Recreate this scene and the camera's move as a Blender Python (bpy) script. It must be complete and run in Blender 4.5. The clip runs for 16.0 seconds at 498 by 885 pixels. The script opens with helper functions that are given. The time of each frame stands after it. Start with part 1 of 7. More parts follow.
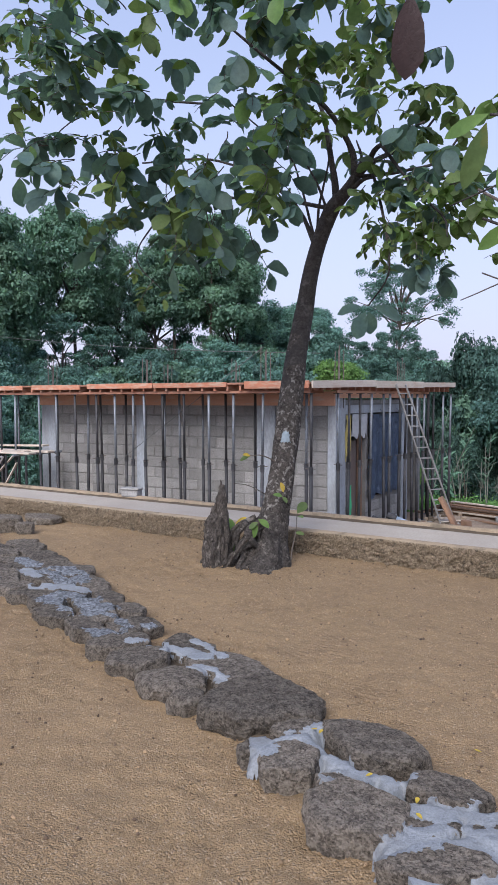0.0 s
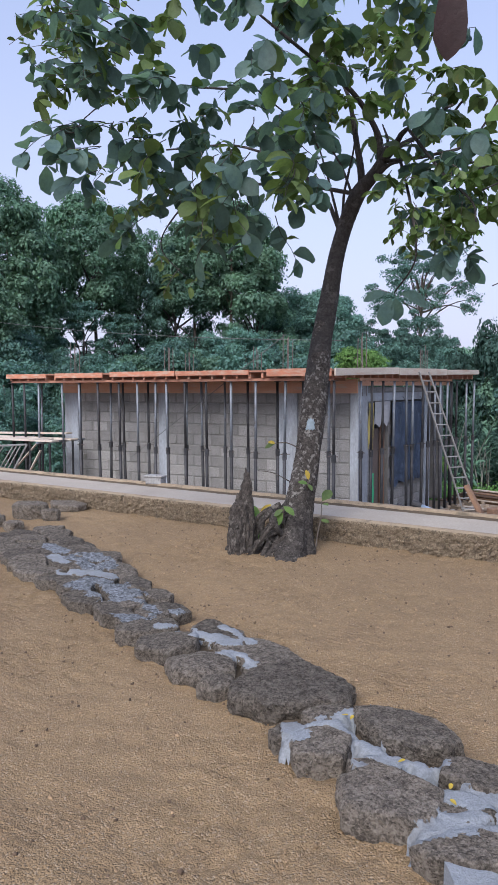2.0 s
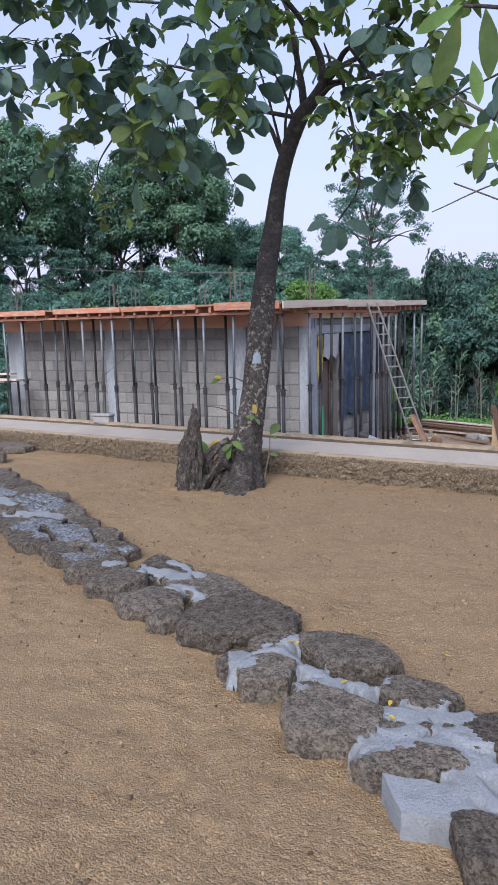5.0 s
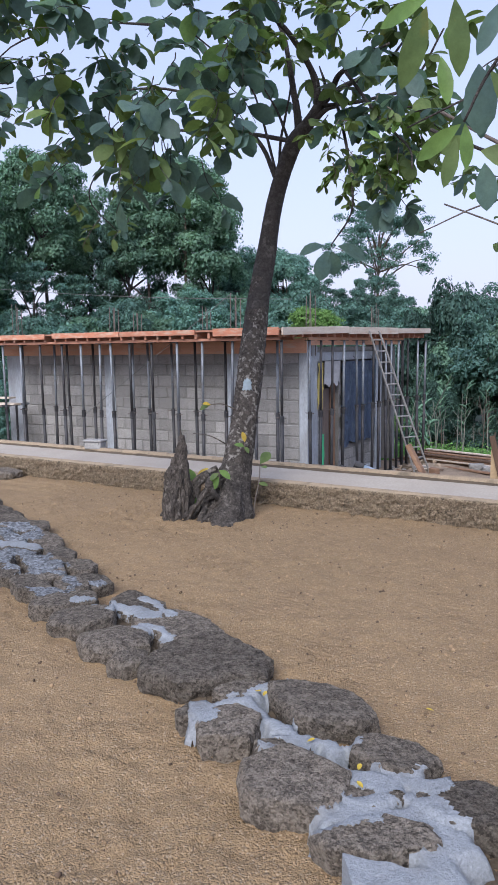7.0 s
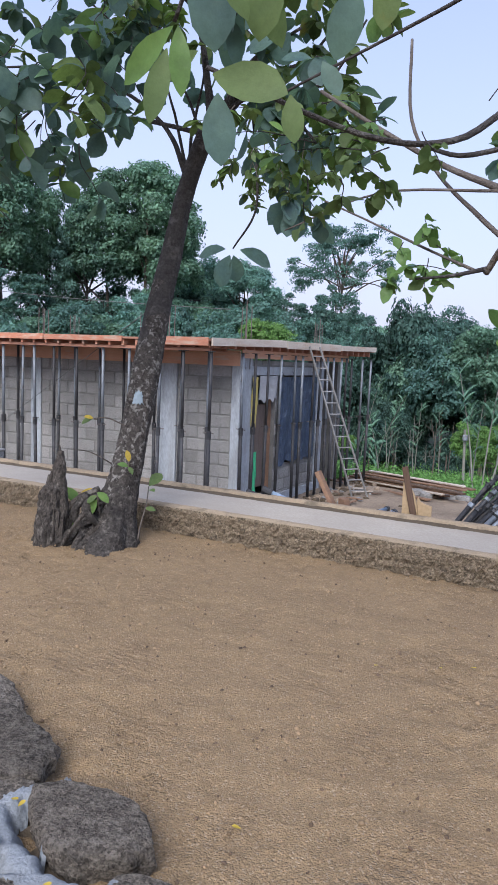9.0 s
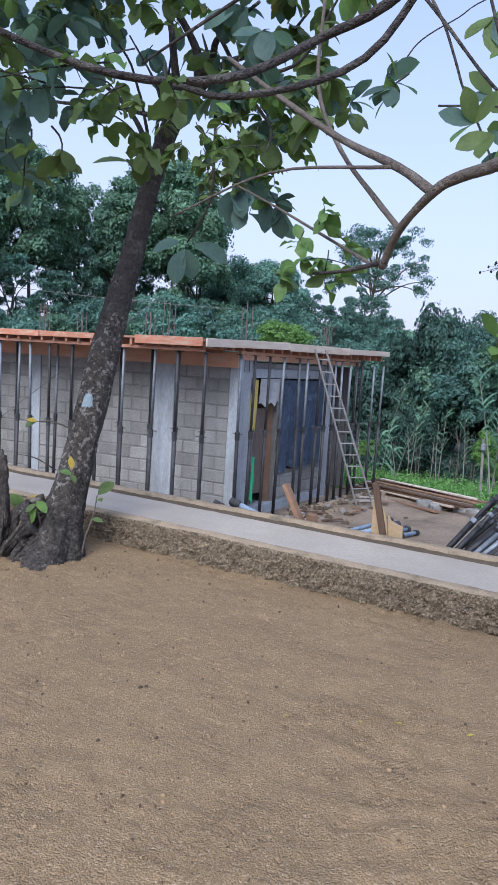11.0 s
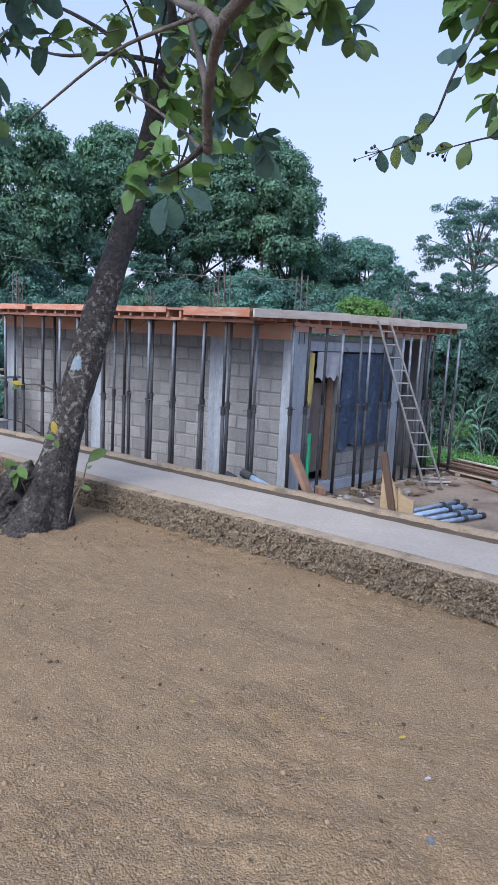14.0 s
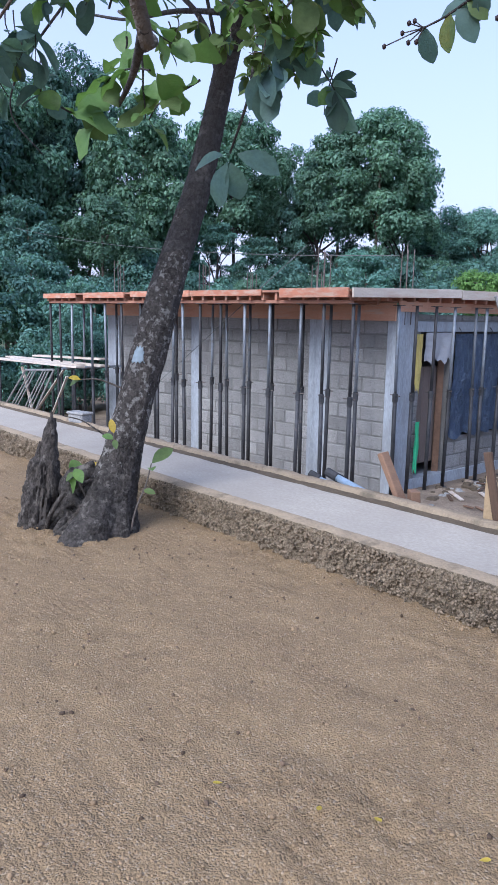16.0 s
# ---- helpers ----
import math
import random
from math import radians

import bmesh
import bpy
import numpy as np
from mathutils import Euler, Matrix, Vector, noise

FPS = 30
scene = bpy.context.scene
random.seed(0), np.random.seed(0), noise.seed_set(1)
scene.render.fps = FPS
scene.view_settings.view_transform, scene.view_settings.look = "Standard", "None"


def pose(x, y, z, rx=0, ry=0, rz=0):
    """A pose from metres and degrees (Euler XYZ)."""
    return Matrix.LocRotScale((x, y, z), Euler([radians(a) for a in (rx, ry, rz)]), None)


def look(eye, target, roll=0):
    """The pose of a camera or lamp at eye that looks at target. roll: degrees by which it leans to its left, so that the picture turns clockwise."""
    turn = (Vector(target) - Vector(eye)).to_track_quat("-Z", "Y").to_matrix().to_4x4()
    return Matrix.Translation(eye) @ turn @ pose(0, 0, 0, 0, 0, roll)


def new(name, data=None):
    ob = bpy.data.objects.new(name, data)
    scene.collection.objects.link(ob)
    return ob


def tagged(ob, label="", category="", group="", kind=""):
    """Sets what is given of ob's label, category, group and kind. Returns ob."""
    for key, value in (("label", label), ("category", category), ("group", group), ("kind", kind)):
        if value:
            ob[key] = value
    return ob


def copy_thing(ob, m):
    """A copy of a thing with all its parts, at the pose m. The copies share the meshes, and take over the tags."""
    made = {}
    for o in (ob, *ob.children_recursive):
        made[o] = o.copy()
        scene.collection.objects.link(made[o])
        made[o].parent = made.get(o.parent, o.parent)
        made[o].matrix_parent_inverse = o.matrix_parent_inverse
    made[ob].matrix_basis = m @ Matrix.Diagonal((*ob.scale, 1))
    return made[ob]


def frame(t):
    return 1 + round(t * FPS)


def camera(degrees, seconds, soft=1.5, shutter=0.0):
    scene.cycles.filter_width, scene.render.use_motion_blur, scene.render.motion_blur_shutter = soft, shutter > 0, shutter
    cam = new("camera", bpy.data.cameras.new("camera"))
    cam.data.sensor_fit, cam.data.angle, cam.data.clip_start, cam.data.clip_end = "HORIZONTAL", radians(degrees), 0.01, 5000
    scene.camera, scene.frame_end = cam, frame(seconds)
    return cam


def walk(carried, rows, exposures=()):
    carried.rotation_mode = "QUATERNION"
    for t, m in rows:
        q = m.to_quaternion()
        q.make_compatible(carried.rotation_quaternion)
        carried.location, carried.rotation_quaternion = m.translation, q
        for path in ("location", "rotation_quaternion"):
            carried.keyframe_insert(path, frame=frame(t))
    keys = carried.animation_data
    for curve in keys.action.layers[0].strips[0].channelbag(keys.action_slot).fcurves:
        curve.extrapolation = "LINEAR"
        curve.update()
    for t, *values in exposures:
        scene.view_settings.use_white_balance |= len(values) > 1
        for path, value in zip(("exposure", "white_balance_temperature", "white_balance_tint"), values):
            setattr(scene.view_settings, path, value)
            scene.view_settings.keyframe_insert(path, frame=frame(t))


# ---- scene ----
cam = camera(37.8, 16.0, soft=0.8)
METRES, EYE, TILT, LEAN, TURN = 3.7, 1.48, 0.0, 0.0, 33.2
ROWS = [
    (0.0, 0.0, 0.0, 0.0, -0.01, -3.47, 0.16),
    (0.5, -0.0063, -0.0012, 0.0005, 1.51, -3.56, 0.18),
    (1.0, -0.0132, -0.0021, -0.0, 2.22, -3.68, 0.1),
    (1.5, -0.0162, -0.0024, -0.0, 2.12, -3.99, 0.02),
    (2.0, -0.0137, -0.0007, -0.0011, 1.51, -4.41, 0.24),
    (2.5, -0.0051, 0.002, -0.0015, 0.72, -5.86, 0.6),
    (3.0, -0.0018, 0.0025, -0.0023, -0.14, -8.01, 0.96),
    (3.5, -0.0023, -0.0007, -0.0026, -1.16, -9.08, 1.21),
    (4.0, 0.0047, -0.002, -0.0034, -1.81, -9.73, 1.32),
    (6.5, 0.0106, 0.0448, -0.0057, -2.52, -8.3, 1.19),
    (7.0, 0.0475, 0.0638, -0.0092, -1.59, -7.4, 0.8),
    (7.5, 0.1011, 0.0829, -0.0048, -2.57, -6.55, -0.25),
    (8.0, 0.1401, 0.1341, -0.0049, -4.89, -6.24, -1.19),
    (8.5, 0.175, 0.1811, -0.0053, -4.72, -6.41, -1.74),
    (11.0, 0.3707, 0.3301, 0.0076, -1.39, -6.58, -3.47),
    (11.5, 0.4127, 0.3277, 0.0138, -0.83, -6.67, -3.59),
    (12.0, 0.4468, 0.3375, 0.0075, -2.87, -5.79, -3.62),
    (12.5, 0.4807, 0.3702, -0.0133, -3.48, -4.89, -3.89),
    (13.0, 0.5116, 0.4049, -0.0204, -0.78, -5.7, -3.87),
    (13.5, 0.5494, 0.4152, -0.0227, 4.34, -7.18, -3.65),
    (14.0, 0.5749, 0.4421, -0.0293, 6.65, -8.27, -2.76),
    (14.5, 0.5809, 0.4976, -0.0267, 6.68, -9.76, -2.42),
    (15.0, 0.5824, 0.5419, -0.0291, 8.72, -10.28, -1.26),
    (15.5, 0.6015, 0.5823, -0.0274, 13.02, -10.09, -0.76),
    (16.0, 0.6191, 0.616, -0.0247, 15.74, -9.89, -0.98),
]
walk(cam, [(t, pose(0, 0, EYE, TILT, LEAN, TURN) @ pose(METRES * x, METRES * y, METRES * z, 90 + pitch, roll, yaw)) for t, x, y, z, yaw, pitch, roll in ROWS],
     exposures=[(0.0, 0.81, 5620, 12), (4.0, 0.84, 5560, 12), (6.5, 0.93, 5560, 12), (8.5, 0.92, 5540, 11), (11.0, 0.92, 5260, 9.5), (13.0, 0.83, 5200, 9), (13.5, 0.80, 5180, 9.5), (14.5, 1.07, 5120, 11), (16.0, 1.08, 5080, 11)])

# ---- world and sun ----
SUN_ELEV, SUN_TURN = 40.0, 168.0
world = bpy.data.worlds.new("sky")
world.use_nodes = True
scene.world = world
wn, wl = world.node_tree.nodes, world.node_tree.links
sky = wn.new("ShaderNodeTexSky")
sky.sky_type, sky.sun_disc = "NISHITA", False
sky.sun_elevation, sky.sun_rotation = radians(SUN_ELEV), radians(SUN_TURN)
sky.air_density, sky.dust_density, sky.ozone_density = 1.0, 2.0, 1.0
haze = wn.new("ShaderNodeMix")
haze.data_type = "RGBA"
wc, ws, wr = wn.new("ShaderNodeTexCoord"), wn.new("ShaderNodeSeparateXYZ"), wn.new("ShaderNodeMapRange")
wl.new(wc.outputs["Generated"], ws.inputs[0])
wl.new(ws.outputs[2], wr.inputs[0])
wr.inputs[1].default_value, wr.inputs[2].default_value, wr.inputs[3].default_value, wr.inputs[4].default_value = 0.0, 0.5, 0.97, 0.45
wl.new(wr.outputs[0], haze.inputs[0])
haze.inputs[7].default_value = (3.4, 3.2, 3.6, 1.0)
wl.new(sky.outputs[0], haze.inputs[6])
wl.new(haze.outputs[2], wn["Background"].inputs[0])
wn["Background"].inputs[1].default_value = 0.131
sun = new("sun", bpy.data.lights.new("sun", "SUN"))
sun.data.energy, sun.data.angle, sun.data.color = 2.2, radians(40), (1.0, 0.87, 0.72)
sa, se = radians(SUN_TURN), radians(SUN_ELEV)
sun.matrix_world = look((0, 0, 0), (-math.sin(sa) * math.cos(se), -math.cos(sa) * math.cos(se), -math.sin(se)))

# ---- materials ----


def material(name, col_a, col_b, scale=5.0, rough=0.8, metal=0.0, bump=0.3, fine=60.0, col_c=None, c_scale=1.0, c_at=0.55, c_soft=0.08,
             vary=0.0, coords="Object", spec=0.3, bump_dist=0.01, translucent=None, rnd="object", stretch=(1, 1, 1), grit=0.35, speckle=None, both=0.0):
    """Two noise scales for colour, an optional third colour in patches, relief from the fine noise."""
    m = bpy.data.materials.new(name)
    m.use_nodes = True
    n, l = m.node_tree.nodes, m.node_tree.links
    b = n["Principled BSDF"]
    b.inputs["Roughness"].default_value, b.inputs["Metallic"].default_value = rough, metal
    b.inputs["Specular IOR Level"].default_value = spec
    tc, mp = n.new("ShaderNodeTexCoord"), n.new("ShaderNodeMapping")
    mp.inputs["Scale"].default_value = stretch
    l.new(tc.outputs[coords], mp.inputs[0])

    def noise_tex(s, detail=6.0, r=0.6):
        t = n.new("ShaderNodeTexNoise")
        t.inputs["Scale"].default_value, t.inputs["Detail"].default_value, t.inputs["Roughness"].default_value = s, detail, r
        l.new(mp.outputs[0], t.inputs["Vector"])
        return t

    big, small = noise_tex(scale), noise_tex(fine, 4.0, 0.7)

    def mix(f, a, c, kind="MIX"):
        x = n.new("ShaderNodeMix")
        x.data_type, x.blend_type = "RGBA", kind
        for s, v in ((x.inputs[0], f), (x.inputs[6], a), (x.inputs[7], c)):
            if isinstance(v, (int, float)):
                s.default_value = v
            elif isinstance(v, tuple):
                s.default_value = (*v, 1.0)
            else:
                l.new(v, s)
        return x.outputs[2]

    def ramp(src, lo, hi):
        x = n.new("ShaderNodeMapRange")
        x.inputs[1].default_value, x.inputs[2].default_value = lo, hi
        l.new(src, x.inputs[0])
        return x.outputs[0]

    col = mix(ramp(big.outputs[0], 0.3, 0.7), col_a, col_b)
    grain = ramp(small.outputs[0], 0.25, 0.75)
    col = mix(grit, col, mix(grain, (0.25, 0.25, 0.25), (0.85, 0.85, 0.85)), "OVERLAY")
    if speckle:
        vor, sep = n.new("ShaderNodeTexVoronoi"), n.new("ShaderNodeSeparateColor")
        vor.inputs["Scale"].default_value = speckle[0]
        l.new(mp.outputs[0], vor.inputs["Vector"])
        l.new(vor.outputs["Color"], sep.inputs[0])
        col = mix(speckle[1], col, mix(sep.outputs[0], (0.08, 0.08, 0.08), (0.92, 0.92, 0.92)), "OVERLAY")
        # shade of small pits put into the colour, without any relief
        pit_shade = noise_tex(speckle[0] * 0.28, 5.0, 0.7)
        col = mix(ramp(pit_shade.outputs[0], 0.56, 0.68), col, mix(1.0, col, (0.35, 0.33, 0.32), "MULTIPLY"))
    if col_c:
        patch = noise_tex(c_scale, 8.0, 0.65)
        col = mix(ramp(patch.outputs[0], c_at - c_soft, c_at + c_soft), col, col_c)
    if both:
        hs, mr = n.new("ShaderNodeHueSaturation"), n.new("ShaderNodeMapRange")
        mr.inputs[3].default_value, mr.inputs[4].default_value = 1.0 - both, 1.0 + both
        l.new(n.new("ShaderNodeObjectInfo").outputs["Random"], mr.inputs[0])
        l.new(mr.outputs[0], hs.inputs["Value"])
        l.new(col, hs.inputs["Color"])
        col = hs.outputs[0]
    if vary:
        if rnd == "object":
            src = n.new("ShaderNodeObjectInfo").outputs["Random"]
        else:
            src = n.new("ShaderNodeNewGeometry").outputs["Random Per Island"]
        hsv = n.new("ShaderNodeHueSaturation")
        v = n.new("ShaderNodeMapRange")
        v.inputs[3].default_value, v.inputs[4].default_value = 1.0 - vary, 1.0 + vary
        l.new(src, v.inputs[0])
        l.new(v.outputs[0], hsv.inputs["Value"])
        l.new(col, hsv.inputs["Color"])
        col = hsv.outputs[0]
    l.new(col, b.inputs["Base Color"])
    if bump:
        bp = n.new("ShaderNodeBump")
        bp.inputs["Strength"].default_value, bp.inputs["Distance"].default_value = bump, bump_dist
        l.new(small.outputs[0], bp.inputs["Height"])
        l.new(bp.outputs[0], b.inputs["Normal"])
    if translucent:
        tr, ms = n.new("ShaderNodeBsdfTranslucent"), n.new("ShaderNodeMixShader")
        ms.inputs[0].default_value = translucent
        l.new(mix(1.0, col, (0.95, 1.0, 0.62), "MULTIPLY"), tr.inputs[0])
        l.new(b.outputs[0], ms.inputs[1])
        l.new(tr.outputs[0], ms.inputs[2])
        l.new(ms.outputs[0], n["Material Output"].inputs[0])
    return m




def sand_material():
    """Coarse river sand: grains, damp and dry patches, faint rake marks."""
    m = bpy.data.materials.new("sand")
    m.use_nodes = True
    n, l = m.node_tree.nodes, m.node_tree.links
    b = n["Principled BSDF"]
    b.inputs["Roughness"].default_value, b.inputs["Specular IOR Level"].default_value = 0.95, 0.2
    tc = n.new("ShaderNodeTexCoord").outputs["Object"]

    def tex(kind, scale, **kw):
        t = n.new(kind)
        t.inputs["Scale"].default_value = scale
        for k, v in kw.items():
            t.inputs[k].default_value = v
        l.new(tc, t.inputs["Vector"])
        return t

    def mix(f, a, c, kind="MIX"):
        x = n.new("ShaderNodeMix")
        x.data_type, x.blend_type = "RGBA", kind
        for s, v in ((x.inputs[0], f), (x.inputs[6], a), (x.inputs[7], c)):
            if isinstance(v, (int, float)):
                s.default_value = v
            elif isinstance(v, tuple):
                s.default_value = (*v, 1.0)
            else:
                l.new(v, s)
        return x.outputs[2]

    def span(src, lo, hi, a=0.0, c=1.0):
        x = n.new("ShaderNodeMapRange")
        for k, v in enumerate((lo, hi, a, c)):
            x.inputs[k + 1].default_value = v
        l.new(src, x.inputs[0])
        return x.outputs[0]

    def maths(op, a, c):
        x = n.new("ShaderNodeMath")
        x.operation = op
        for s, v in zip(x.inputs, (a, c)):
            if isinstance(v, (int, float)):
                s.default_value = v
            else:
                l.new(v, s)
        return x.outputs[0]

    wide = tex("ShaderNodeTexNoise", 0.55, Detail=5.0)
    patch = tex("ShaderNodeTexNoise", 2.2, Detail=6.0, Roughness=0.65)
    mid = tex("ShaderNodeTexNoise", 14.0, Detail=6.0, Roughness=0.7)
    fine = tex("ShaderNodeTexNoise", 95.0, Detail=5.0, Roughness=0.75)
    grain = tex("ShaderNodeTexVoronoi", 150.0)
    clod = tex("ShaderNodeTexNoise", 42.0, Detail=3.0, Roughness=0.55)
    rake = tex("ShaderNodeTexWave", 7.5, Distortion=5.0, Detail=4.0)
    rake.inputs["Detail Scale"].default_value = 1.3
    rake.bands_direction = "Y"
    col = mix(span(wide.outputs[0], 0.35, 0.65), (0.27, 0.192, 0.108), (0.238, 0.17, 0.096))
    col = mix(span(patch.outputs[0], 0.45, 0.75), col, (0.215, 0.15, 0.086))
    cell = n.new("ShaderNodeSeparateColor")
    l.new(grain.outputs["Color"], cell.inputs[0])
    col = mix(span(cell.outputs[0], 0.85, 1.0, 0.0, 0.4), col, (0.13, 0.1, 0.07))
    col = mix(span(cell.outputs[1], 0.8, 0.98, 0.0, 0.35), col, (0.44, 0.37, 0.28))
    col = mix(0.25, col, mix(span(fine.outputs[0], 0.3, 0.7), (0.2, 0.2, 0.2), (0.8, 0.8, 0.8)), "OVERLAY")
    tone = n.new("ShaderNodeSeparateColor")
    l.new(tex("ShaderNodeTexVoronoi", 170.0).outputs["Color"], tone.inputs[0])
    col = mix(0.3, col, mix(tone.outputs[0], (0.25, 0.25, 0.25), (0.75, 0.75, 0.75)), "OVERLAY")
    col = mix(0.25, col, mix(span(mid.outputs[0], 0.3, 0.7), (0.3, 0.3, 0.3), (0.7, 0.7, 0.7)), "OVERLAY")
    l.new(col, b.inputs["Base Color"])
    loose = span(tex("ShaderNodeTexNoise", 1.3, Detail=4.0).outputs[0], 0.38, 0.6, 0.6, 1.0)
    amount = span(patch.outputs[0], 0.44, 0.66, 0.03, 0.5)
    bead = tex("ShaderNodeTexVoronoi", 120.0)
    h = maths("ADD", maths("MULTIPLY", rake.outputs[0], amount), maths("MULTIPLY", mid.outputs[0], 1.0))
    h = maths("ADD", h, maths("MULTIPLY", maths("MULTIPLY", bead.outputs["Distance"], -0.8), loose))
    h = maths("ADD", h, maths("MULTIPLY", grain.outputs["Distance"], -0.55))
    h = maths("ADD", h, maths("MULTIPLY", fine.outputs[0], 0.35))
    bp = n.new("ShaderNodeBump")
    bp.inputs["Strength"].default_value, bp.inputs["Distance"].default_value = 1.0, 0.0068
    l.new(h, bp.inputs["Height"])
    l.new(bp.outputs[0], b.inputs["Normal"])
    return m


SAND = sand_material()
CRUMB = material("crumb", (0.14, 0.097, 0.064), (0.085, 0.06, 0.042), 9, 0.95, vary=0.4, rnd="island")
GRAIN = material("grain", (0.29, 0.205, 0.12), (0.19, 0.134, 0.08), 9, 0.9, vary=0.35, rnd="island")
SOIL = material("soil", (0.3, 0.24, 0.178), (0.225, 0.178, 0.132), 2.0, 0.95, bump=0.9, fine=30, col_c=(0.14, 0.108, 0.08), c_scale=1.1, c_at=0.58, c_soft=0.1, bump_dist=0.03, grit=0.6)
GRASS = material("grass", (0.05, 0.085, 0.03), (0.06, 0.095, 0.035), 1.5, 0.8, bump=0.6, fine=25, col_c=(0.08, 0.06, 0.04), c_scale=0.8, c_at=0.55)
PATH = material("path_concrete", (0.4, 0.362, 0.308), (0.355, 0.322, 0.275), 2.5, 0.75, bump=0.3, fine=45, col_c=(0.31, 0.275, 0.232), c_scale=1.4, c_soft=0.2)
PATH_EDGE = material("path_edge", (0.35, 0.28, 0.195), (0.25, 0.2, 0.142), 4, 0.9, bump=0.8, fine=60, bump_dist=0.02, col_c=(0.15, 0.125, 0.09), c_scale=5, c_at=0.6)
DARK_BROWN = material("dark_brown", (0.12, 0.095, 0.066), (0.08, 0.064, 0.046), 6, 0.95, bump=0.9, fine=60, bump_dist=0.02)
AGGREGATE = material("aggregate", (0.225, 0.18, 0.122), (0.32, 0.26, 0.18), 9, 0.95, bump=1.0, fine=110, speckle=(120, 0.5), col_c=(0.1, 0.082, 0.06), c_scale=22, c_at=0.57, c_soft=0.06, bump_dist=0.03)
PEBBLE = material("kerb_pebble", (0.27, 0.213, 0.148), (0.17, 0.134, 0.094), 6, 0.95, bump=0.8, fine=60, vary=0.3, rnd="island")
STONE = material("stone", (0.09, 0.079, 0.066), (0.175, 0.152, 0.125), 11, 0.94, bump=1.0, fine=75, col_c=(0.26, 0.232, 0.195), c_scale=34, c_at=0.57, c_soft=0.08, bump_dist=0.035, vary=0.28, grit=0.9, speckle=(140, 0.55), spec=0.2)
MORTAR = material("mortar", (0.265, 0.288, 0.315), (0.225, 0.243, 0.265), 7, 0.92, bump=0.9, fine=100, col_c=(0.18, 0.185, 0.19), c_scale=8, c_at=0.62, c_soft=0.12, bump_dist=0.01, grit=0.45)
MORTAR_GRIT = material("mortar_grit", (0.25, 0.275, 0.31), (0.15, 0.16, 0.172), 26, 0.9, bump=1.0, fine=110, bump_dist=0.02, speckle=(70, 0.6))
BARK = material("bark", (0.09, 0.08, 0.072), (0.042, 0.037, 0.034), 16, 0.95, bump=1.0, fine=70, col_c=(0.28, 0.27, 0.25), c_scale=24, c_at=0.575, c_soft=0.05, grit=0.9, bump_dist=0.03, speckle=(60, 0.35))
BARK_FOOT = material("bark_foot", (0.092, 0.083, 0.075), (0.036, 0.032, 0.03), 14, 0.95, bump=1.0, fine=60, bump_dist=0.04, grit=1.0, col_c=(0.2, 0.185, 0.165), c_scale=20, c_at=0.6, c_soft=0.05, speckle=(55, 0.4))
BARK_TOP = material("bark_top", (0.066, 0.06, 0.058), (0.034, 0.031, 0.031), 11, 0.9, bump=1.0, fine=45, bump_dist=0.03, grit=0.9, col_c=(0.125, 0.118, 0.11), c_scale=9, c_at=0.62, c_soft=0.06)
BARK_GREY = material("bark_grey", (0.15, 0.128, 0.112), (0.095, 0.082, 0.072), 9, 0.9, bump=1.0, fine=60, col_c=(0.19, 0.17, 0.145), c_scale=12, c_at=0.6, bump_dist=0.02)
DEADWOOD = material("deadwood", (0.1, 0.088, 0.077), (0.045, 0.039, 0.035), 14, 0.95, bump=1.0, fine=60, bump_dist=0.03, stretch=(1.5, 1.5, 0.8), grit=0.9, col_c=(0.23, 0.21, 0.185), c_scale=12, c_at=0.6, c_soft=0.05, speckle=(55, 0.4))
PATCH_WHITE = material("lichen_patch", (0.27, 0.33, 0.37), (0.18, 0.22, 0.25), 30, 0.9)
# bluish haze over the crown is put into this leaf colour
LEAF_DARK = material("leaf_dark", (0.098, 0.162, 0.178), (0.13, 0.205, 0.17), 5, 0.45, bump=0.2, fine=30, vary=0.36, rnd="island", spec=0.2, translucent=0.55)
LEAF_OLIVE = material("leaf_olive", (0.11, 0.165, 0.07), (0.145, 0.2, 0.075), 5, 0.45, bump=0.2, fine=30, vary=0.4, rnd="island", col_c=(0.25, 0.2, 0.04), c_scale=3, c_at=0.68, translucent=0.5, spec=0.2)
LEAF_FRESH = material("leaf_fresh", (0.1, 0.185, 0.06), (0.15, 0.24, 0.065), 6, 0.4, bump=0.2, fine=30, vary=0.35, rnd="island", translucent=0.42)
LEAF_RED = material("leaf_red", (0.03, 0.016, 0.016), (0.02, 0.011, 0.011), 6, 0.55)
LEAF_YELLOW = material("leaf_yellow", (0.5, 0.38, 0.05), (0.36, 0.27, 0.05), 9, 0.6, translucent=0.25)
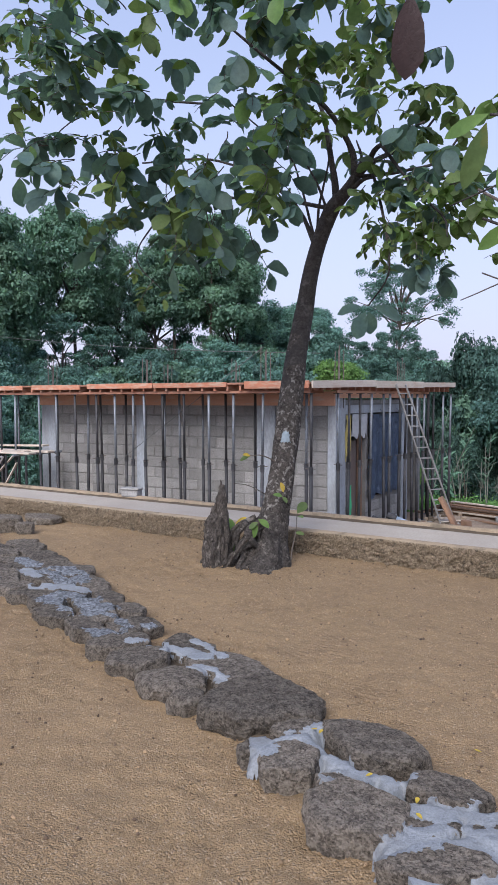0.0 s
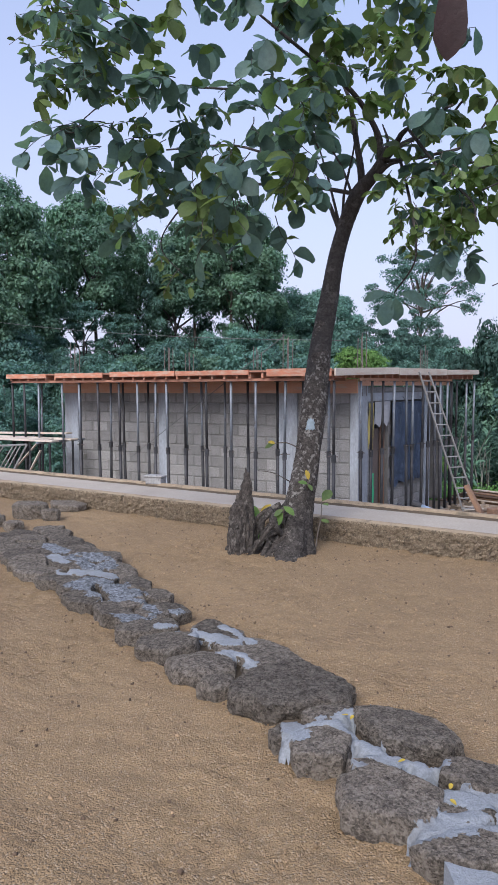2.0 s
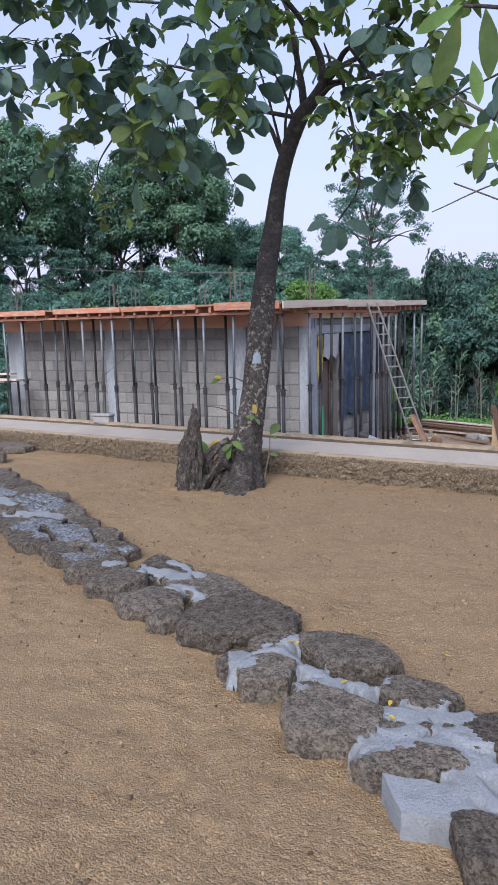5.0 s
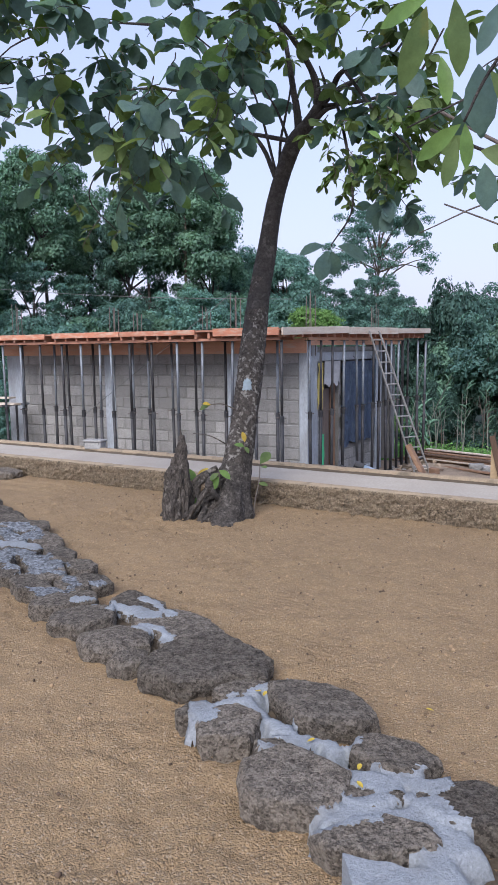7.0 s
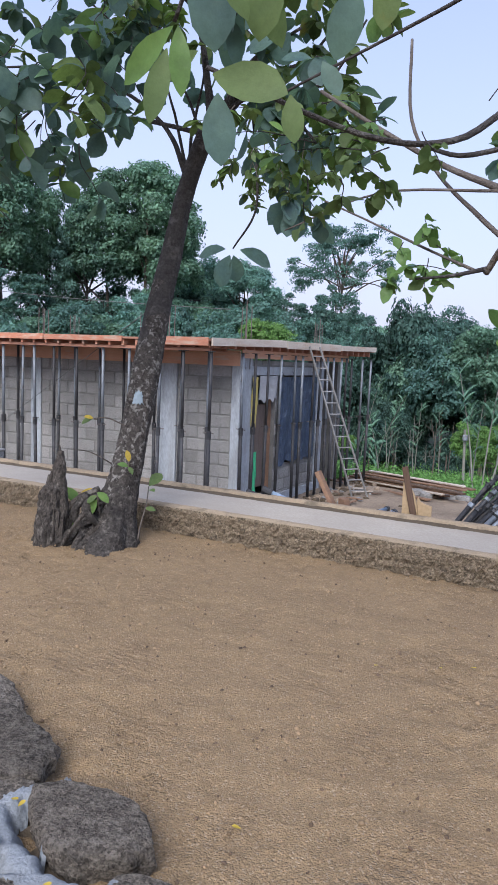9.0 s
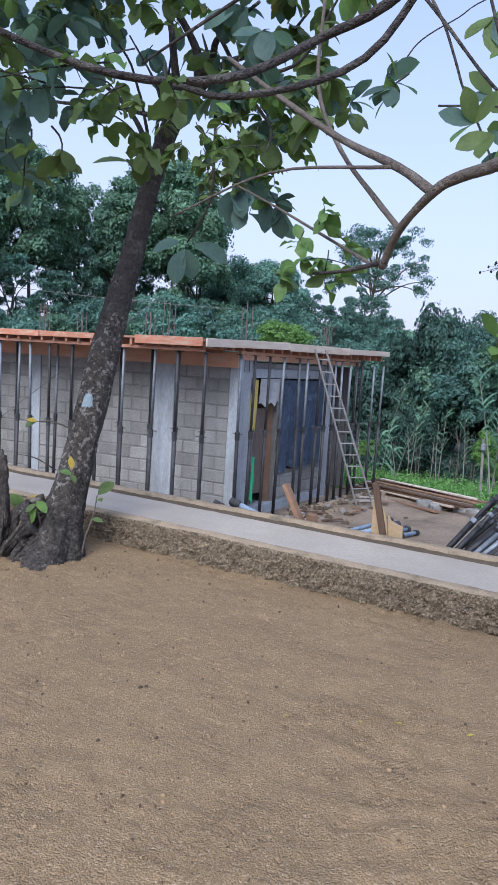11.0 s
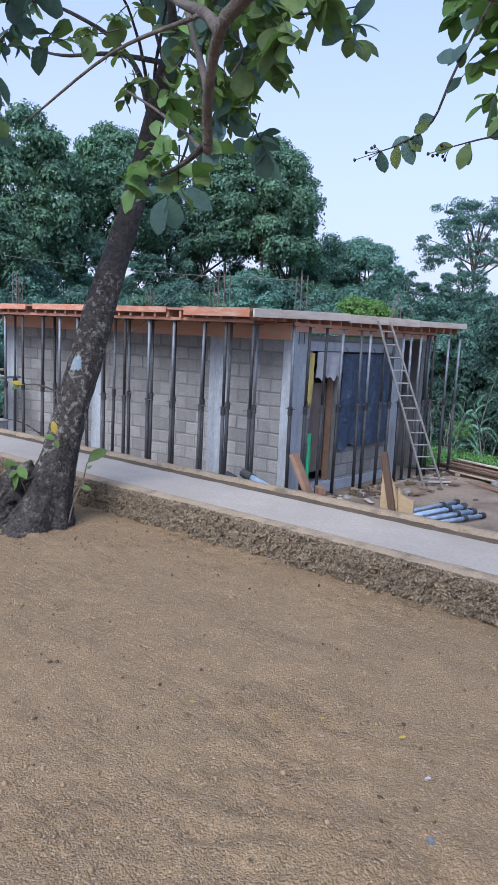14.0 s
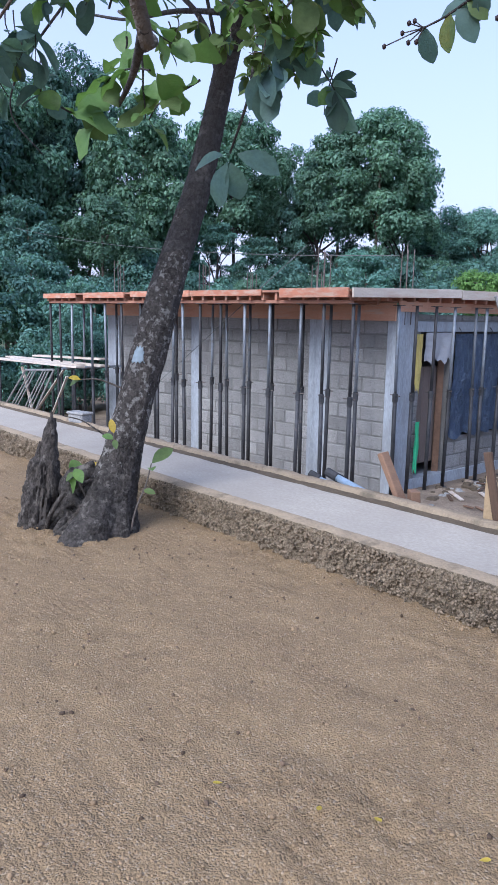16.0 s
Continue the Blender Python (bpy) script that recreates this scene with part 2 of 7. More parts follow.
# haze over the distant woods is put into the bluish leaf colours
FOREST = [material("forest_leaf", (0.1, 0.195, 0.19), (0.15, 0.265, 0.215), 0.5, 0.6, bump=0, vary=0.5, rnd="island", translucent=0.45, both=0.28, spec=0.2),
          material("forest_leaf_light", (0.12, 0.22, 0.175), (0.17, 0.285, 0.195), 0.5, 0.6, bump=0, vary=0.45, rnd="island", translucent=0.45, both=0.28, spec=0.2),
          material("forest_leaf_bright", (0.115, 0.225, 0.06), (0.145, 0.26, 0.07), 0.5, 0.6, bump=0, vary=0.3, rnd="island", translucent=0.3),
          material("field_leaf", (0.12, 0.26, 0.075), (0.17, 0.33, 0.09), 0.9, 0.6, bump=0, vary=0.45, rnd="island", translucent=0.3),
          # darker copy with the shade under the trees put into its colour
          material("forest_leaf_shaded", (0.055, 0.11, 0.1), (0.085, 0.15, 0.12), 0.5, 0.6, bump=0, vary=0.5, rnd="island", translucent=0.4, both=0.28, spec=0.2)]
FOREST_BARK = material("forest_bark", (0.13, 0.11, 0.09), (0.07, 0.06, 0.05), 3, 0.9, fine=12)
BLOCK = material("cement_block", (0.285, 0.282, 0.276), (0.225, 0.222, 0.216), 5, 0.92, bump=0.8, fine=80, vary=0.2, col_c=(0.35, 0.35, 0.345), c_scale=3, c_at=0.62, c_soft=0.12, grit=0.6, speckle=(140, 0.25))
JOINT = material("block_joint", (0.235, 0.232, 0.225), (0.185, 0.182, 0.175), 6, 0.95, bump=0.8, fine=60)
COLUMN = material("column_concrete", (0.39, 0.425, 0.47), (0.32, 0.348, 0.38), 2.5, 0.85, bump=0.4, fine=40, col_c=(0.26, 0.267, 0.275), c_scale=3, c_at=0.6, c_soft=0.12, stretch=(1, 1, 0.3), grit=0.5)
TIMBER_RED = material("formwork_red", (0.44, 0.19, 0.115), (0.34, 0.155, 0.1), 4, 0.8, bump=0.5, fine=60, col_c=(0.42, 0.3, 0.23), c_scale=5, c_at=0.55, vary=0.2, stretch=(1, 1, 4))
TIMBER_DARK = material("formwork_brown", (0.42, 0.22, 0.15), (0.33, 0.17, 0.12), 4, 0.8, fine=60, vary=0.3)
TIMBER_PALE = material("plank_pale", (0.54, 0.485, 0.42), (0.43, 0.38, 0.325), 3, 0.85, bump=0.5, fine=60, col_c=(0.46, 0.34, 0.26), c_scale=3, c_at=0.6, vary=0.2, stretch=(4, 0.6, 4))
TIMBER_ORANGE = material("formwork_orange", (0.7, 0.41, 0.285), (0.6, 0.335, 0.225), 3, 0.8, bump=0.5, fine=60, col_c=(0.62, 0.46, 0.36), c_scale=4, c_at=0.6, vary=0.15, stretch=(0.6, 4, 4))
TIMBER_BROWN = material("plank_brown", (0.23, 0.142, 0.09), (0.16, 0.1, 0.068), 3, 0.85, bump=0.6, fine=50, vary=0.25, stretch=(4, 0.6, 4))
TIMBER_OLD = material("plank_old", (0.12, 0.075, 0.05), (0.075, 0.05, 0.036), 4, 0.85, bump=0.7, fine=50, stretch=(4, 4, 0.6))
POLE = material("pale_stem", (0.22, 0.225, 0.2), (0.15, 0.155, 0.135), 4, 0.8)
PLY = material("plywood", (0.36, 0.27, 0.16), (0.3, 0.222, 0.13), 3, 0.7, fine=40)
STEEL_DARK = material("prop_dark", (0.03, 0.032, 0.036), (0.07, 0.07, 0.075), 8, 0.6, 0.3, fine=60, vary=0.3, col_c=(0.12, 0.1, 0.09), c_scale=9, c_at=0.65)
STEEL_GREY = material("prop_grey", (0.23, 0.26, 0.3), (0.15, 0.165, 0.185), 6, 0.55, 0.3, fine=60, vary=0.3, col_c=(0.12, 0.09, 0.07), c_scale=8, c_at=0.63)
STEEL_BLUE = material("pipe_blue", (0.16, 0.24, 0.36), (0.34, 0.4, 0.46), 5, 0.5, 0.2, fine=50, vary=0.3)
ALU = material("ladder_metal", (0.36, 0.36, 0.355), (0.25, 0.245, 0.235), 6, 0.5, 0.4, fine=60)
REBAR = material("rebar", (0.12, 0.1, 0.09), (0.2, 0.18, 0.17), 9, 0.8, 0.4)
WIRE = material("wire", (0.14, 0.15, 0.15), (0.1, 0.1, 0.1), 9, 0.7, bump=0)
TARP = material("tarp", (0.04, 0.062, 0.115), (0.075, 0.105, 0.17), 6, 0.42, bump=1.0, fine=13, bump_dist=0.09, col_c=(0.13, 0.165, 0.225), c_scale=9, c_at=0.6, c_soft=0.06, stretch=(1, 1, 0.5))
CLOTH_YELLOW = material("cloth_yellow", (0.5, 0.42, 0.14), (0.42, 0.35, 0.12), 5, 0.9)
CLOTH_GREEN = material("cloth_green", (0.1, 0.5, 0.25), (0.08, 0.42, 0.2), 5, 0.9)
CLOTH_WHITE = material("cloth_white", (0.42, 0.43, 0.45), (0.35, 0.36, 0.38), 5, 0.9)
DOOR_WOOD = material("door_brown", (0.19, 0.15, 0.13), (0.14, 0.115, 0.1), 4, 0.8, fine=40, stretch=(6, 6, 0.6))
BRICK = material("brick_red", (0.3, 0.13, 0.08), (0.22, 0.1, 0.07), 9, 0.9, vary=0.2)

# ---- builders ----


def part(name, bm, mat, parent, label="", smooth=False):
    """Links a bmesh (or a mesh) as one object under its thing or part."""
    me = bm
    if isinstance(bm, bmesh.types.BMesh):
        me = bpy.data.meshes.new(name)
        bm.to_mesh(me)
        bm.free()
    if not me.materials:
        me.materials.append(mat)
    if smooth:
        me.polygons.foreach_set("use_smooth", [True] * len(me.polygons))
    ob = new(name, me)
    if parent is not None:
        ob.parent = parent
    if label:
        ob["label"] = label
    return ob


def thing(name, label, category, m=None, group="", kind=""):
    ob = new(name)
    ob.empty_display_size = 0.1
    if m is not None:
        ob.matrix_basis = m
    return tagged(ob, label, category, group, kind)


def raw_mesh(name, verts, faces, mat, smooth=False):
    """A mesh from numpy arrays; all faces have the same number of corners."""
    verts, faces = np.asarray(verts, dtype=np.float32), np.asarray(faces, dtype=np.int32)
    me = bpy.data.meshes.new(name)
    k = faces.shape[1]
    me.vertices.add(len(verts))
    me.vertices.foreach_set("co", verts.ravel())
    me.loops.add(faces.size)
    me.loops.foreach_set("vertex_index", faces.ravel())
    me.polygons.add(len(faces))
    me.polygons.foreach_set("loop_start", np.arange(0, faces.size, k, dtype=np.int32))
    me.polygons.foreach_set("loop_total", np.full(len(faces), k, dtype=np.int32))
    me.update(calc_edges=True)
    me.validate()
    me.materials.append(mat)
    if smooth:
        me.polygons.foreach_set("use_smooth", [True] * len(me.polygons))
    return me


def box(bm, lo, hi, bevel=0.0, m=None):
    """A box between two corners, with worn edges."""
    c = [(a + b) / 2 for a, b in zip(lo, hi)]
    s = [abs(b - a) for a, b in zip(lo, hi)]
    mat = Matrix.Translation(c) @ Matrix.Diagonal((*s, 1))
    if m is not None:
        mat = m @ mat
    vs = bmesh.ops.create_cube(bm, size=1, matrix=mat)["verts"]
    if bevel:
        es = list({e for v in vs for e in v.link_edges})
        bmesh.ops.bevel(bm, geom=es, offset=bevel, segments=1, affect="EDGES")
    return bm


def board(p, q, width, thick, bevel=0.003, up=(0, 0, 1)):
    """A board from p to q."""
    p, q = Vector(p), Vector(q)
    d = q - p
    m = d.to_track_quat("Y", "Z").to_matrix().to_4x4()
    bm = bmesh.new()
    box(bm, (-width / 2, 0, -thick / 2), (width / 2, d.length, thick / 2), bevel, Matrix.Translation(p) @ m)
    return bm


def spline(pts, steps=6):
    """Catmull-Rom through the points."""
    p = [Vector(a) for a in pts]
    p = [p[0] * 2 - p[1]] + p + [p[-1] * 2 - p[-2]]
    out = []
    for i in range(1, len(p) - 2):
        for k in range(steps):
            t = k / steps
            a, b, c, d = p[i - 1], p[i], p[i + 1], p[i + 2]
            out.append(0.5 * ((2 * b) + (c - a) * t + (2 * a - 5 * b + 4 * c - d) * t * t + (3 * b - a - 3 * c + d) * t ** 3))
    return out + [p[-2]]


def tube_data(pts, r0, r1, sides=8, rough=0.0, steps=5, flare=None):
    """Vertices and quads of a tapered limb through the points."""
    line = spline(pts, steps) if len(pts) > 2 else [Vector(pts[0]), Vector(pts[1])]
    n = len(line)
    verts, faces = [], []
    x = None
    for i, c in enumerate(line):
        d = (line[min(i + 1, n - 1)] - line[max(i - 1, 0)]).normalized()
        if x is None:
            x = d.orthogonal().normalized()
        x = (x - d * x.dot(d)).normalized()
        y = d.cross(x)
        f = i / (n - 1)
        r = r0 + (r1 - r0) * f
        for k in range(sides):
            a = 2 * math.pi * k / sides
            rr = r
            if flare:
                rr *= flare(c, a)
            v = c + (x * math.cos(a) + y * math.sin(a)) * rr
            if rough:
                v += (v - c) * rough * noise.noise(v * 9.0) + (v - c) * rough * 0.6 * noise.noise(v * 25.0)
            verts.append(v)
    for i in range(n - 1):
        for k in range(sides):
            a, b = i * sides + k, i * sides + (k + 1) % sides
            faces.append((a, b, b + sides, a + sides))
    return verts, faces


def tube(pts, r0, r1=None, sides=8, rough=0.0, steps=5, flare=None):
    v, f = tube_data(pts, r0, r0 if r1 is None else r1, sides, rough, steps, flare)
    bm = bmesh.new()
    bv = [bm.verts.new(p) for p in v]
    for q in f:
        bm.faces.new([bv[i] for i in q])
    bm.faces.new(bv[:sides][::-1])
    bm.faces.new(bv[-sides:])
    return bm


def rot_frames(dirs, ups):
    """Orthonormal frames with y along dirs."""
    y = dirs / np.linalg.norm(dirs, axis=1, keepdims=True)
    x = np.cross(y, ups)
    x /= np.linalg.norm(x, axis=1, keepdims=True) + 1e-9
    return np.stack([x, y, np.cross(x, y)], axis=2)


def leaf_shape(length, width, tip=0.75, fold=0.15, droop=0.25):
    """A leaf blade with a midrib fold and a droop: vertices and quads."""
    ts = [0.0, 0.14, 0.34, 0.56, 0.78, 0.92, 1.0]
    ws = [0.04, 0.42, 0.85, 1.0, tip, tip * 0.5, 0.03]
    v, f = [], []
    for t, w in zip(ts, ws):
        y, z = length * t, -droop * length * t * t
        h = w * width / 2
        v += [(-h, y, z + fold * h), (0, y, z), (h, y, z + fold * h)]
    for i in range(len(ts) - 1):
        a = 3 * i
        f += [(a, a + 1, a + 4, a + 3), (a + 1, a + 2, a + 5, a + 4)]
    return np.array(v), np.array(f)


def scatter(shape, places, dirs, ups, sizes):
    """Copies of a leaf joined into one set of vertices and quads."""
    v, f = shape
    fr = rot_frames(np.asarray(dirs, float), np.asarray(ups, float))
    out = np.einsum("nij,kj->nki", fr, v) * np.asarray(sizes)[:, None, None] + np.asarray(places)[:, None, :]
    faces = f[None] + (np.arange(len(out)) * len(v))[:, None, None]
    return out.reshape(-1, 3), faces.reshape(-1, f.shape[1])


rng = np.random.default_rng(7)

# ---- ground: one sheet, the sand yard, the lower building plot and the field behind ----
PLOT = -1.12


def ground_height(x, y):
    if y < 6.3:
        z = 0.012 * noise.noise(Vector((x * 0.7, y * 0.7, 0))) + 0.006 * noise.noise(Vector((x * 2.5, y * 2.5, 3)))
        if -10 < x < 4:
            z += 0.012 * noise.noise(Vector((x * 6, y * 6, 1))) + 0.012 * noise.noise(Vector((x * 15, y * 15, 2)))
            rake = noise.noise(Vector((x * 1.1, y * 1.1, 9)))
            if rake > 0:
                s = x * math.cos(rake * 5) + y * math.sin(rake * 5)
                z += 0.01 * min(1.0, rake * 4) * math.sin(s * 55 + 4 * noise.noise(Vector((x * 3, y * 3, 4))))
        return z
    if y < 6.5:
        return -(y - 6.3) / 0.2 * 1.1
    down = y - min(3.0, 0.6 * max(0.0, -6.5 - x)) * min(1.0, max(0.0, (24 - y) / 6))
    return float(np.interp(down, (15.8, 17.2, 20, 30, 37, 52, 90), (PLOT, -1.36, -2.0, -3.35, -4.0, -3.6, -1.5))) + 0.04 * noise.noise(Vector((x * 0.5, y * 0.5, 5)))


xs = np.unique(np.concatenate([np.linspace(-900, -60, 8), np.linspace(-60, -9, 30), np.arange(-9, -6, 0.1), np.arange(-6, 1.6, 0.03), np.arange(1.6, 3.01, 0.1), np.linspace(3, 60, 30), np.linspace(60, 900, 8)]))
ys = np.unique(np.concatenate([np.linspace(-900, -30, 8), np.linspace(-30, 0, 20), np.arange(0, 1.2, 0.1), np.arange(1.2, 6.28, 0.03), [6.3, 6.36, 6.42, 6.5], np.arange(6.6, 20, 0.4), np.linspace(20, 70, 40), np.linspace(70, 900, 8)]))
gv = [(x, y, ground_height(x, y)) for y in ys for x in xs]
nx = len(xs)
gf = [(j * nx + i, j * nx + i + 1, (j + 1) * nx + i + 1, (j + 1) * nx + i) for j in range(len(ys) - 1) for i in range(nx - 1)]
gm = raw_mesh("ground", gv, gf, SAND, smooth=True)
gm.materials.append(SOIL)
gm.materials.append(GRASS)
slots = np.array([0 if ys[j] < 6.3 else (1 if ys[j] < 17.6 and -30 < xs[i] < 30 else 2) for j in range(len(ys) - 1) for i in range(nx - 1)], dtype=np.int32)
gm.polygons.foreach_set("material_index", slots)
tagged(part("ground", gm, SAND, None), "pale brown sandy yard falling to a bare soil plot and green field", "ground", kind="structure")

# ---- raised concrete path along the yard's edge ----
KERB_Y, KERB_TOP, PATH_BACK = 6.05, 0.22, 6.76
pathway = tagged(new("pavement"), "narrow raised concrete path with a rough aggregate side", "path", kind="structure")
bm = bmesh.new()
box(bm, (-40, KERB_Y + 0.07, -1.3), (30, PATH_BACK, KERB_TOP), 0.008)
part("slab", bm, PATH, pathway, "smooth pale grey concrete top")
kx = np.unique(np.concatenate([np.linspace(-40, -10, 120), np.arange(-10, 2.2, 0.0125), np.linspace(2.2, 30, 60)]))
kz = np.linspace(-0.05, KERB_TOP - 0.006, 20)
kv = []


def kerb_y(x, z):
    p = Vector((x, 0, z))
    k = 1 - 0.7 * max(0.0, z / KERB_TOP) ** 3
    return KERB_Y - 0.012 - k * (0.03 * noise.noise(p * 11) + 0.03 * noise.noise(p * 27) + 0.022 * noise.noise(p * 55)) - 0.02 * noise.noise(p * 3) + 0.015 * (z / KERB_TOP) ** 2


for z in kz:
    for x in kx:
        kv.append((x, kerb_y(x, z), z))
for x in kx:
    kv.append((x, KERB_Y + 0.1 + 0.014 * noise.noise(Vector((x * 6, 3, 0))) + 0.008 * noise.noise(Vector((x * 23, 3, 0))), KERB_TOP + 0.003))
nk = len(kx)
kf = [(j * nk + i, j * nk + i + 1, (j + 1) * nk + i + 1, (j + 1) * nk + i) for j in range(len(kz)) for i in range(nk - 1)]
NP = 13000
bv = bmesh.new()
bmesh.ops.create_icosphere(bv, subdivisions=1, radius=1)
ICO_V, ICO_F = np.array([v.co[:] for v in bv.verts]), np.array([[v.index for v in f.verts] for f in bv.faces])
bv.free()
px = rng.uniform(-9.5, 1.8, NP)
pz = rng.uniform(-0.005, KERB_TOP - 0.02, NP)
ps = rng.uniform(0.0035, 0.0095, NP)
pv = ICO_V[None] * (ps[:, None, None] * rng.uniform(0.55, 1.3, (NP, 1, 3))) + ps[:, None, None] * rng.normal(scale=0.3, size=(NP, len(ICO_V), 3))
pv = pv + np.stack([px, np.array([kerb_y(a, c) for a, c in zip(px, pz)]) + rng.uniform(-0.008, 0.001, NP), pz], 1)[:, None]
tagged(part("kerb_pebbles", raw_mesh("kerb_pebbles", pv.reshape(-1, 3), (ICO_F[None] + (np.arange(NP) * len(ICO_V))[:, None, None]).reshape(-1, 3), PEBBLE), PEBBLE, pathway, "small brown stones standing out of the kerb face"), kind="stuff")
kerb_me = raw_mesh("kerb_face", kv, kf, AGGREGATE)
kerb_me.materials.append(PATH_EDGE)
kerb_me.polygons.foreach_set("material_index", np.array([1 if j == len(kz) - 1 else 0 for j in range(len(kz)) for i in range(nk - 1)], dtype=np.int32))
part("kerb_face", kerb_me, AGGREGATE, pathway, "rough brown exposed aggregate face")
bm = bmesh.new()
box(bm, (-40, PATH_BACK + 0.03, -1.3), (30, PATH_BACK + 0.115, KERB_TOP + 0.02), 0.004)
part("rim", bm, PATH_EDGE, pathway, "low sandy cement rim")
rx_ = np.unique(np.concatenate([np.linspace(-40, -10, 60), np.arange(-10, 2.2, 0.03), np.linspace(2.2, 30, 40)]))
rprof = ((0.018, -0.05), (0.02, 0.01), (0.028, 0.04), (0.055, 0.048), (0.095, 0.045), (0.118, 0.03), (0.126, -0.06))
rv = []
for yy, zz in rprof:
    for x in rx_:
        p = Vector((x, yy, zz))
        rv.append((x, PATH_BACK + yy + 0.012 * noise.noise(Vector((x * 5, yy * 9, 1))) + 0.006 * noise.noise(Vector((x * 16, yy * 30, 2))), KERB_TOP + zz + 0.007 * noise.noise(Vector((x * 7, yy * 20, 3))) + 0.005 * noise.noise(Vector((x * 22, yy * 40, 4)))))
nr = len(rx_)
part("rim_crust", raw_mesh("rim_crust", rv, [(j * nr + i, j * nr + i + 1, (j + 1) * nr + i + 1, (j + 1) * nr + i) for j in range(len(rprof) - 1) for i in range(nr - 1)], PATH_EDGE, smooth=True), PATH_EDGE, pathway, "uneven sandy crust of the rim")

dv = []
for yy, zz in ((-0.03, -0.004), (-0.012, 0.004), (0.006, 0.012), (0.03, 0.02)):
    for x in rx_:
        dv.append((x, PATH_BACK + yy + 0.012 * noise.noise(Vector((x * 4, yy * 5, 8))) + 0.005 * noise.noise(Vector((x * 19, yy * 5, 8))), KERB_TOP + zz + 0.003 * noise.noise(Vector((x * 15, yy * 20, 6)))))
part("dirt_line", raw_mesh("dirt_line", dv, [(j * nr + i, j * nr + i + 1, (j + 1) * nr + i + 1, (j + 1) * nr + i) for j in range(3) for i in range(nr - 1)], DARK_BROWN, smooth=True), DARK_BROWN, pathway, "dark brown strip along the foot of the rim")

# ---- the unfinished building ----
# front side is turned by 4.5 degrees, its near corner at CORNER; the side with the door runs along y
CORNER, FRONT_TURN = Vector((-5.55, 10.28, 0)), 4.5
FR = Matrix.Translation(CORNER) @ pose(0, 0, 0, 0, 0, FRONT_TURN)   # local x along the front (negative to the far end), y into it
SIDE_X, WALL_Y, WALL_TOP = -5.70, 1.12, 1.45
house = thing("unfinished_house", "unfinished cement block house with red timber roof formwork on props", "building")


def front(x, y, z):
    return FR @ Vector((x, y, z))


def block_meshes(lengths, height, depth):
    out = []
    for ln in lengths:
        b = bmesh.new()
        box(b, (0, 0, 0), (ln, depth, height), 0.008)
        me = bpy.data.meshes.new("block")
        b.to_mesh(me)
        b.free()
        me.materials.append(BLOCK)
        out.append(me)
    return out


BLOCK_H, BLOCK_L, JOINT_W = 0.19, 0.39, 0.018
FULL, HALF = block_meshes((BLOCK_L, BLOCK_L / 2 - JOINT_W / 2), BLOCK_H, 0.1)


def block_wall(name, m, x0, x1, z0, z1, holes=()):
    """A wall panel in the frame m: joints as a recessed core, blocks proud of it. The face looks to -y."""
    core = bmesh.new()
    cuts = sorted({x0, x1, *[h[0] for h in holes], *[h[1] for h in holes]})
    for a, b in zip(cuts, cuts[1:]):
        hs = [h for h in holes if h[0] <= a and h[1] >= b]
        zs = [(z0, z1)]
        for h in hs:
            zs = [s for lo, hi in zs for s in ((lo, min(hi, h[2])), (max(lo, h[3]), hi)) if s[1] - s[0] > 0.01]
        for lo, hi in zs:
            box(core, (a, 0.008, lo), (b, 0.15, hi))
    wall = part(name, core, JOINT, house, "grey cement block wall with wide mortar joints")
    wall.matrix_basis = m
    rows = int((z1 - z0) / (BLOCK_H + JOINT_W)) + 1
    for r in range(rows):
        z = z0 + r * (BLOCK_H + JOINT_W)
        h = min(BLOCK_H, z1 - z - 0.004)
        if h < 0.05:
            continue
        x = x0 - (r % 2) * (BLOCK_L + JOINT_W) / 2
        while x < x1 - 0.05:
            a, b = max(x, x0) + 0.004, min(x + BLOCK_L, x1 - 0.004)
            x += BLOCK_L + JOINT_W
            for hx0, hx1, hz0, hz1 in holes:
                if z + h > hz0 + 0.02 and z < hz1 - 0.02:
                    if a >= hx0 and b <= hx1:
                        b = a
                    elif a < hx0 < b:
                        b = hx0 - 0.004
                    elif a < hx1 < b:
                        a = hx1 + 0.004
            if b - a < 0.06:
                continue
            src = FULL if b - a > BLOCK_L * 0.7 else HALF
            ob = new("block", src)
            ob.parent = wall
            s = (b - a) / (BLOCK_L if src is FULL else BLOCK_L / 2 - JOINT_W / 2)
            ob.matrix_basis = Matrix.Translation((a, random.uniform(-0.006, 0.003), z + random.uniform(-0.004, 0.004))) @ pose(0, 0, 0, 0, random.uniform(-0.5, 0.5), random.uniform(-0.5, 0.5)) @ Matrix.Diagonal((s, 1, h / BLOCK_H, 1))
    return wall


FM = FR @ pose(0, WALL_Y, 0)
for x0, x1 in ((-6.50, -4.32), (-4.08, -1.56), (-1.18, -0.16)):
    block_wall("front_wall", FM, x0, x1, PLOT, WALL_TOP)
for x0, x1, proud in ((-6.90, -6.50, 0.02), (-4.32, -4.08, 0.02), (-1.56, -1.18, 0.035), (-0.16, 0.0, 0.03)):
    bm = bmesh.new()
    box(bm, (x0 + 0.002, -proud, PLOT - 0.1), (x1 - 0.002, 0.2, WALL_TOP + 0.1), 0.006)
    ob = part("column", bm, COLUMN, house, "pale grey cast concrete column")
    ob.matrix_basis = FM
# side wall with door and window openings; local x runs back from the near corner, face towards +x of the plot
SIDE_Y0 = front(0, WALL_Y, 0).y
SM = Matrix.Translation((SIDE_X, SIDE_Y0, 0)) @ pose(0, 0, 0, 0, 0, 90)
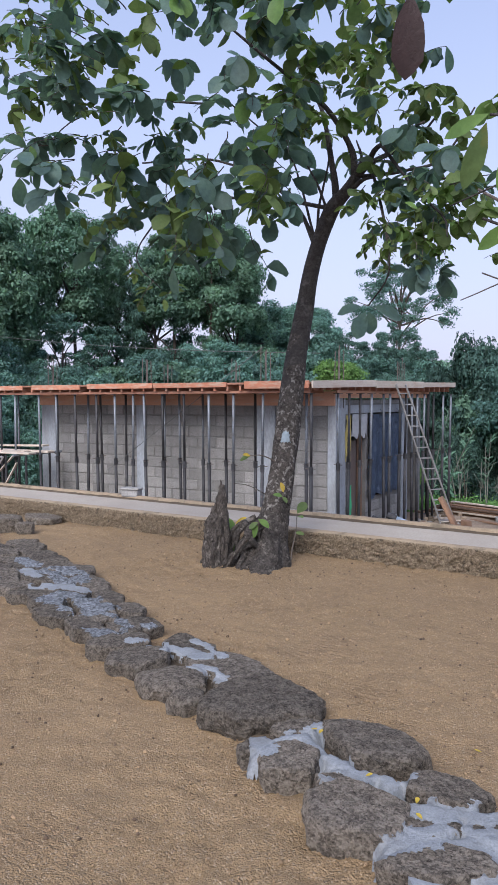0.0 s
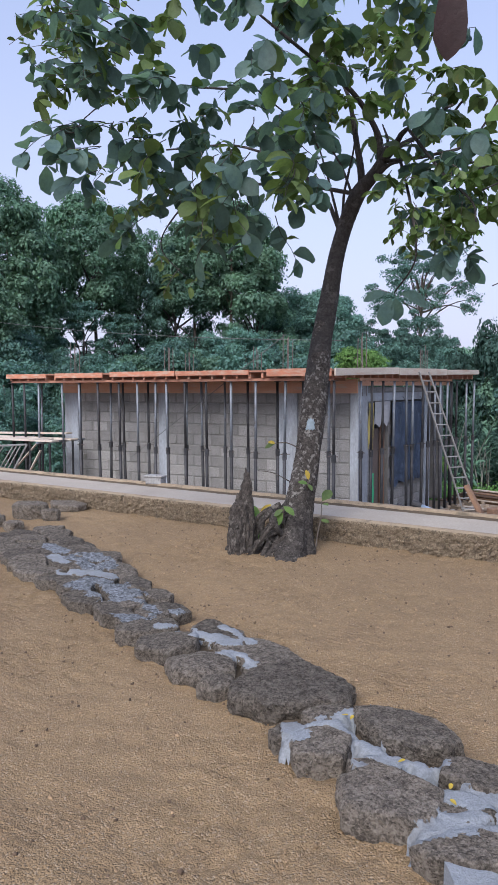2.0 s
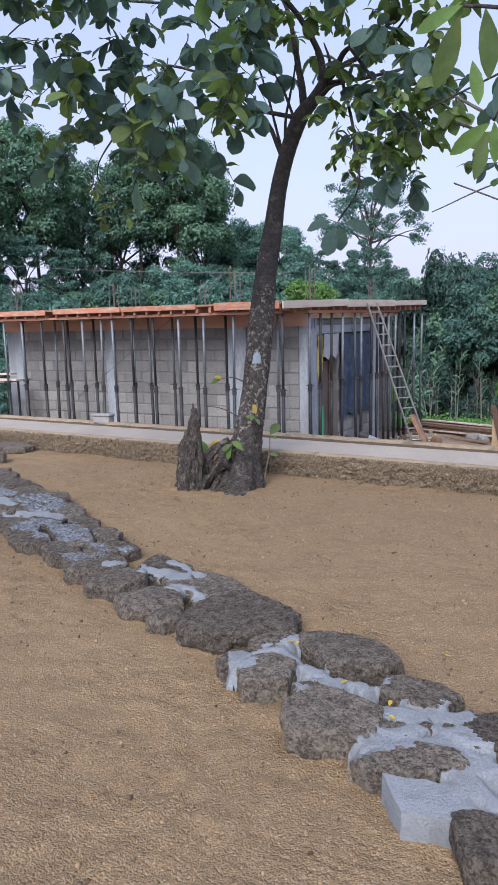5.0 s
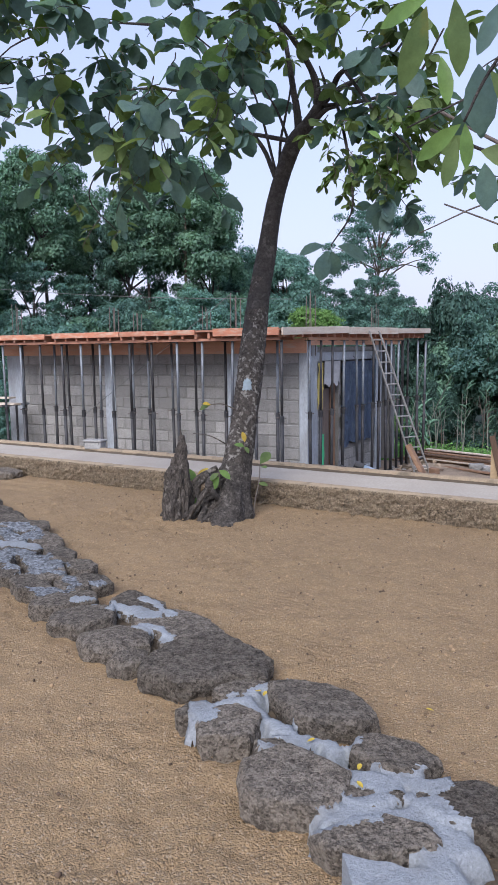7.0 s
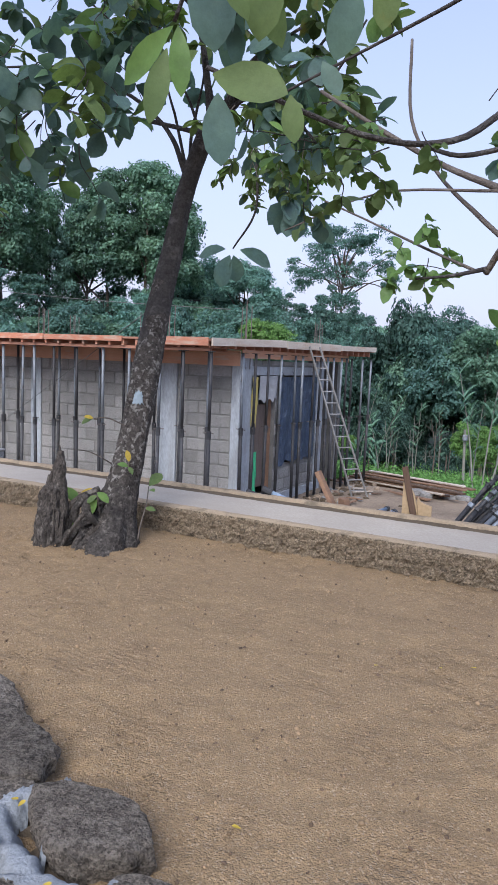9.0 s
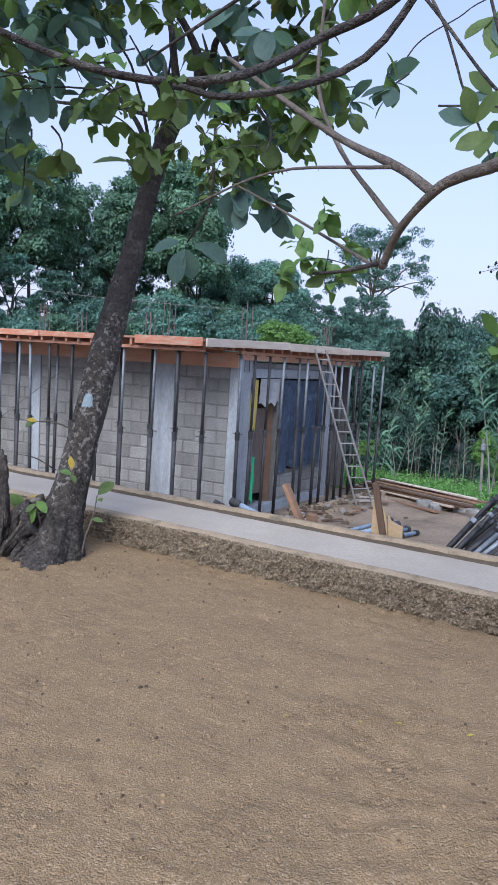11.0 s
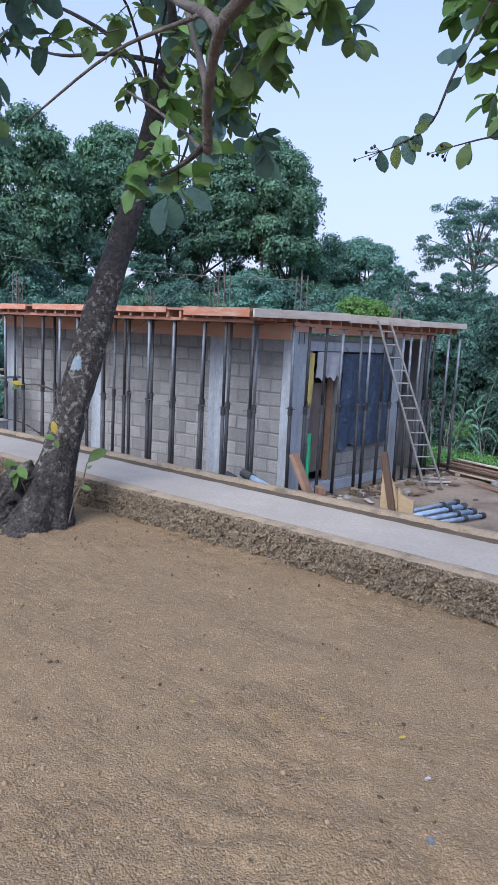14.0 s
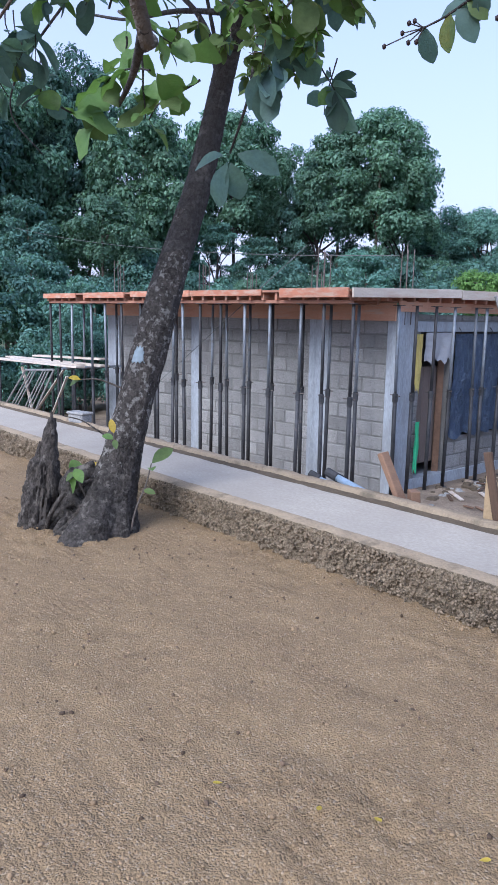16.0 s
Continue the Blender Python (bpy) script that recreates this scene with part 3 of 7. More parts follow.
DOOR, WINDOW, SIDE_LEN = (0.62, 1.38, PLOT, 1.2), (1.48, 3.02, -0.42, 1.2), 3.46
block_wall("side_wall", SM, 0.42, SIDE_LEN - 0.32, PLOT, WALL_TOP, (DOOR, WINDOW))
for x0, x1 in ((0.06, 0.42), (SIDE_LEN - 0.32, SIDE_LEN)):
    bm = bmesh.new()
    box(bm, (x0, -0.03, PLOT - 0.1), (x1, 0.2, WALL_TOP + 0.1), 0.006)
    part("column", bm, COLUMN, house, "pale grey cast concrete column").matrix_basis = SM
bm = bmesh.new()
box(bm, (0.43, -0.022, 1.2), (SIDE_LEN - 0.33, 0.16, 1.35), 0.006)
part("lintel", bm, COLUMN, house, "smooth pale concrete lintel").matrix_basis = SM
bm = bmesh.new()
box(bm, (0.43, -0.026, PLOT - 0.1), (SIDE_LEN - 0.33, 0.16, PLOT + 0.16), 0.006)
part("plinth", bm, COLUMN, house, "pale plastered plinth").matrix_basis = SM
# rear and left walls close the shell
BACK = [(front(-6.86, WALL_Y + 0.2, 0), front(-6.86, 6.0, 0)), (front(-6.86, 6.0, 0), Vector((SIDE_X - 0.2, 16.2, 0))), (Vector((SIDE_X - 0.1, SIDE_Y0 + SIDE_LEN, 0)), Vector((SIDE_X - 0.1, 16.2, 0)))]
for a, b in BACK[:2]:
    bm = bmesh.new()
    d = b - a
    box(bm, (0, -0.08, PLOT), (d.length, 0.08, WALL_TOP))
    part("rear_wall", bm, JOINT, house).matrix_basis = Matrix.Translation(a) @ d.to_track_quat("X", "Z").to_matrix().to_4x4()

# roof formwork: deck, joists under it, edge boards
A, B = front(0, 0, 0), Vector((-5.20, 16.5, 0))
D, C = front(-7.43, 0, 0), front(-7.2, 6.4, 0)
DECK_Z = 1.715
bm = bmesh.new()
lo = [bm.verts.new((p.x, p.y, DECK_Z)) for p in (A, B, C, D)]
hi = [bm.verts.new((p.x, p.y, DECK_Z + 0.03)) for p in (A, B, C, D)]
bm.faces.new(lo[::-1])
bm.faces.new(hi)
for i in range(4):
    bm.faces.new((lo[i], lo[(i + 1) % 4], hi[(i + 1) % 4], hi[i]))
part("deck", bm, TIMBER_DARK, house, "red-brown plywood roof deck")
# joists: short timbers whose ends show along the front edge
for i in range(30):
    x = -7.36 + i * 0.252
    bm = bmesh.new()
    box(bm, (x - 0.022, 0.03, 1.61), (x + 0.022, 1.12, DECK_Z - 0.002), 0.003)
    part("joist", bm, TIMBER_RED, house).matrix_basis = FR
for x0, x1, z0, z1, y, mat in ((-7.45, -6.30, 1.655, 1.745, -0.02, TIMBER_RED), (-6.05, -4.80, 1.655, 1.75, -0.02, TIMBER_RED), (-4.62, -3.10, 1.665, 1.76, -0.02, TIMBER_RED),
                               (-3.08, -1.55, 1.67, 1.755, -0.02, TIMBER_RED), (-1.20, -0.02, 1.64, 1.765, -0.03, TIMBER_RED), (-7.40, -3.9, 1.565, 1.61, 0.08, TIMBER_DARK),
                               (-3.9, -0.05, 1.565, 1.61, 0.08, TIMBER_DARK), (-7.3, -0.1, 1.565, 1.61, 0.72, TIMBER_DARK)):
    bm = bmesh.new()
    box(bm, (x0, y, z0), (x1, y + 0.03 if y < 0 else y + 0.06, z1), 0.003)
    part("edge_board", bm, mat, house).matrix_basis = FR
bm = bmesh.new()
box(bm, (-6.9, WALL_Y - 0.085, 1.35), (0.0, WALL_Y - 0.055, 1.60), 0.003)
part("beam_board", bm, TIMBER_ORANGE, house, "orange-red beam side shutter").matrix_basis = FR
bm = bmesh.new()
box(bm, (0.0, -0.075, WALL_TOP + 0.03), (SIDE_LEN + 1.2, -0.045, 1.63), 0.003)
part("beam_board", bm, TIMBER_ORANGE, house, "orange-red beam side shutter").matrix_basis = SM
# pale edge planks along the side
edge = [A.lerp(B, f) for f in (0.0, 0.36, 0.71, 1.0)]
for k, (a, b) in enumerate(zip(edge, edge[1:])):
    a, b = a + Vector((0.03, 0, 0)), b + Vector((0.03, 0, 0))
    a.z, b.z = (1.70, 1.735, 1.75)[k], (1.75, 1.75, 1.775)[k]
    part("edge_plank", board(a, b - (b - a).normalized() * 0.02, 0.03, (0.12, 0.13, 0.1)[k]), TIMBER_PALE, house, "weathered pale edge plank")
for i in range(22):
    p = A.lerp(B, (i + 0.6) / 22.5)
    bm = bmesh.new()
    box(bm, (-0.55, -0.022, 1.615), (-0.02, 0.022, DECK_Z - 0.002), 0.003)
    part("joist", bm, TIMBER_RED, house).matrix_basis = Matrix.Translation((p.x, p.y, 0))
# bars standing up out of the columns
for x, y, h in ((-6.78, 1.2, 0.62), (-4.23, 1.2, 0.5), (-3.3, 3.2, 0.55), (-1.53, 1.2, 0.62), (-0.1, 1.25, 0.6), (-5.4, 3.6, 0.5), (0.05, 4.4, 0.55)):
    for dx, dy in ((0, 0), (0.1, 0.02), (0.02, 0.13), (0.12, 0.14)):
        p = front(x + dx, y + dy, 1.3)
        hh = h * random.uniform(0.85, 1.1)
        part("rebar", tube([p, p + Vector((random.uniform(-0.02, 0.02), 0, 0.45 + hh))], 0.008, sides=5), REBAR, house)

# ---- adjustable props under the formwork ----
PROP_LEN = 1.565 - PLOT


def prop(dark):
    th = thing("adjustable_prop", "dark rusty adjustable steel prop under the roof formwork" if dark else "grey galvanised adjustable steel prop under the roof formwork", "prop", group="props under the formwork")
    low, up = (STEEL_DARK, STEEL_DARK) if dark else (STEEL_DARK, STEEL_GREY)
    part("outer_tube", tube([(0, 0, 0.008), (0, 0, 1.45)], 0.029, sides=8), low, th, smooth=True)
    part("inner_tube", tube([(0, 0, 1.45), (0, 0, PROP_LEN - 0.008)], 0.023, sides=8), up, th, smooth=True)
    part("collar", tube([(0, 0, 1.36), (0, 0, 1.48)], 0.038, sides=8), low, th)
    part("pin", tube([(-0.09, 0, 1.46), (0.07, 0.02, 1.45)], 0.008, sides=5), REBAR, th)
    for z0, z1, nm in ((0, 0.008, "base_plate"), (PROP_LEN - 0.008, PROP_LEN, "head_plate")):
        bm = bmesh.new()
        box(bm, (-0.06, -0.06, z0), (0.06, 0.06, z1))
        part(nm, bm, low, th)
    return th


def place_props(points):
    masters = {}
    for i, p in enumerate(points):
        dark = (i * 7) % 5 in (0, 2)
        m = Matrix.Translation((p.x, p.y, PLOT)) @ pose(0, 0, 0, random.uniform(-0.7, 0.7), random.uniform(-0.7, 0.7), random.uniform(0, 360))
        if dark not in masters:
            masters[dark] = prop(dark)
            masters[dark].matrix_basis = m
        else:
            copy_thing(masters[dark], m)


FRONT_ROW = (-7.40, -7.05, -6.68, -5.96, -5.50, -5.0, -4.48, -4.04, -3.66, -3.33, -2.95, -2.49, -1.98, -1.5, -0.95, -0.5, -0.04)
BACK_ROW = (-7.25, -6.1, -5.3, -4.9, -4.3, -3.4, -3.0, -2.5, -2.0, -1.4, -0.92, -0.41)
SIDE_ROW = (11.3, 11.63, 12.04, 12.46, 13.07, 13.28, 13.72, 14.0, 14.36, 14.62, 14.9, 15.2, 15.45, 15.75, 16.0, 16.4)
place_props([front(x, 0.11, 0) for x in FRONT_ROW] + [front(x, 0.75, 0) for x in BACK_ROW] + [Vector((A.lerp(B, (y - 10.28) / 6.2).x - 0.06 - 0.25 * (i % 3 == 1) * (y > 14.9), y, 0)) for i, y in enumerate(SIDE_ROW)])

# ---- hangings in the openings ----


def sheet(name, m, w, h, mat, label, amp=0.02, folds=5.0, ragged=0.0, cat="cloth", seed=0):
    """A hanging sheet with folds, in the x-z plane of m."""
    n, k = (64, 64) if w > 1 else (26, 26)
    v = []
    for j in range(k + 1):
        for i in range(n + 1):
            u, t = i / n, j / k
            z = -h * t - ragged * t * noise.noise(Vector((u * 6, seed, 0)))
            y = amp * (math.sin(u * folds * 6.28 + 1.3 * t) * (0.4 + 0.6 * t) + 1.2 * noise.noise(Vector((u * 4, t * 4, seed + 3.0))) + 0.9 * abs(noise.noise(Vector((u * 11, t * 9, seed + 7.0)))) + 0.45 * abs(noise.noise(Vector((u * 24, t * 20, seed + 1.0)))))
            v.append((u * w + 0.02 * noise.noise(Vector((t * 3, seed, u))), y, z))
    f = [(j * (n + 1) + i, j * (n + 1) + i + 1, (j + 1) * (n + 1) + i + 1, (j + 1) * (n + 1) + i) for j in range(k) for i in range(n)]
    ob = part(name, raw_mesh(name, v, f, mat, smooth=True), mat, None)
    ob.matrix_basis = m
    return tagged(ob, label, cat)


tarp = sheet("tarpaulin", SM @ pose(1.42, -0.06, 1.17), 1.64, 1.58, TARP, "dark blue tarpaulin hung over the window opening", 0.025, 4.0, 0.1, "tarpaulin", 1)
for k in range(4):
    part("tie_cord", tube([(0.1 + 0.44 * k, -0.01, -0.02), (0.1 + 0.44 * k + 0.02, 0.0, 0.05), (0.1 + 0.44 * k, 0.03, 0.1)], 0.006, sides=5), WIRE, tarp)
sheet("white_cloth", SM @ pose(0.7, -0.035, 1.19), 0.66, 0.42, CLOTH_WHITE, "white cloth hung in the top of the doorway", 0.015, 2.0, 0.12, "cloth", 2)
sheet("yellow_cloth", SM @ pose(0.4, -0.055, 1.17), 0.2, 0.8, CLOTH_YELLOW, "yellow cloth strip hung beside the doorway", 0.02, 1.0, 0.2, "cloth", 3)
sheet("green_cloth", SM @ pose(0.52, -0.06, -0.1), 0.1, 0.75, CLOTH_GREEN, "green cloth strip hanging at the door jamb", 0.012, 1.0, 0.1, "cloth", 4)

# ---- ladder against the roof edge ----
lad = thing("ladder", "tall grey metal ladder leaning on the roof edge", "ladder")
foot, head = Vector((-4.6, 14.4, PLOT)), Vector((-5.24, 13.35, 1.74))
side = Vector((0.1, 0.15, 0))
for s in (-1, 1):
    w = 1.0 if s > 0 else 0.9
    part("rail", tube([foot + side * s, head + side * s * 0.6], 0.02, 0.02, sides=6), ALU, lad)
for i in range(13):
    c = foot.lerp(head, 0.05 + i / 13.5)
    part("rung", tube([c - side * (0.97 - 0.37 * i / 13.5), c + side * (0.97 - 0.37 * i / 13.5)], 0.013, sides=5), ALU, lad)

# ---- trestle scaffold at the far end of the front ----
scaf = thing("trestle_scaffold", "low timber and steel trestle scaffold carrying loose planks", "scaffold")
SZ = 0.42
for x, y in ((-8.9, -0.25), (-7.7, -0.25), (-6.5, -0.3), (-5.95, -0.3), (-8.9, 0.75), (-7.7, 0.75), (-6.2, 0.6)):
    p = front(x, y, PLOT)
    part("post", tube([p, p + Vector((0, 0, SZ - 0.06 - PLOT))], 0.024, sides=7), STEEL_DARK, scaf)
for x in (-8.9, -7.7, -6.2):
    part("bearer", tube([front(x, -0.4, SZ - 0.05), front(x, 0.95, SZ - 0.05)], 0.024, sides=6), STEEL_GREY, scaf)
for a, b in (((-7.6, -0.28, PLOT + 0.4), (-6.3, -0.28, SZ - 0.05)), ((-7.9, -0.28, 0.3), (-7.3, -0.28, PLOT)), ((-6.2, -0.3, SZ - 0.2), (-7.1, -0.3, PLOT + 0.1))):
    part("brace", board(front(*a), front(*b), 0.05, 0.025), TIMBER_PALE, scaf)
for i in range(4):
    p = thing("scaffold_plank", "weathered grey plank lying on the trestle scaffold", "plank", group="planks on the scaffold")
    y = -0.28 + i * 0.26
    part("plank", board(front(-9.4 + 0.7 * (i % 2), y, SZ - 0.008 + 0.05 * (i == 3)), front(-5.85 - 0.4 * (i % 2), y + 0.05, SZ - 0.008 + 0.1 * (i == 3)), 0.2, 0.035), TIMBER_PALE, p)
fr = thing("steel_gate", "pale welded steel gate leaning by the scaffold", "gate")
q = [Vector(c) for c in ((-14.3, 9.0, PLOT), (-12.72, 9.0, PLOT), (-11.94, 9.35, 0.335), (-13.17, 9.35, 0.25))]
for a, b in zip(q, q[1:] + q[:1]):
    part("rail", tube([a, b], 0.02, sides=6), ALU, fr)
for f in (0.1, 0.2, 0.3, 0.55, 0.65, 0.75):
    part("bar", tube([q[0].lerp(q[1], f + 0.1), q[3].lerp(q[2], f + 0.1)], 0.014, sides=5), ALU, fr)

# ---- timber, pipes and rubble on the plot ----


def stake(name, p, q, w, t, mat, label, cat="plank"):
    th = thing(name, label, cat)
    part("board", board(p, q, w, t, 0.006), mat, th)
    return th


stake("timber_stake", (-1.42, 7.0, PLOT), (-2.31, 6.95, 0.51), 0.085, 0.04, TIMBER_BROWN, "brown timber stake leaning behind the path rim")
stake("timber_offcut", (-2.0, 7.05, PLOT), (-2.06, 6.97, 0.30), 0.1, 0.06, TIMBER_BROWN, "short reddish timber offcut behind the path rim")
stake("dark_plank", (-1.1, 6.907, PLOT), (-1.52, 6.907, 0.64), 0.028, 0.05, TIMBER_OLD, "narrow dark plank standing behind the path rim")


def ply(name, label, pts, y0, y1):
    """A standing plywood piece with a cut outline in x and z."""
    th = thing(name, label, "plywood")
    b = bmesh.new()
    f0 = [b.verts.new((x, y0, z)) for x, z in pts]
    f1 = [b.verts.new((x, y1, z)) for x, z in pts]
    b.faces.new(f0)
    b.faces.new(f1[::-1])
    for k in range(len(pts)):
        b.faces.new((f0[k], f1[k], f1[(k + 1) % len(pts)], f0[(k + 1) % len(pts)]))
    bmesh.ops.recalc_face_normals(b, faces=b.faces)
    part("sheet", b, PLY, th)


ply("plywood_strip", "tan plywood strip with curved cut edge behind the path rim", ((-1.53, PLOT), (-1.39, PLOT), (-1.395, 0.22), (-1.405, 0.32), (-1.43, 0.41), (-1.47, 0.48), (-1.53, 0.51)), 6.925, 6.94)
ply("plywood_piece", "small curved tan plywood piece behind the path rim", ((-1.41, PLOT), (-1.295, PLOT), (-1.29, 0.33), (-1.34, 0.34), (-1.385, 0.36), (-1.41, 0.4)), 6.945, 6.96)
for tip, end in (((-2.9, 7.06, 0.265), (-1.05, 7.3, -0.35)), ((-3.08, 7.07, 0.215), (-1.3, 7.35, -0.4)), ((-2.95, 7.15, 0.23), (-1.0, 7.5, -0.4))):
    th = thing("steel_pipe", "blue-grey steel pipe leaning behind the path rim", "pipe", group="pipes behind the path")
    part("pipe", tube([tip, end], 0.027, sides=10), STEEL_BLUE, th, smooth=True)
    e = Vector(end)
    part("collar", tube([tip, Vector(tip).lerp(e, 0.05)], 0.035, sides=10), STEEL_DARK, th)
    part("stand", tube([e, (e.x, e.y, PLOT)], 0.02, sides=6), STEEL_DARK, th)
for i in range(6):
    th = thing("prop_on_ground", "blue-grey steel prop lying on the bare soil", "prop", group="props lying on the soil")
    o = Vector((-3.5 - 0.085 * i, 11.35 + 0.1 * i, PLOT + 0.045 + 0.03 * (i % 2)))
    d = Vector((0.36 - 0.03 * i, 1.35, 0.0)).normalized()
    ln = random.uniform(1.42, 1.6)
    part("tube", tube([o, o + d * ln], 0.033, sides=8), STEEL_BLUE, th, smooth=True)
    for f in (0.72, 0.98):
        part("collar", tube([o + d * ln * f, o + d * (ln * f + 0.07)], 0.048, sides=8), STEEL_DARK, th)
for i in range(14):
    x, y = -5.0 + abs(random.gauss(0, 0.5)), random.uniform(11.6, 15.6)
    a, ln = random.uniform(0, 6.28), random.uniform(0.2, 0.55)
    stake("timber_scrap", (x, y, PLOT + 0.03), (x + ln * math.cos(a), y + ln * math.sin(a), PLOT + 0.05), random.uniform(0.03, 0.07), 0.02, (TIMBER_BROWN, TIMBER_OLD, TIMBER_PALE)[i % 3], "short broken timber scrap lying by the wall")
# stack of props leaning on timber bearers
rk = random.Random(17)
for r in range(4):
    for c in range(6):
        if r == 3 and c > 3:
            continue
        th = thing("stacked_prop", "black steel prop in a sloping stack on the soil", "prop", group="stack of props")
        base = Vector((-2.33 + 0.115 * c + 0.05 * r, 11.5 - 0.02 * c + 0.14 * r, PLOT + 0.035 + 0.085 * r))
        tip = base + Vector((0.52 + 0.02 * c, 0.62, 0.78 - 0.05 * c)) + Vector((rk.uniform(-0.07, 0.07), rk.uniform(-0.07, 0.07), rk.uniform(-0.05, 0.07)))
        d = (tip - base).normalized()
        grey = (r * 5 + c * 3) % 4 == 1
        part("outer_tube", tube([base, base.lerp(tip, 0.66)], 0.037, sides=8), STEEL_GREY if grey else STEEL_DARK, th, smooth=True)
        part("inner_tube", tube([base.lerp(tip, 0.66), tip], 0.028, sides=8), STEEL_DARK, th, smooth=True)
        m = base.lerp(tip, rk.uniform(0.58, 0.7))
        part("collar", tube([m, m + d * 0.07], 0.046, sides=8), STEEL_GREY if (r + c) % 3 == 0 else STEEL_DARK, th)
        q = d.cross(Vector((rk.uniform(-1, 1), rk.uniform(-1, 1), 1))).normalized()
        part("pin", tube([m + d * 0.05 - q * 0.09, m + d * 0.05 + q * 0.09], 0.009, sides=5), REBAR, th)
        for f in ((0.9,) if c % 2 else (0.98,)):
            w = base.lerp(tip, f)
            part("clamp", tube([w - d * 0.02, w + d * 0.025], 0.04, sides=6), STEEL_GREY if rk.random() < 0.35 else STEEL_DARK, th)
        part("head_plate", tube([tip, tip + d * 0.01], 0.062, sides=4), STEEL_DARK, th)
for i in range(7):
    th = thing("prop_on_ground", "black steel prop lying under the formwork panels", "prop", group="props under the panels")
    a = Vector((-1.45 + 0.03 * i, 11.35 + 0.11 * i, PLOT + 0.04 + 0.06 * (i % 2)))
    b = a + Vector((2.0, -0.75, 0.0))
    part("tube", tube([a, b], 0.033, sides=8), STEEL_BLUE if i == 2 else STEEL_DARK, th, smooth=True)
    part("collar", tube([a.lerp(b, 0.3), a.lerp(b, 0.34)], 0.046, sides=8), STEEL_DARK, th)
for i in range(4):
    z = PLOT + 0.34 + 0.075 * i
    stake("formwork_panel", (-1.32 + 0.05 * i, 12.25 + 0.06 * i, z + 0.12), (0.75, 11.45 + 0.06 * i, z - 0.12), 0.62, 0.03, (TIMBER_BROWN, TIMBER_RED, TIMBER_BROWN, TIMBER_PALE)[i], "reddish timber formwork panel resting on the prop stack", "panel")
for i in range(16):
    a = Vector((-6.1 + 0.13 * (i % 5), 18.1 - 0.1 * i, 0))
    b = a + Vector((2.65 + 0.3 * random.random(), -1.85 - 0.12 * random.random(), 0.0))
    lift = 0.04 + 0.045 * (i % 5)
    a.z, b.z = max(ground_height(a.x, a.y), -1.3) + lift, ground_height(b.x, b.y) + lift
    stake("long_plank", a, b, random.uniform(0.08, 0.16), 0.035, (TIMBER_PALE, TIMBER_BROWN, TIMBER_OLD, TIMBER_BROWN)[i % 4], "long weathered plank in a heap on the soil")


def stone_mesh(name, seed, l, w, h, mat=STONE, spokes=72, rounded=0.0):
    """A broken flat stone: a many-sided slab with chipped edges and rough side faces, its base at z = 0."""
    r = random.Random(seed)
    k = r.choice((5, 6, 6, 7))
    sides = [(2 * math.pi * i / k + r.uniform(-0.3, 0.3), r.uniform(0.8, 1.0)) for i in range(k)]
    tilt = (r.uniform(-0.06, 0.06), r.uniform(-0.06, 0.06))
    off = Vector((seed * 3.7, seed * 1.9, 0))
    size = (l + w) / 2
    # share of the outline, share of the height
    rings = [(0.2, 1.0), (0.4, 1.0), (0.58, 1.0), (0.74, 1.0), (0.87, 0.995), (0.95, 0.975), (0.985, 0.93), (1.0, 0.84), (1.01, 0.72), (0.995, 0.56), (0.97, 0.42), (0.93, 0.3), (0.9, 0.0)]
    if rounded:
        rings = [(q, z - rounded * q ** 3 * 0.35 * (z > 0.5)) for q, z in rings]
    verts = [Vector((0, 0, h))]
    for q, zs in rings:
        for i in range(spokes):
            a = 2 * math.pi * i / spokes
            lim = min([d / max(0.05, math.cos(a - t)) for t, d in sides if math.cos(a - t) > 0.05] + [1.1])
            lim = 0.92 * lim + 0.08 * 0.97
            p = Vector((math.cos(a) * lim * q * l / 2, math.sin(a) * lim * q * w / 2, zs * h))
            out = Vector((math.cos(a), math.sin(a), 0))
            edge = max(0.0, q - 0.6) / 0.4
            chip = noise.noise(p * 8 + off) + 0.6 * noise.noise(p * 19 + off) + 0.35 * noise.noise(p * 45 + off)
            p += out * edge * size * 0.05 * chip
            if zs < 0.97:
                p += out * size * 0.022 * (noise.noise(Vector((p.x * 30, p.y * 30, p.z * 12)) + off) + abs(noise.noise(p * 60 + off)) - 0.4)
            top = 1.0 if zs > 0.9 else 0.3
            p.z += top * (tilt[0] * p.x + tilt[1] * p.y + 0.05 * size * noise.noise(p * 7 + off) * 0.4 + 0.005 * noise.noise(p * 28 + off) + 0.0035 * noise.noise(p * 75 + off) + 0.003 * abs(noise.noise(Vector((p.x * 40, p.y * 14, seed)))))
            if 0.9 < q < 1.0:
                p.z -= 0.014 * max(0.0, chip)
            verts.append(p)
    faces = [(1 + j * spokes + i, 1 + (j + 1) * spokes + i, 1 + (j + 1) * spokes + (i + 1) % spokes, 1 + j * spokes + (i + 1) % spokes) for j in range(len(rings) - 1) for i in range(spokes)]
    bm = bmesh.new()
    bv = [bm.verts.new(p) for p in verts]
    for f in faces:
        bm.faces.new([bv[i] for i in f])
    for i in range(spokes):
        bm.faces.new((bv[0], bv[1 + i], bv[1 + (i + 1) % spokes]))
    me = bpy.data.meshes.new(name)
    bm.to_mesh(me)
    bm.free()
    me.materials.append(mat)
    return me


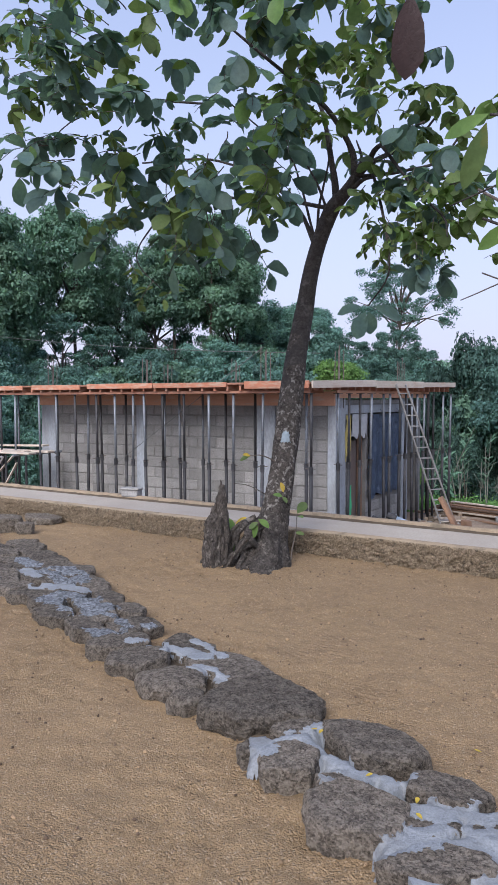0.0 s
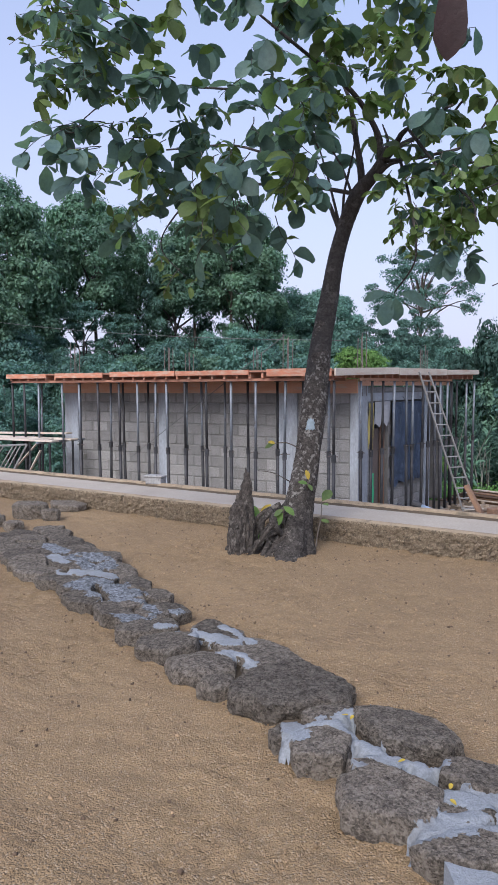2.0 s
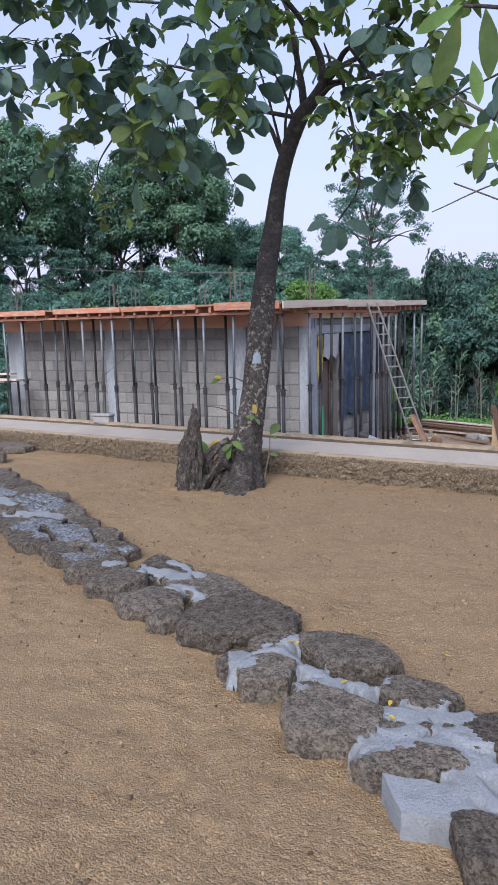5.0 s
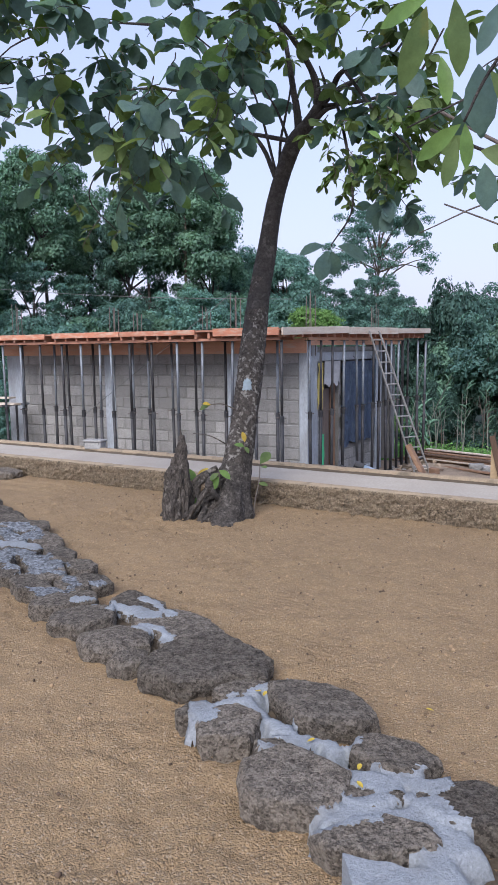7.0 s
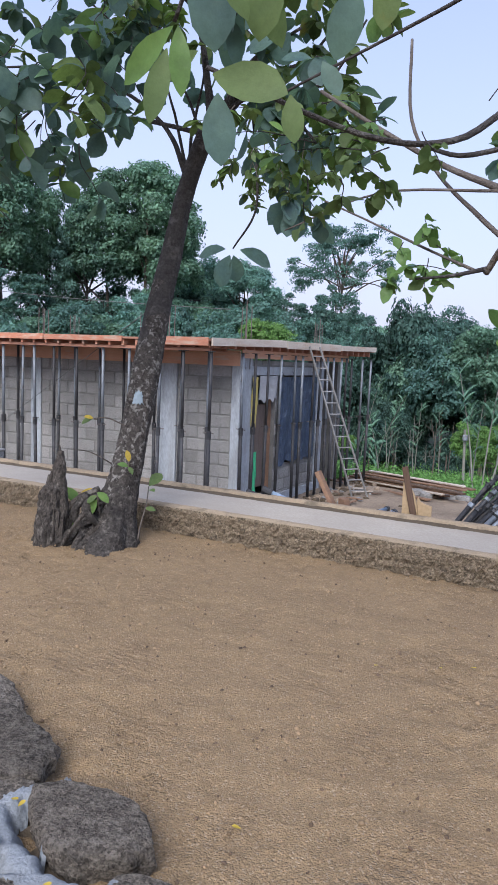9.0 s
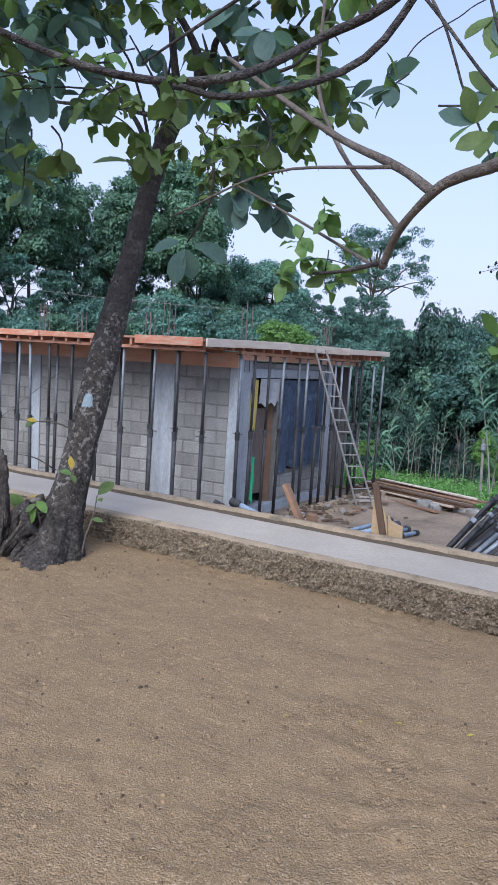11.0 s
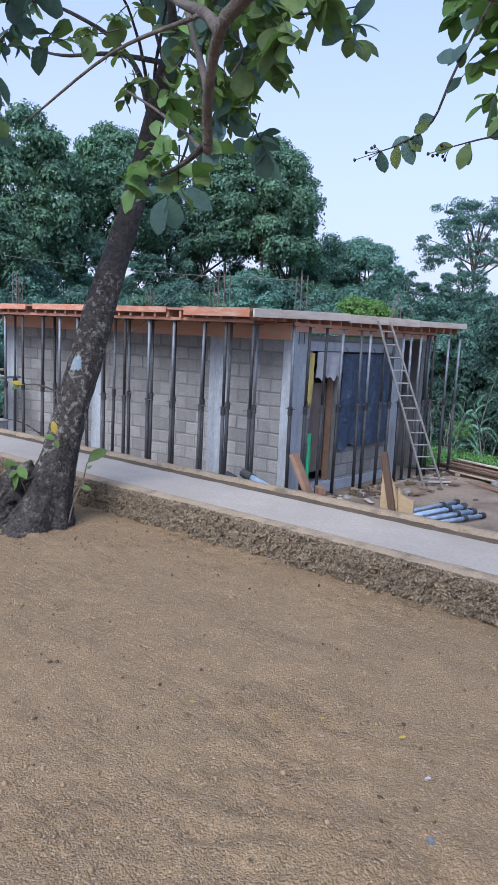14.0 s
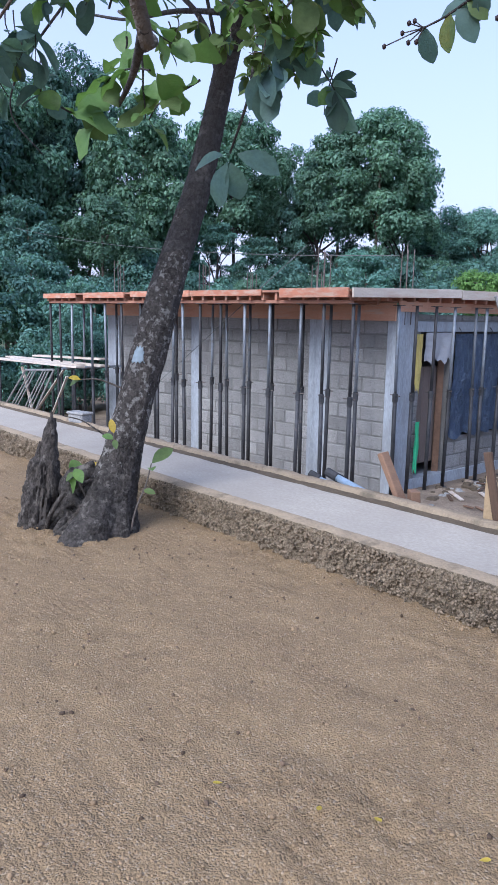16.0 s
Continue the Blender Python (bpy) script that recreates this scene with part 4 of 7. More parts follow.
rubble = thing("rubble", "small heap of broken block and soil by the wall", "rubble", kind="stuff")
rm = [stone_mesh("lump", 60 + i, 0.16, 0.13, 0.09, DARK_BROWN if i > 1 else (SOIL if i else BLOCK), 14, 0.6) for i in range(4)]
for i in range(190):
    ob = new("lump", rm[i % 4])
    ob.parent = rubble
    x, y = -5.45 + abs(random.gauss(0, 0.55)), random.uniform(11.2, 16.0)
    ob.matrix_basis = Matrix.Translation((x, y, PLOT - 0.03)) @ pose(0, 0, 0, random.uniform(-20, 20), 0, random.uniform(0, 360)) @ Matrix.Scale(random.uniform(0.25, 1.0), 4)
for x, y, l, w, h, a in ((-3.75, 15.3, 0.34, 0.26, 0.16, 10), (-3.5, 15.2, 0.3, 0.24, 0.14, 60), (-3.3, 15.45, 0.4, 0.3, 0.18, -15), (-3.08, 15.4, 0.34, 0.26, 0.17, 30), (-2.85, 15.4, 0.3, 0.22, 0.12, 5), (-3.2, 15.75, 0.34, 0.26, 0.2, 80)):
    ob = part("plot_stone", stone_mesh("plot_stone", int(l * 131 + a), l, w, h, BLOCK, 24), BLOCK, None)
    ob.matrix_basis = pose(x, y, ground_height(x, y) - 0.03, 0, 0, a)
    tagged(ob, "pale grey broken stone at the edge of the plot", "stone", group="stones at the plot's edge")
for i in range(6):
    th = thing("brick", "red clay brick in a stack inside the doorway", "brick", group="bricks in the doorway")
    bm = bmesh.new()
    box(bm, (-0.11, -0.05, 0), (0.11, 0.05, 0.065), 0.005)
    part("brick_body", bm, BRICK, th)
    th.matrix_basis = SM @ pose(0.84 + 0.02 * (i % 2), 0.25, PLOT + 0.16 + 0.068 * i, 0, 0, random.uniform(-8, 8))
bm = bmesh.new()
box(bm, (0.2, 0.16, PLOT), (3.4, 4.0, PLOT + 0.158))
part("floor_slab", bm, JOINT, house, "rough concrete floor").matrix_basis = SM
panel = thing("timber_shutter", "brown boarded timber shutter leaning inside the doorway", "shutter")
for k in range(4):
    bm = bmesh.new()
    box(bm, (0.93 + 0.15 * k, 0.165, PLOT + 0.42), (1.075 + 0.15 * k, 0.195, 0.78), 0.004)
    part("slat", bm, DOOR_WOOD, panel)
panel.matrix_basis = SM @ Matrix.Translation((-0.12, 0, -0.1))
stake("inner_plank", SM @ Vector((1.3, 0.1, PLOT + 0.16)), SM @ Vector((1.33, 0.12, 1.0)), 0.1, 0.03, TIMBER_BROWN, "brown plank leaning in the doorway")
bm = bmesh.new()
box(bm, (0.7, 1.9, PLOT + 0.16), (2.0, 2.0, 1.4))
part("partition", bm, JOINT, house, "unplastered inner wall").matrix_basis = SM

from mathutils.bvhtree import BVHTree

# ---- the row of flat stones across the yard ----
border = thing("stone_border", "row of rough flat stones bedded in pale mortar across the sand", "stone border")
# x, y, length, width, turn, height over the sand
NEAR_STONES = ((-1.76, 2.78, 0.57, 0.47, 22, 0.115), (-2.11, 2.67, 0.2, 0.15, 56, 0.085), (-2.29, 2.80, 0.37, 0.34, 34, 0.1), (-2.64, 2.93, 0.33, 0.31, 46, 0.09),
               (-2.92, 3.07, 0.36, 0.24, 47, 0.085), (-2.14, 3.08, 0.66, 0.3, -14, 0.08), (-2.5, 3.2, 0.42, 0.26, -18, 0.08), (-2.0, 2.93, 0.3, 0.16, 0, 0.075), (-1.56, 2.41, 0.13, 0.14, 16, 0.075), (-1.37, 2.37, 0.24, 0.22, 14, 0.105),
               (-1.49, 2.64, 0.24, 0.14, 45, 0.09), (-1.15, 2.68, 0.48, 0.28, -8, 0.11), (-1.13, 2.35, 0.2, 0.12, 30, 0.085), (-1.01, 2.19, 0.36, 0.28, 5, 0.115))
MORE_STONES = ((-0.78, 2.48, 0.28, 0.21, 0, 0.1), (-0.77, 2.25, 0.24, 0.15, 38, 0.088), (-0.68, 2.06, 0.33, 0.17, 26, 0.1), (-0.50, 2.35, 0.33, 0.25, 8, 0.095), (-0.24, 2.29, 0.3, 0.26, 20, 0.09), (-0.36, 1.82, 0.27, 0.2, -25, 0.1),
               (-0.05, 1.9, 0.3, 0.26, -15, 0.09), (0.06, 2.15, 0.3, 0.24, 10, 0.085), (0.3, 1.72, 0.34, 0.26, 30, 0.09), (0.38, 2.03, 0.34, 0.26, 5, 0.09), (0.75, 1.85, 0.36, 0.3, 0, 0.09), (0.78, 1.52, 0.3, 0.25, 0, 0.085))
for i, (x, y, l, w, a, h) in enumerate(NEAR_STONES + MORE_STONES):
    part("stone", stone_mesh("stone", i + 1, l * 1.06, w * 1.06, h + 0.05, rounded=0.5 if i in (1, 2, 7) else 0.0), STONE, border).matrix_basis = pose(x, y, -0.05, random.uniform(-1.5, 1.5), random.uniform(-1.5, 1.5), a)
r5 = random.Random(5)
for i in range(11):
    f = i / 10
    half = 0.25 + 0.13 * min(1.0, 2 * f)
    for s in (-1, 0, 1):
        q = half * 0.68 * s + r5.uniform(-0.03, 0.03)
        along = 0.07 * s + r5.uniform(-0.06, 0.06)
        x, y = -3.08 - 2.75 * f + 0.38 * q - 0.92 * along, 3.27 + 1.17 * f + 0.925 * q + 0.39 * along
        part("stone", stone_mesh("stone", 40 + i * 3 + s, r5.uniform(0.34, 0.46), half * r5.uniform(0.74, 0.88), r5.uniform(0.118, 0.14), spokes=48), STONE, border).matrix_basis = pose(x, y, -0.05, r5.uniform(-2, 2), r5.uniform(-2, 2), -22 + r5.uniform(-14, 14))


sv, sf = [], []
for ob in border.children:
    n0 = len(sv)
    sv += [ob.matrix_basis @ v.co for v in ob.data.vertices]
    sf += [tuple(i + n0 for i in p.vertices) for p in ob.data.polygons]
STONES = BVHTree.FromPolygons(sv, sf)


def lies(p):
    """Height of the stones or the sand under a point."""
    hit = STONES.ray_cast(Vector((p.x, p.y, 0.5)), Vector((0, 0, -1)))[0]
    return hit.z if hit else 0.0


def mortar_field(name, strips, level, mat, label, smear=False, seed=0.0, cell=0.01, rough=0.0025):
    """Mortar along lines with widths: level between the stones and lapping their edges, or smeared thinly over them."""
    lines = [([Vector(p) for p in spline(pts, 5)], w) for pts, w in strips]
    lo = [min(p[k] for ln, w in lines for p in ln) - 0.2 for k in (0, 1)]
    hi = [max(p[k] for ln, w in lines for p in ln) + 0.2 for k in (0, 1)]
    nx_, ny_ = int((hi[0] - lo[0]) / cell), int((hi[1] - lo[1]) / cell)
    ids, v, f, inner = {}, [], [], set()
    for j in range(ny_):
        for i in range(nx_):
            p = Vector((lo[0] + i * cell, lo[1] + j * cell, 0))
            wob = 1 + 0.35 * noise.noise(p * 9 + Vector((0, 0, seed))) + 0.25 * noise.noise(p * 24 + Vector((0, 0, seed))) + 0.18 * noise.noise(p * 55)
            if min((p - q).length - w / 2 * wob for ln, w in lines for q in ln) < 0:
                inner.add((i, j))
    depth, left = {}, set(inner)
    for k in range(6):
        rim = {(i, j) for i, j in left if not all(q in left for q in ((i + 1, j), (i - 1, j), (i, j + 1), (i, j - 1)))}
        depth.update({q: k / 6 for q in rim})
        left -= rim
    for i, j in inner:
        p = Vector((lo[0] + i * cell, lo[1] + j * cell, 0))
        base = lies(p)
        if smear and base < 0.02:
            continue
        edge = not all(q in inner for q in ((i + 1, j), (i - 1, j), (i, j + 1), (i, j - 1)))
        grain = 0.0015 * noise.noise(p * 40) + 0.002 * noise.noise(p * 90) + rough * noise.noise(p * 170)
        if smear:
            z = base + (-0.004 if edge else 0.005 + grain)
        else:
            fill = level + 0.005 * noise.noise(p * 4 + Vector((seed, 0, 0)))
            z = max(fill, base + 0.004) if base < fill + 0.012 else fill
            z = max(base, 0.0) - 0.008 if edge and base < fill else z + grain
            if base < 0.02:
                slump = math.sin(depth.get((i, j), 1.0) * math.pi / 2) ** 0.8
                z = -0.012 + (z + 0.012) * slump
        ids[(i, j)] = len(v)
        v.append((p.x + 0.3 * cell * noise.noise(p * 130), p.y + 0.3 * cell * noise.noise(p * 130 + Vector((9, 0, 0))), z))
    for (i, j) in ids:
        q = [(i, j), (i + 1, j), (i + 1, j + 1), (i, j + 1)]
        if all(k in ids for k in q):
            f.append([ids[k] for k in q])
    return part(name, raw_mesh(name, v, f, mat, smooth=True), mat, border, label)


WET, GRITTY = "pale bluish white mortar", "pale gritty mortar patch"
mortar_field("mortar", [([(-1.49, 2.36, 0), (-1.51, 2.45, 0), (-1.43, 2.54, 0), (-1.3, 2.5, 0), (-1.15, 2.43, 0), (-1.02, 2.44, 0)], 0.14), ([(-1.42, 2.52, 0), (-1.39, 2.68, 0), (-1.37, 2.82, 0)], 0.1), ([(-1.14, 2.29, 0), (-0.96, 2.29, 0), (-0.82, 2.32, 0), (-0.62, 2.39, 0)], 0.15),
                        ([(-1.0, 2.3, 0), (-0.96, 2.4, 0), (-0.92, 2.48, 0)], 0.07), ([(-0.82, 2.09, 0), (-0.76, 2.15, 0), (-0.62, 2.2, 0), (-0.46, 2.16, 0)], 0.17), ([(-0.6, 2.24, 0), (-0.5, 2.06, 0), (-0.38, 1.98, 0), (-0.1, 2.04, 0), (0.2, 1.92, 0)], 0.18)], 0.09, MORTAR, WET)
mortar_field("mortar", [([(0.25, 1.9, 0), (0.6, 1.8, 0), (1.0, 1.7, 0)], 0.18)], 0.085, MORTAR, WET, cell=0.02)
mortar_field("earth_core", [([(-5.7, 4.35, 0), (-4.6, 3.9, 0), (-3.6, 3.47, 0), (-2.9, 3.18, 0), (-2.2, 2.92, 0), (-1.5, 2.58, 0), (-0.9, 2.35, 0), (-0.3, 2.1, 0), (0.4, 1.88, 0), (0.9, 1.75, 0)], 0.26)], 0.03, DARK_BROWN, "dark earth between the stones", cell=0.03)
for x, y, l, w, a, gritty in ((-2.17, 2.93, 0.2, 0.1, -8, 0), (-2.43, 3.1, 0.18, 0.16, 10, 0), (-2.38, 3.22, 0.3, 0.08, -20, 0), (-2.74, 3.1, 0.18, 0.12, 10, 0), (-2.84, 3.32, 0.24, 0.1, -25, 1), (-3.1, 3.1, 0.22, 0.16, 40, 1), (-3.15, 3.31, 0.3, 0.09, -20, 1),
                              (-3.68, 3.45, 0.4, 0.34, -10, 2), (-4.08, 3.68, 0.42, 0.16, 10, 0), (-4.36, 3.97, 0.36, 0.34, -20, 2), (-4.62, 3.86, 0.3, 0.14, -20, 0), (-4.95, 4.1, 0.3, 0.18, -20, 1)):
    d = Vector((math.cos(radians(a)), math.sin(radians(a)), 0)) * l / 2
    c = Vector((x, y, 0))
    mortar_field("mortar", [([c - d, c - d * 0.3 + Vector((0.01, 0.02, 0)), c + d * 0.4, c + d], w)], 0.07, MORTAR if gritty == 0 else MORTAR_GRIT, WET if gritty == 0 else GRITTY, True, x * 9, 0.014 if x < -3 else 0.01, 0.002 + 0.004 * gritty)
bm = bmesh.new()
bmesh.ops.create_grid(bm, x_segments=14, y_segments=10, size=0.5)
top_verts = list(bm.verts)
low = bmesh.ops.extrude_face_region(bm, geom=bm.faces[:])
for v in top_verts:
    v.co.z = -1.0
for v in bm.verts:
    v.co = Vector((0.23 * v.co.x - 0.07 * v.co.y, 0.16 * v.co.y, 0.13 * v.co.z + 0.1))
    v.co += Vector((noise.noise(v.co * 18), noise.noise(v.co * 18 + Vector((5, 0, 0))), 0.6 * noise.noise(v.co * 22 + Vector((0, 7, 0))))) * 0.008
bmesh.ops.recalc_face_normals(bm, faces=bm.faces)
part("mortar_block", bm, MORTAR, border, "smooth white mortar block end").matrix_basis = pose(-0.56, 1.9, 0, 0, 0, 14)
# loose stones and a cement block
for nm, lab, x, y, l, w, h, a in (("flat_stone", "flat dark stone lying by the kerb", -6.8, 5.86, 0.55, 0.3, 0.09, 8), ("yard_stone", "brown broken stone lying on the sand", -6.72, 5.28, 0.44, 0.3, 0.17, 20), ("yard_stone", "small brown stone leaning on a larger one", -6.42, 5.3, 0.22, 0.2, 0.12, 50),
                                  ("yard_stone", "low dark stone on the sand", -7.1, 4.95, 0.35, 0.25, 0.1, 0), ("yard_stone", "low dark stone on the sand", -6.7, 4.75, 0.3, 0.22, 0.1, 30), ("yard_stone", "low dark stone on the sand", -6.35, 4.75, 0.3, 0.2, 0.08, -20)):
    ob = part(nm, stone_mesh(nm, int(l * 97) + 3, l, w, h + 0.03), STONE, None)
    ob.matrix_basis = pose(x, y, -0.03, 0, 0, a)
    tagged(ob, lab, "stone")
bm = bmesh.new()
box(bm, (-0.12, -0.07, 0), (0.12, 0.07, 0.085), 0.012)
box(bm, (-0.135, -0.08, 0.085), (0.135, 0.08, 0.115), 0.012)
for v in bm.verts:
    v.co += 0.008 * Vector((noise.noise(v.co * 25), noise.noise(v.co * 25 + Vector((4, 0, 0))), noise.noise(v.co * 25 + Vector((0, 4, 0)))))
ob = part("cement_lump", bm, BLOCK, None)
ob.matrix_basis = pose(-6.25, 6.84, KERB_TOP + 0.025, 0, 0, 10)
tagged(ob, "grey cement lump standing on the path's rim", "stone")

# ---- the leaning tree in the yard ----
tree = thing("leaning_tree", "leaning large-leaved tree with dark lichened trunk beside the path", "tree")


def trunk_radius(c, a):
    """Girth over the height, swelling at the foot, with bark ridges."""
    r = float(np.interp(c.z, (-0.1, 0.0, 0.1, 0.2, 0.4, 0.7, 1.1, 1.5, 1.9, 2.3, 2.7, 3.0, 3.3, 3.5), (0.21, 0.185, 0.165, 0.15, 0.128, 0.115, 0.114, 0.113, 0.1, 0.09, 0.078, 0.074, 0.076, 0.05)))
    f = max(0.0, 1 - c.z / 0.5)
    p, q = Vector((math.cos(a), math.sin(a), 0)), Vector((0, 0, c.z))
    bark = 0.07 * noise.noise(p * 3 + q * 4) + 0.055 * noise.noise(p * 7 + q * 11) + 0.04 * noise.noise(p * 15 + q * 26) + 0.025 * noise.noise(p * 28 + q * 50)
    calm = 0.55 if c.z > 1.8 else 1.0
    return r * (1 + 0.13 * f * math.sin(3 * a + 0.6) + 0.07 * f * math.sin(7 * a) + bark * calm)


TRUNK = [(-3.36, 5.46, -0.1), (-3.385, 5.53, 0.2), (-3.385, 5.59, 0.4), (-3.37, 5.67, 0.7), (-3.395, 5.82, 1.1), (-3.43, 5.975, 1.5), (-3.48, 6.16, 1.9), (-3.488, 6.318, 2.3), (-3.467, 6.417, 2.7), (-3.394, 6.448, 3.0), (-3.24, 6.43, 3.3), (-3.1, 6.42, 3.43), (-2.98, 6.42, 3.57)]
tr_ob = part("trunk", tube(TRUNK, 1.0, 1.0, 72, 0.0, 26, trunk_radius), BARK, tree, "dark trunk with pale lichen patches", smooth=True)
tr_ob.data.materials.append(BARK_TOP)
tr_ob.data.materials.append(BARK_FOOT)
for p in tr_ob.data.polygons:
    if p.center.z > 1.75 + 0.7 * noise.noise(p.center * 5):
        p.material_index = 1
    elif p.center.z < 0.45 + 0.25 * noise.noise(p.center * 6) + 0.15 * noise.noise(p.center * 17):
        p.material_index = 2
# the foot that swells towards the yard, and the knuckled roots beside it
for v in tr_ob.data.vertices:
    if v.co.z < 0.62:
        f = max(0.0, 1 - max(0.0, v.co.z) / 0.55)
        c = Vector((float(np.interp(v.co.z, (-0.1, 0.2, 0.4, 0.7), (-3.36, -3.385, -3.385, -3.37))), float(np.interp(v.co.z, (-0.1, 0.2, 0.4, 0.7), (5.46, 5.53, 5.59, 5.67))), v.co.z))
        d = v.co - c
        a = math.degrees(math.atan2(d.y, d.x))
        reach = sum(w * math.exp(-(((a - at + 180) % 360 - 180) / span) ** 2) for at, span, w in ((-72, 24, 0.17), (-112, 13, 0.08), (-142, 20, 0.15), (12, 22, 0.02)))
        lump = 1 + 0.5 * noise.noise(v.co * 7) + 0.3 * noise.noise(v.co * 17)
        v.co = c + d * (1 + reach * f ** 1.4 * lump / max(0.05, d.length))
rr = random.Random(3)
for k in range(20):
    # twisted roots heaped between the foot and the stump
    s = Vector((rr.uniform(-3.52, -3.36), rr.uniform(5.32, 5.5), rr.uniform(0.1, 0.42)))
    e = Vector((rr.uniform(-3.74, -3.38), rr.uniform(5.14, 5.34), rr.uniform(-0.03, 0.05)))
    bend = Vector((rr.uniform(-0.1, 0.06), rr.uniform(-0.1, 0.03), rr.uniform(-0.02, 0.07)))
    pts = [s, s.lerp(e, 0.35) + bend, s.lerp(e, 0.7) + bend * rr.uniform(-0.6, 0.9), e, e + Vector((rr.uniform(-0.08, 0.02), rr.uniform(-0.05, 0.02), -0.06))]
    part("root", tube(pts, rr.uniform(0.018, 0.05), 0.012, 14, 0.5, 7), (BARK_FOOT, BARK_FOOT, DEADWOOD)[k % 3], tree, smooth=True)
tbm = bmesh.new()
tbm.from_mesh(tr_ob.data)
TRUNK_BVH = BVHTree.FromBMesh(tbm)
tbm.free()
pv, pf = [], []
for j in range(13):
    for i in range(17):
        a = radians(-62) + (i / 16 - 0.5) * 1.35
        z = 1.13 + (j / 12 - 0.5) * 0.11 * (1 - 0.35 * noise.noise(Vector((i * 0.35, 2, 0)))) + 0.014 * noise.noise(Vector((i * 0.4, 0, 0)))
        c = Vector((-3.375, 5.775, z))
        hit = TRUNK_BVH.ray_cast(c + Vector((math.cos(a), math.sin(a), 0)) * 0.6, Vector((-math.cos(a), -math.sin(a), 0)))[0]
        edge = min(i, 16 - i) * (1 + 0.8 * noise.noise(Vector((j * 0.6, 5, 0))))
        pv.append((hit if hit else c) + Vector((math.cos(a), math.sin(a), 0)) * (0.004 if edge > 1.2 and 0 < j < 12 else -0.006))
pf = [(j * 17 + i, j * 17 + i + 1, (j + 1) * 17 + i + 1, (j + 1) * 17 + i) for j in range(12) for i in range(16)]
part("blaze", raw_mesh("blaze", pv, pf, PATCH_WHITE, smooth=True), PATCH_WHITE, tree, "pale paint patch on the bark")
FORK = Vector((-3.0, 6.42, 3.57))
TREE_LIMBS = [([(-3.43, 6.42, 3.0), (-3.57, 6.42, 3.3), (-3.76, 6.4, 3.52), (-4.01, 6.3, 3.71), (-4.45, 6.1, 3.9), (-5.1, 5.8, 3.9)], 0.034, 0.012),
         ([(-3.43, 6.43, 3.04), (-3.51, 6.42, 3.34), (-3.56, 6.38, 3.57), (-3.62, 6.2, 3.85), (-3.9, 5.6, 4.2)], 0.02, 0.009),
         ([(-3.4, 6.43, 3.06), (-3.38, 6.42, 3.33), (-3.33, 6.42, 3.53), (-3.26, 6.4, 3.84), (-3.3, 6.3, 4.2)], 0.021, 0.009),
         ([(-3.28, 6.43, 3.26), (-3.36, 6.42, 3.48), (-3.44, 6.4, 3.66), (-3.6, 6.3, 3.95)], 0.022, 0.009),
         ([(-3.2, 6.43, 3.28), (-3.2, 6.42, 3.52), (-3.24, 6.42, 3.73), (-3.29, 6.42, 4.01), (-3.36, 6.4, 4.3), (-3.7, 6.4, 4.9)], 0.056, 0.02),
         ([(-3.04, 6.42, 3.44), (-2.97, 6.42, 3.62), (-2.93, 6.42, 3.74), (-2.98, 6.41, 3.9)], 0.05, 0.008),
         ([(-3.02, 6.42, 3.5), (-2.92, 6.43, 3.6), (-2.82, 6.42, 3.66)], 0.045, 0.008),
         ([(-3.02, 6.42, 3.47), (-2.9, 6.4, 3.52), (-2.78, 6.4, 3.52)], 0.04, 0.007),
         ([FORK, (-2.8, 6.3, 3.66), (-2.6, 6.1, 3.7), (-2.1, 5.8, 3.7)], 0.05, 0.015),
         ([FORK, (-3.0, 6.35, 3.8), (-3.1, 6.0, 4.1), (-3.4, 5.6, 4.4), (-3.8, 5.2, 4.8)], 0.05, 0.012),
         ([FORK, (-2.85, 6.6, 3.75), (-2.6, 6.9, 3.95), (-2.4, 7.0, 4.2)], 0.045, 0.012),
         ([(-2.8, 6.3, 3.66), (-2.6, 6.1, 3.2), (-2.45, 5.9, 2.8), (-2.4, 5.8, 2.5), (-2.6, 5.85, 2.27)], 0.022, 0.008),
         ([(-2.6, 6.1, 3.7), (-2.2, 5.9, 3.2), (-1.9, 5.7, 2.9), (-1.8, 5.5, 2.7)], 0.02, 0.008),
         ([(-4.5, 5.9, 3.62), (-4.9, 5.7, 3.2), (-5.1, 5.7, 2.9), (-4.9, 5.85, 2.6)], 0.015, 0.006),
         ([FORK, (-2.8, 6.42, 3.55), (-2.5, 6.45, 3.55), (-2.17, 6.5, 3.62), (-1.9, 6.5, 4.0)], 0.03, 0.012),
         ([(-2.5, 6.45, 3.5), (-2.1, 6.6, 3.45), (-1.8, 6.67, 3.45)], 0.014, 0.006),
         ([(-3.22, 6.42, 3.3), (-3.9, 6.42, 3.5), (-4.5, 6.4, 3.6), (-5.1, 6.4, 3.8)], 0.03, 0.012),
         ([(-3.9, 5.4, 4.1), (-4.6, 5.2, 4.2), (-5.3, 5.0, 4.1), (-5.7, 4.9, 3.7)], 0.016, 0.006)]
for pts, a, b in TREE_LIMBS:
    part("limb", tube(pts, a * 0.75, b * 0.7, 8, 0.15), BARK_TOP, tree, smooth=True)


def twig(rnd, start, direction, length, r=0.006):
    """A thin twig that bends down, as points."""
    d, p, pts = Vector(direction).normalized(), Vector(start), [Vector(start)]
    for k in range(4):
        d = (d + Vector((rnd.gauss(0, 0.25), rnd.gauss(0, 0.25), -0.12))).normalized()
        p = p + d * length / 4
        pts.append(p)
    return pts


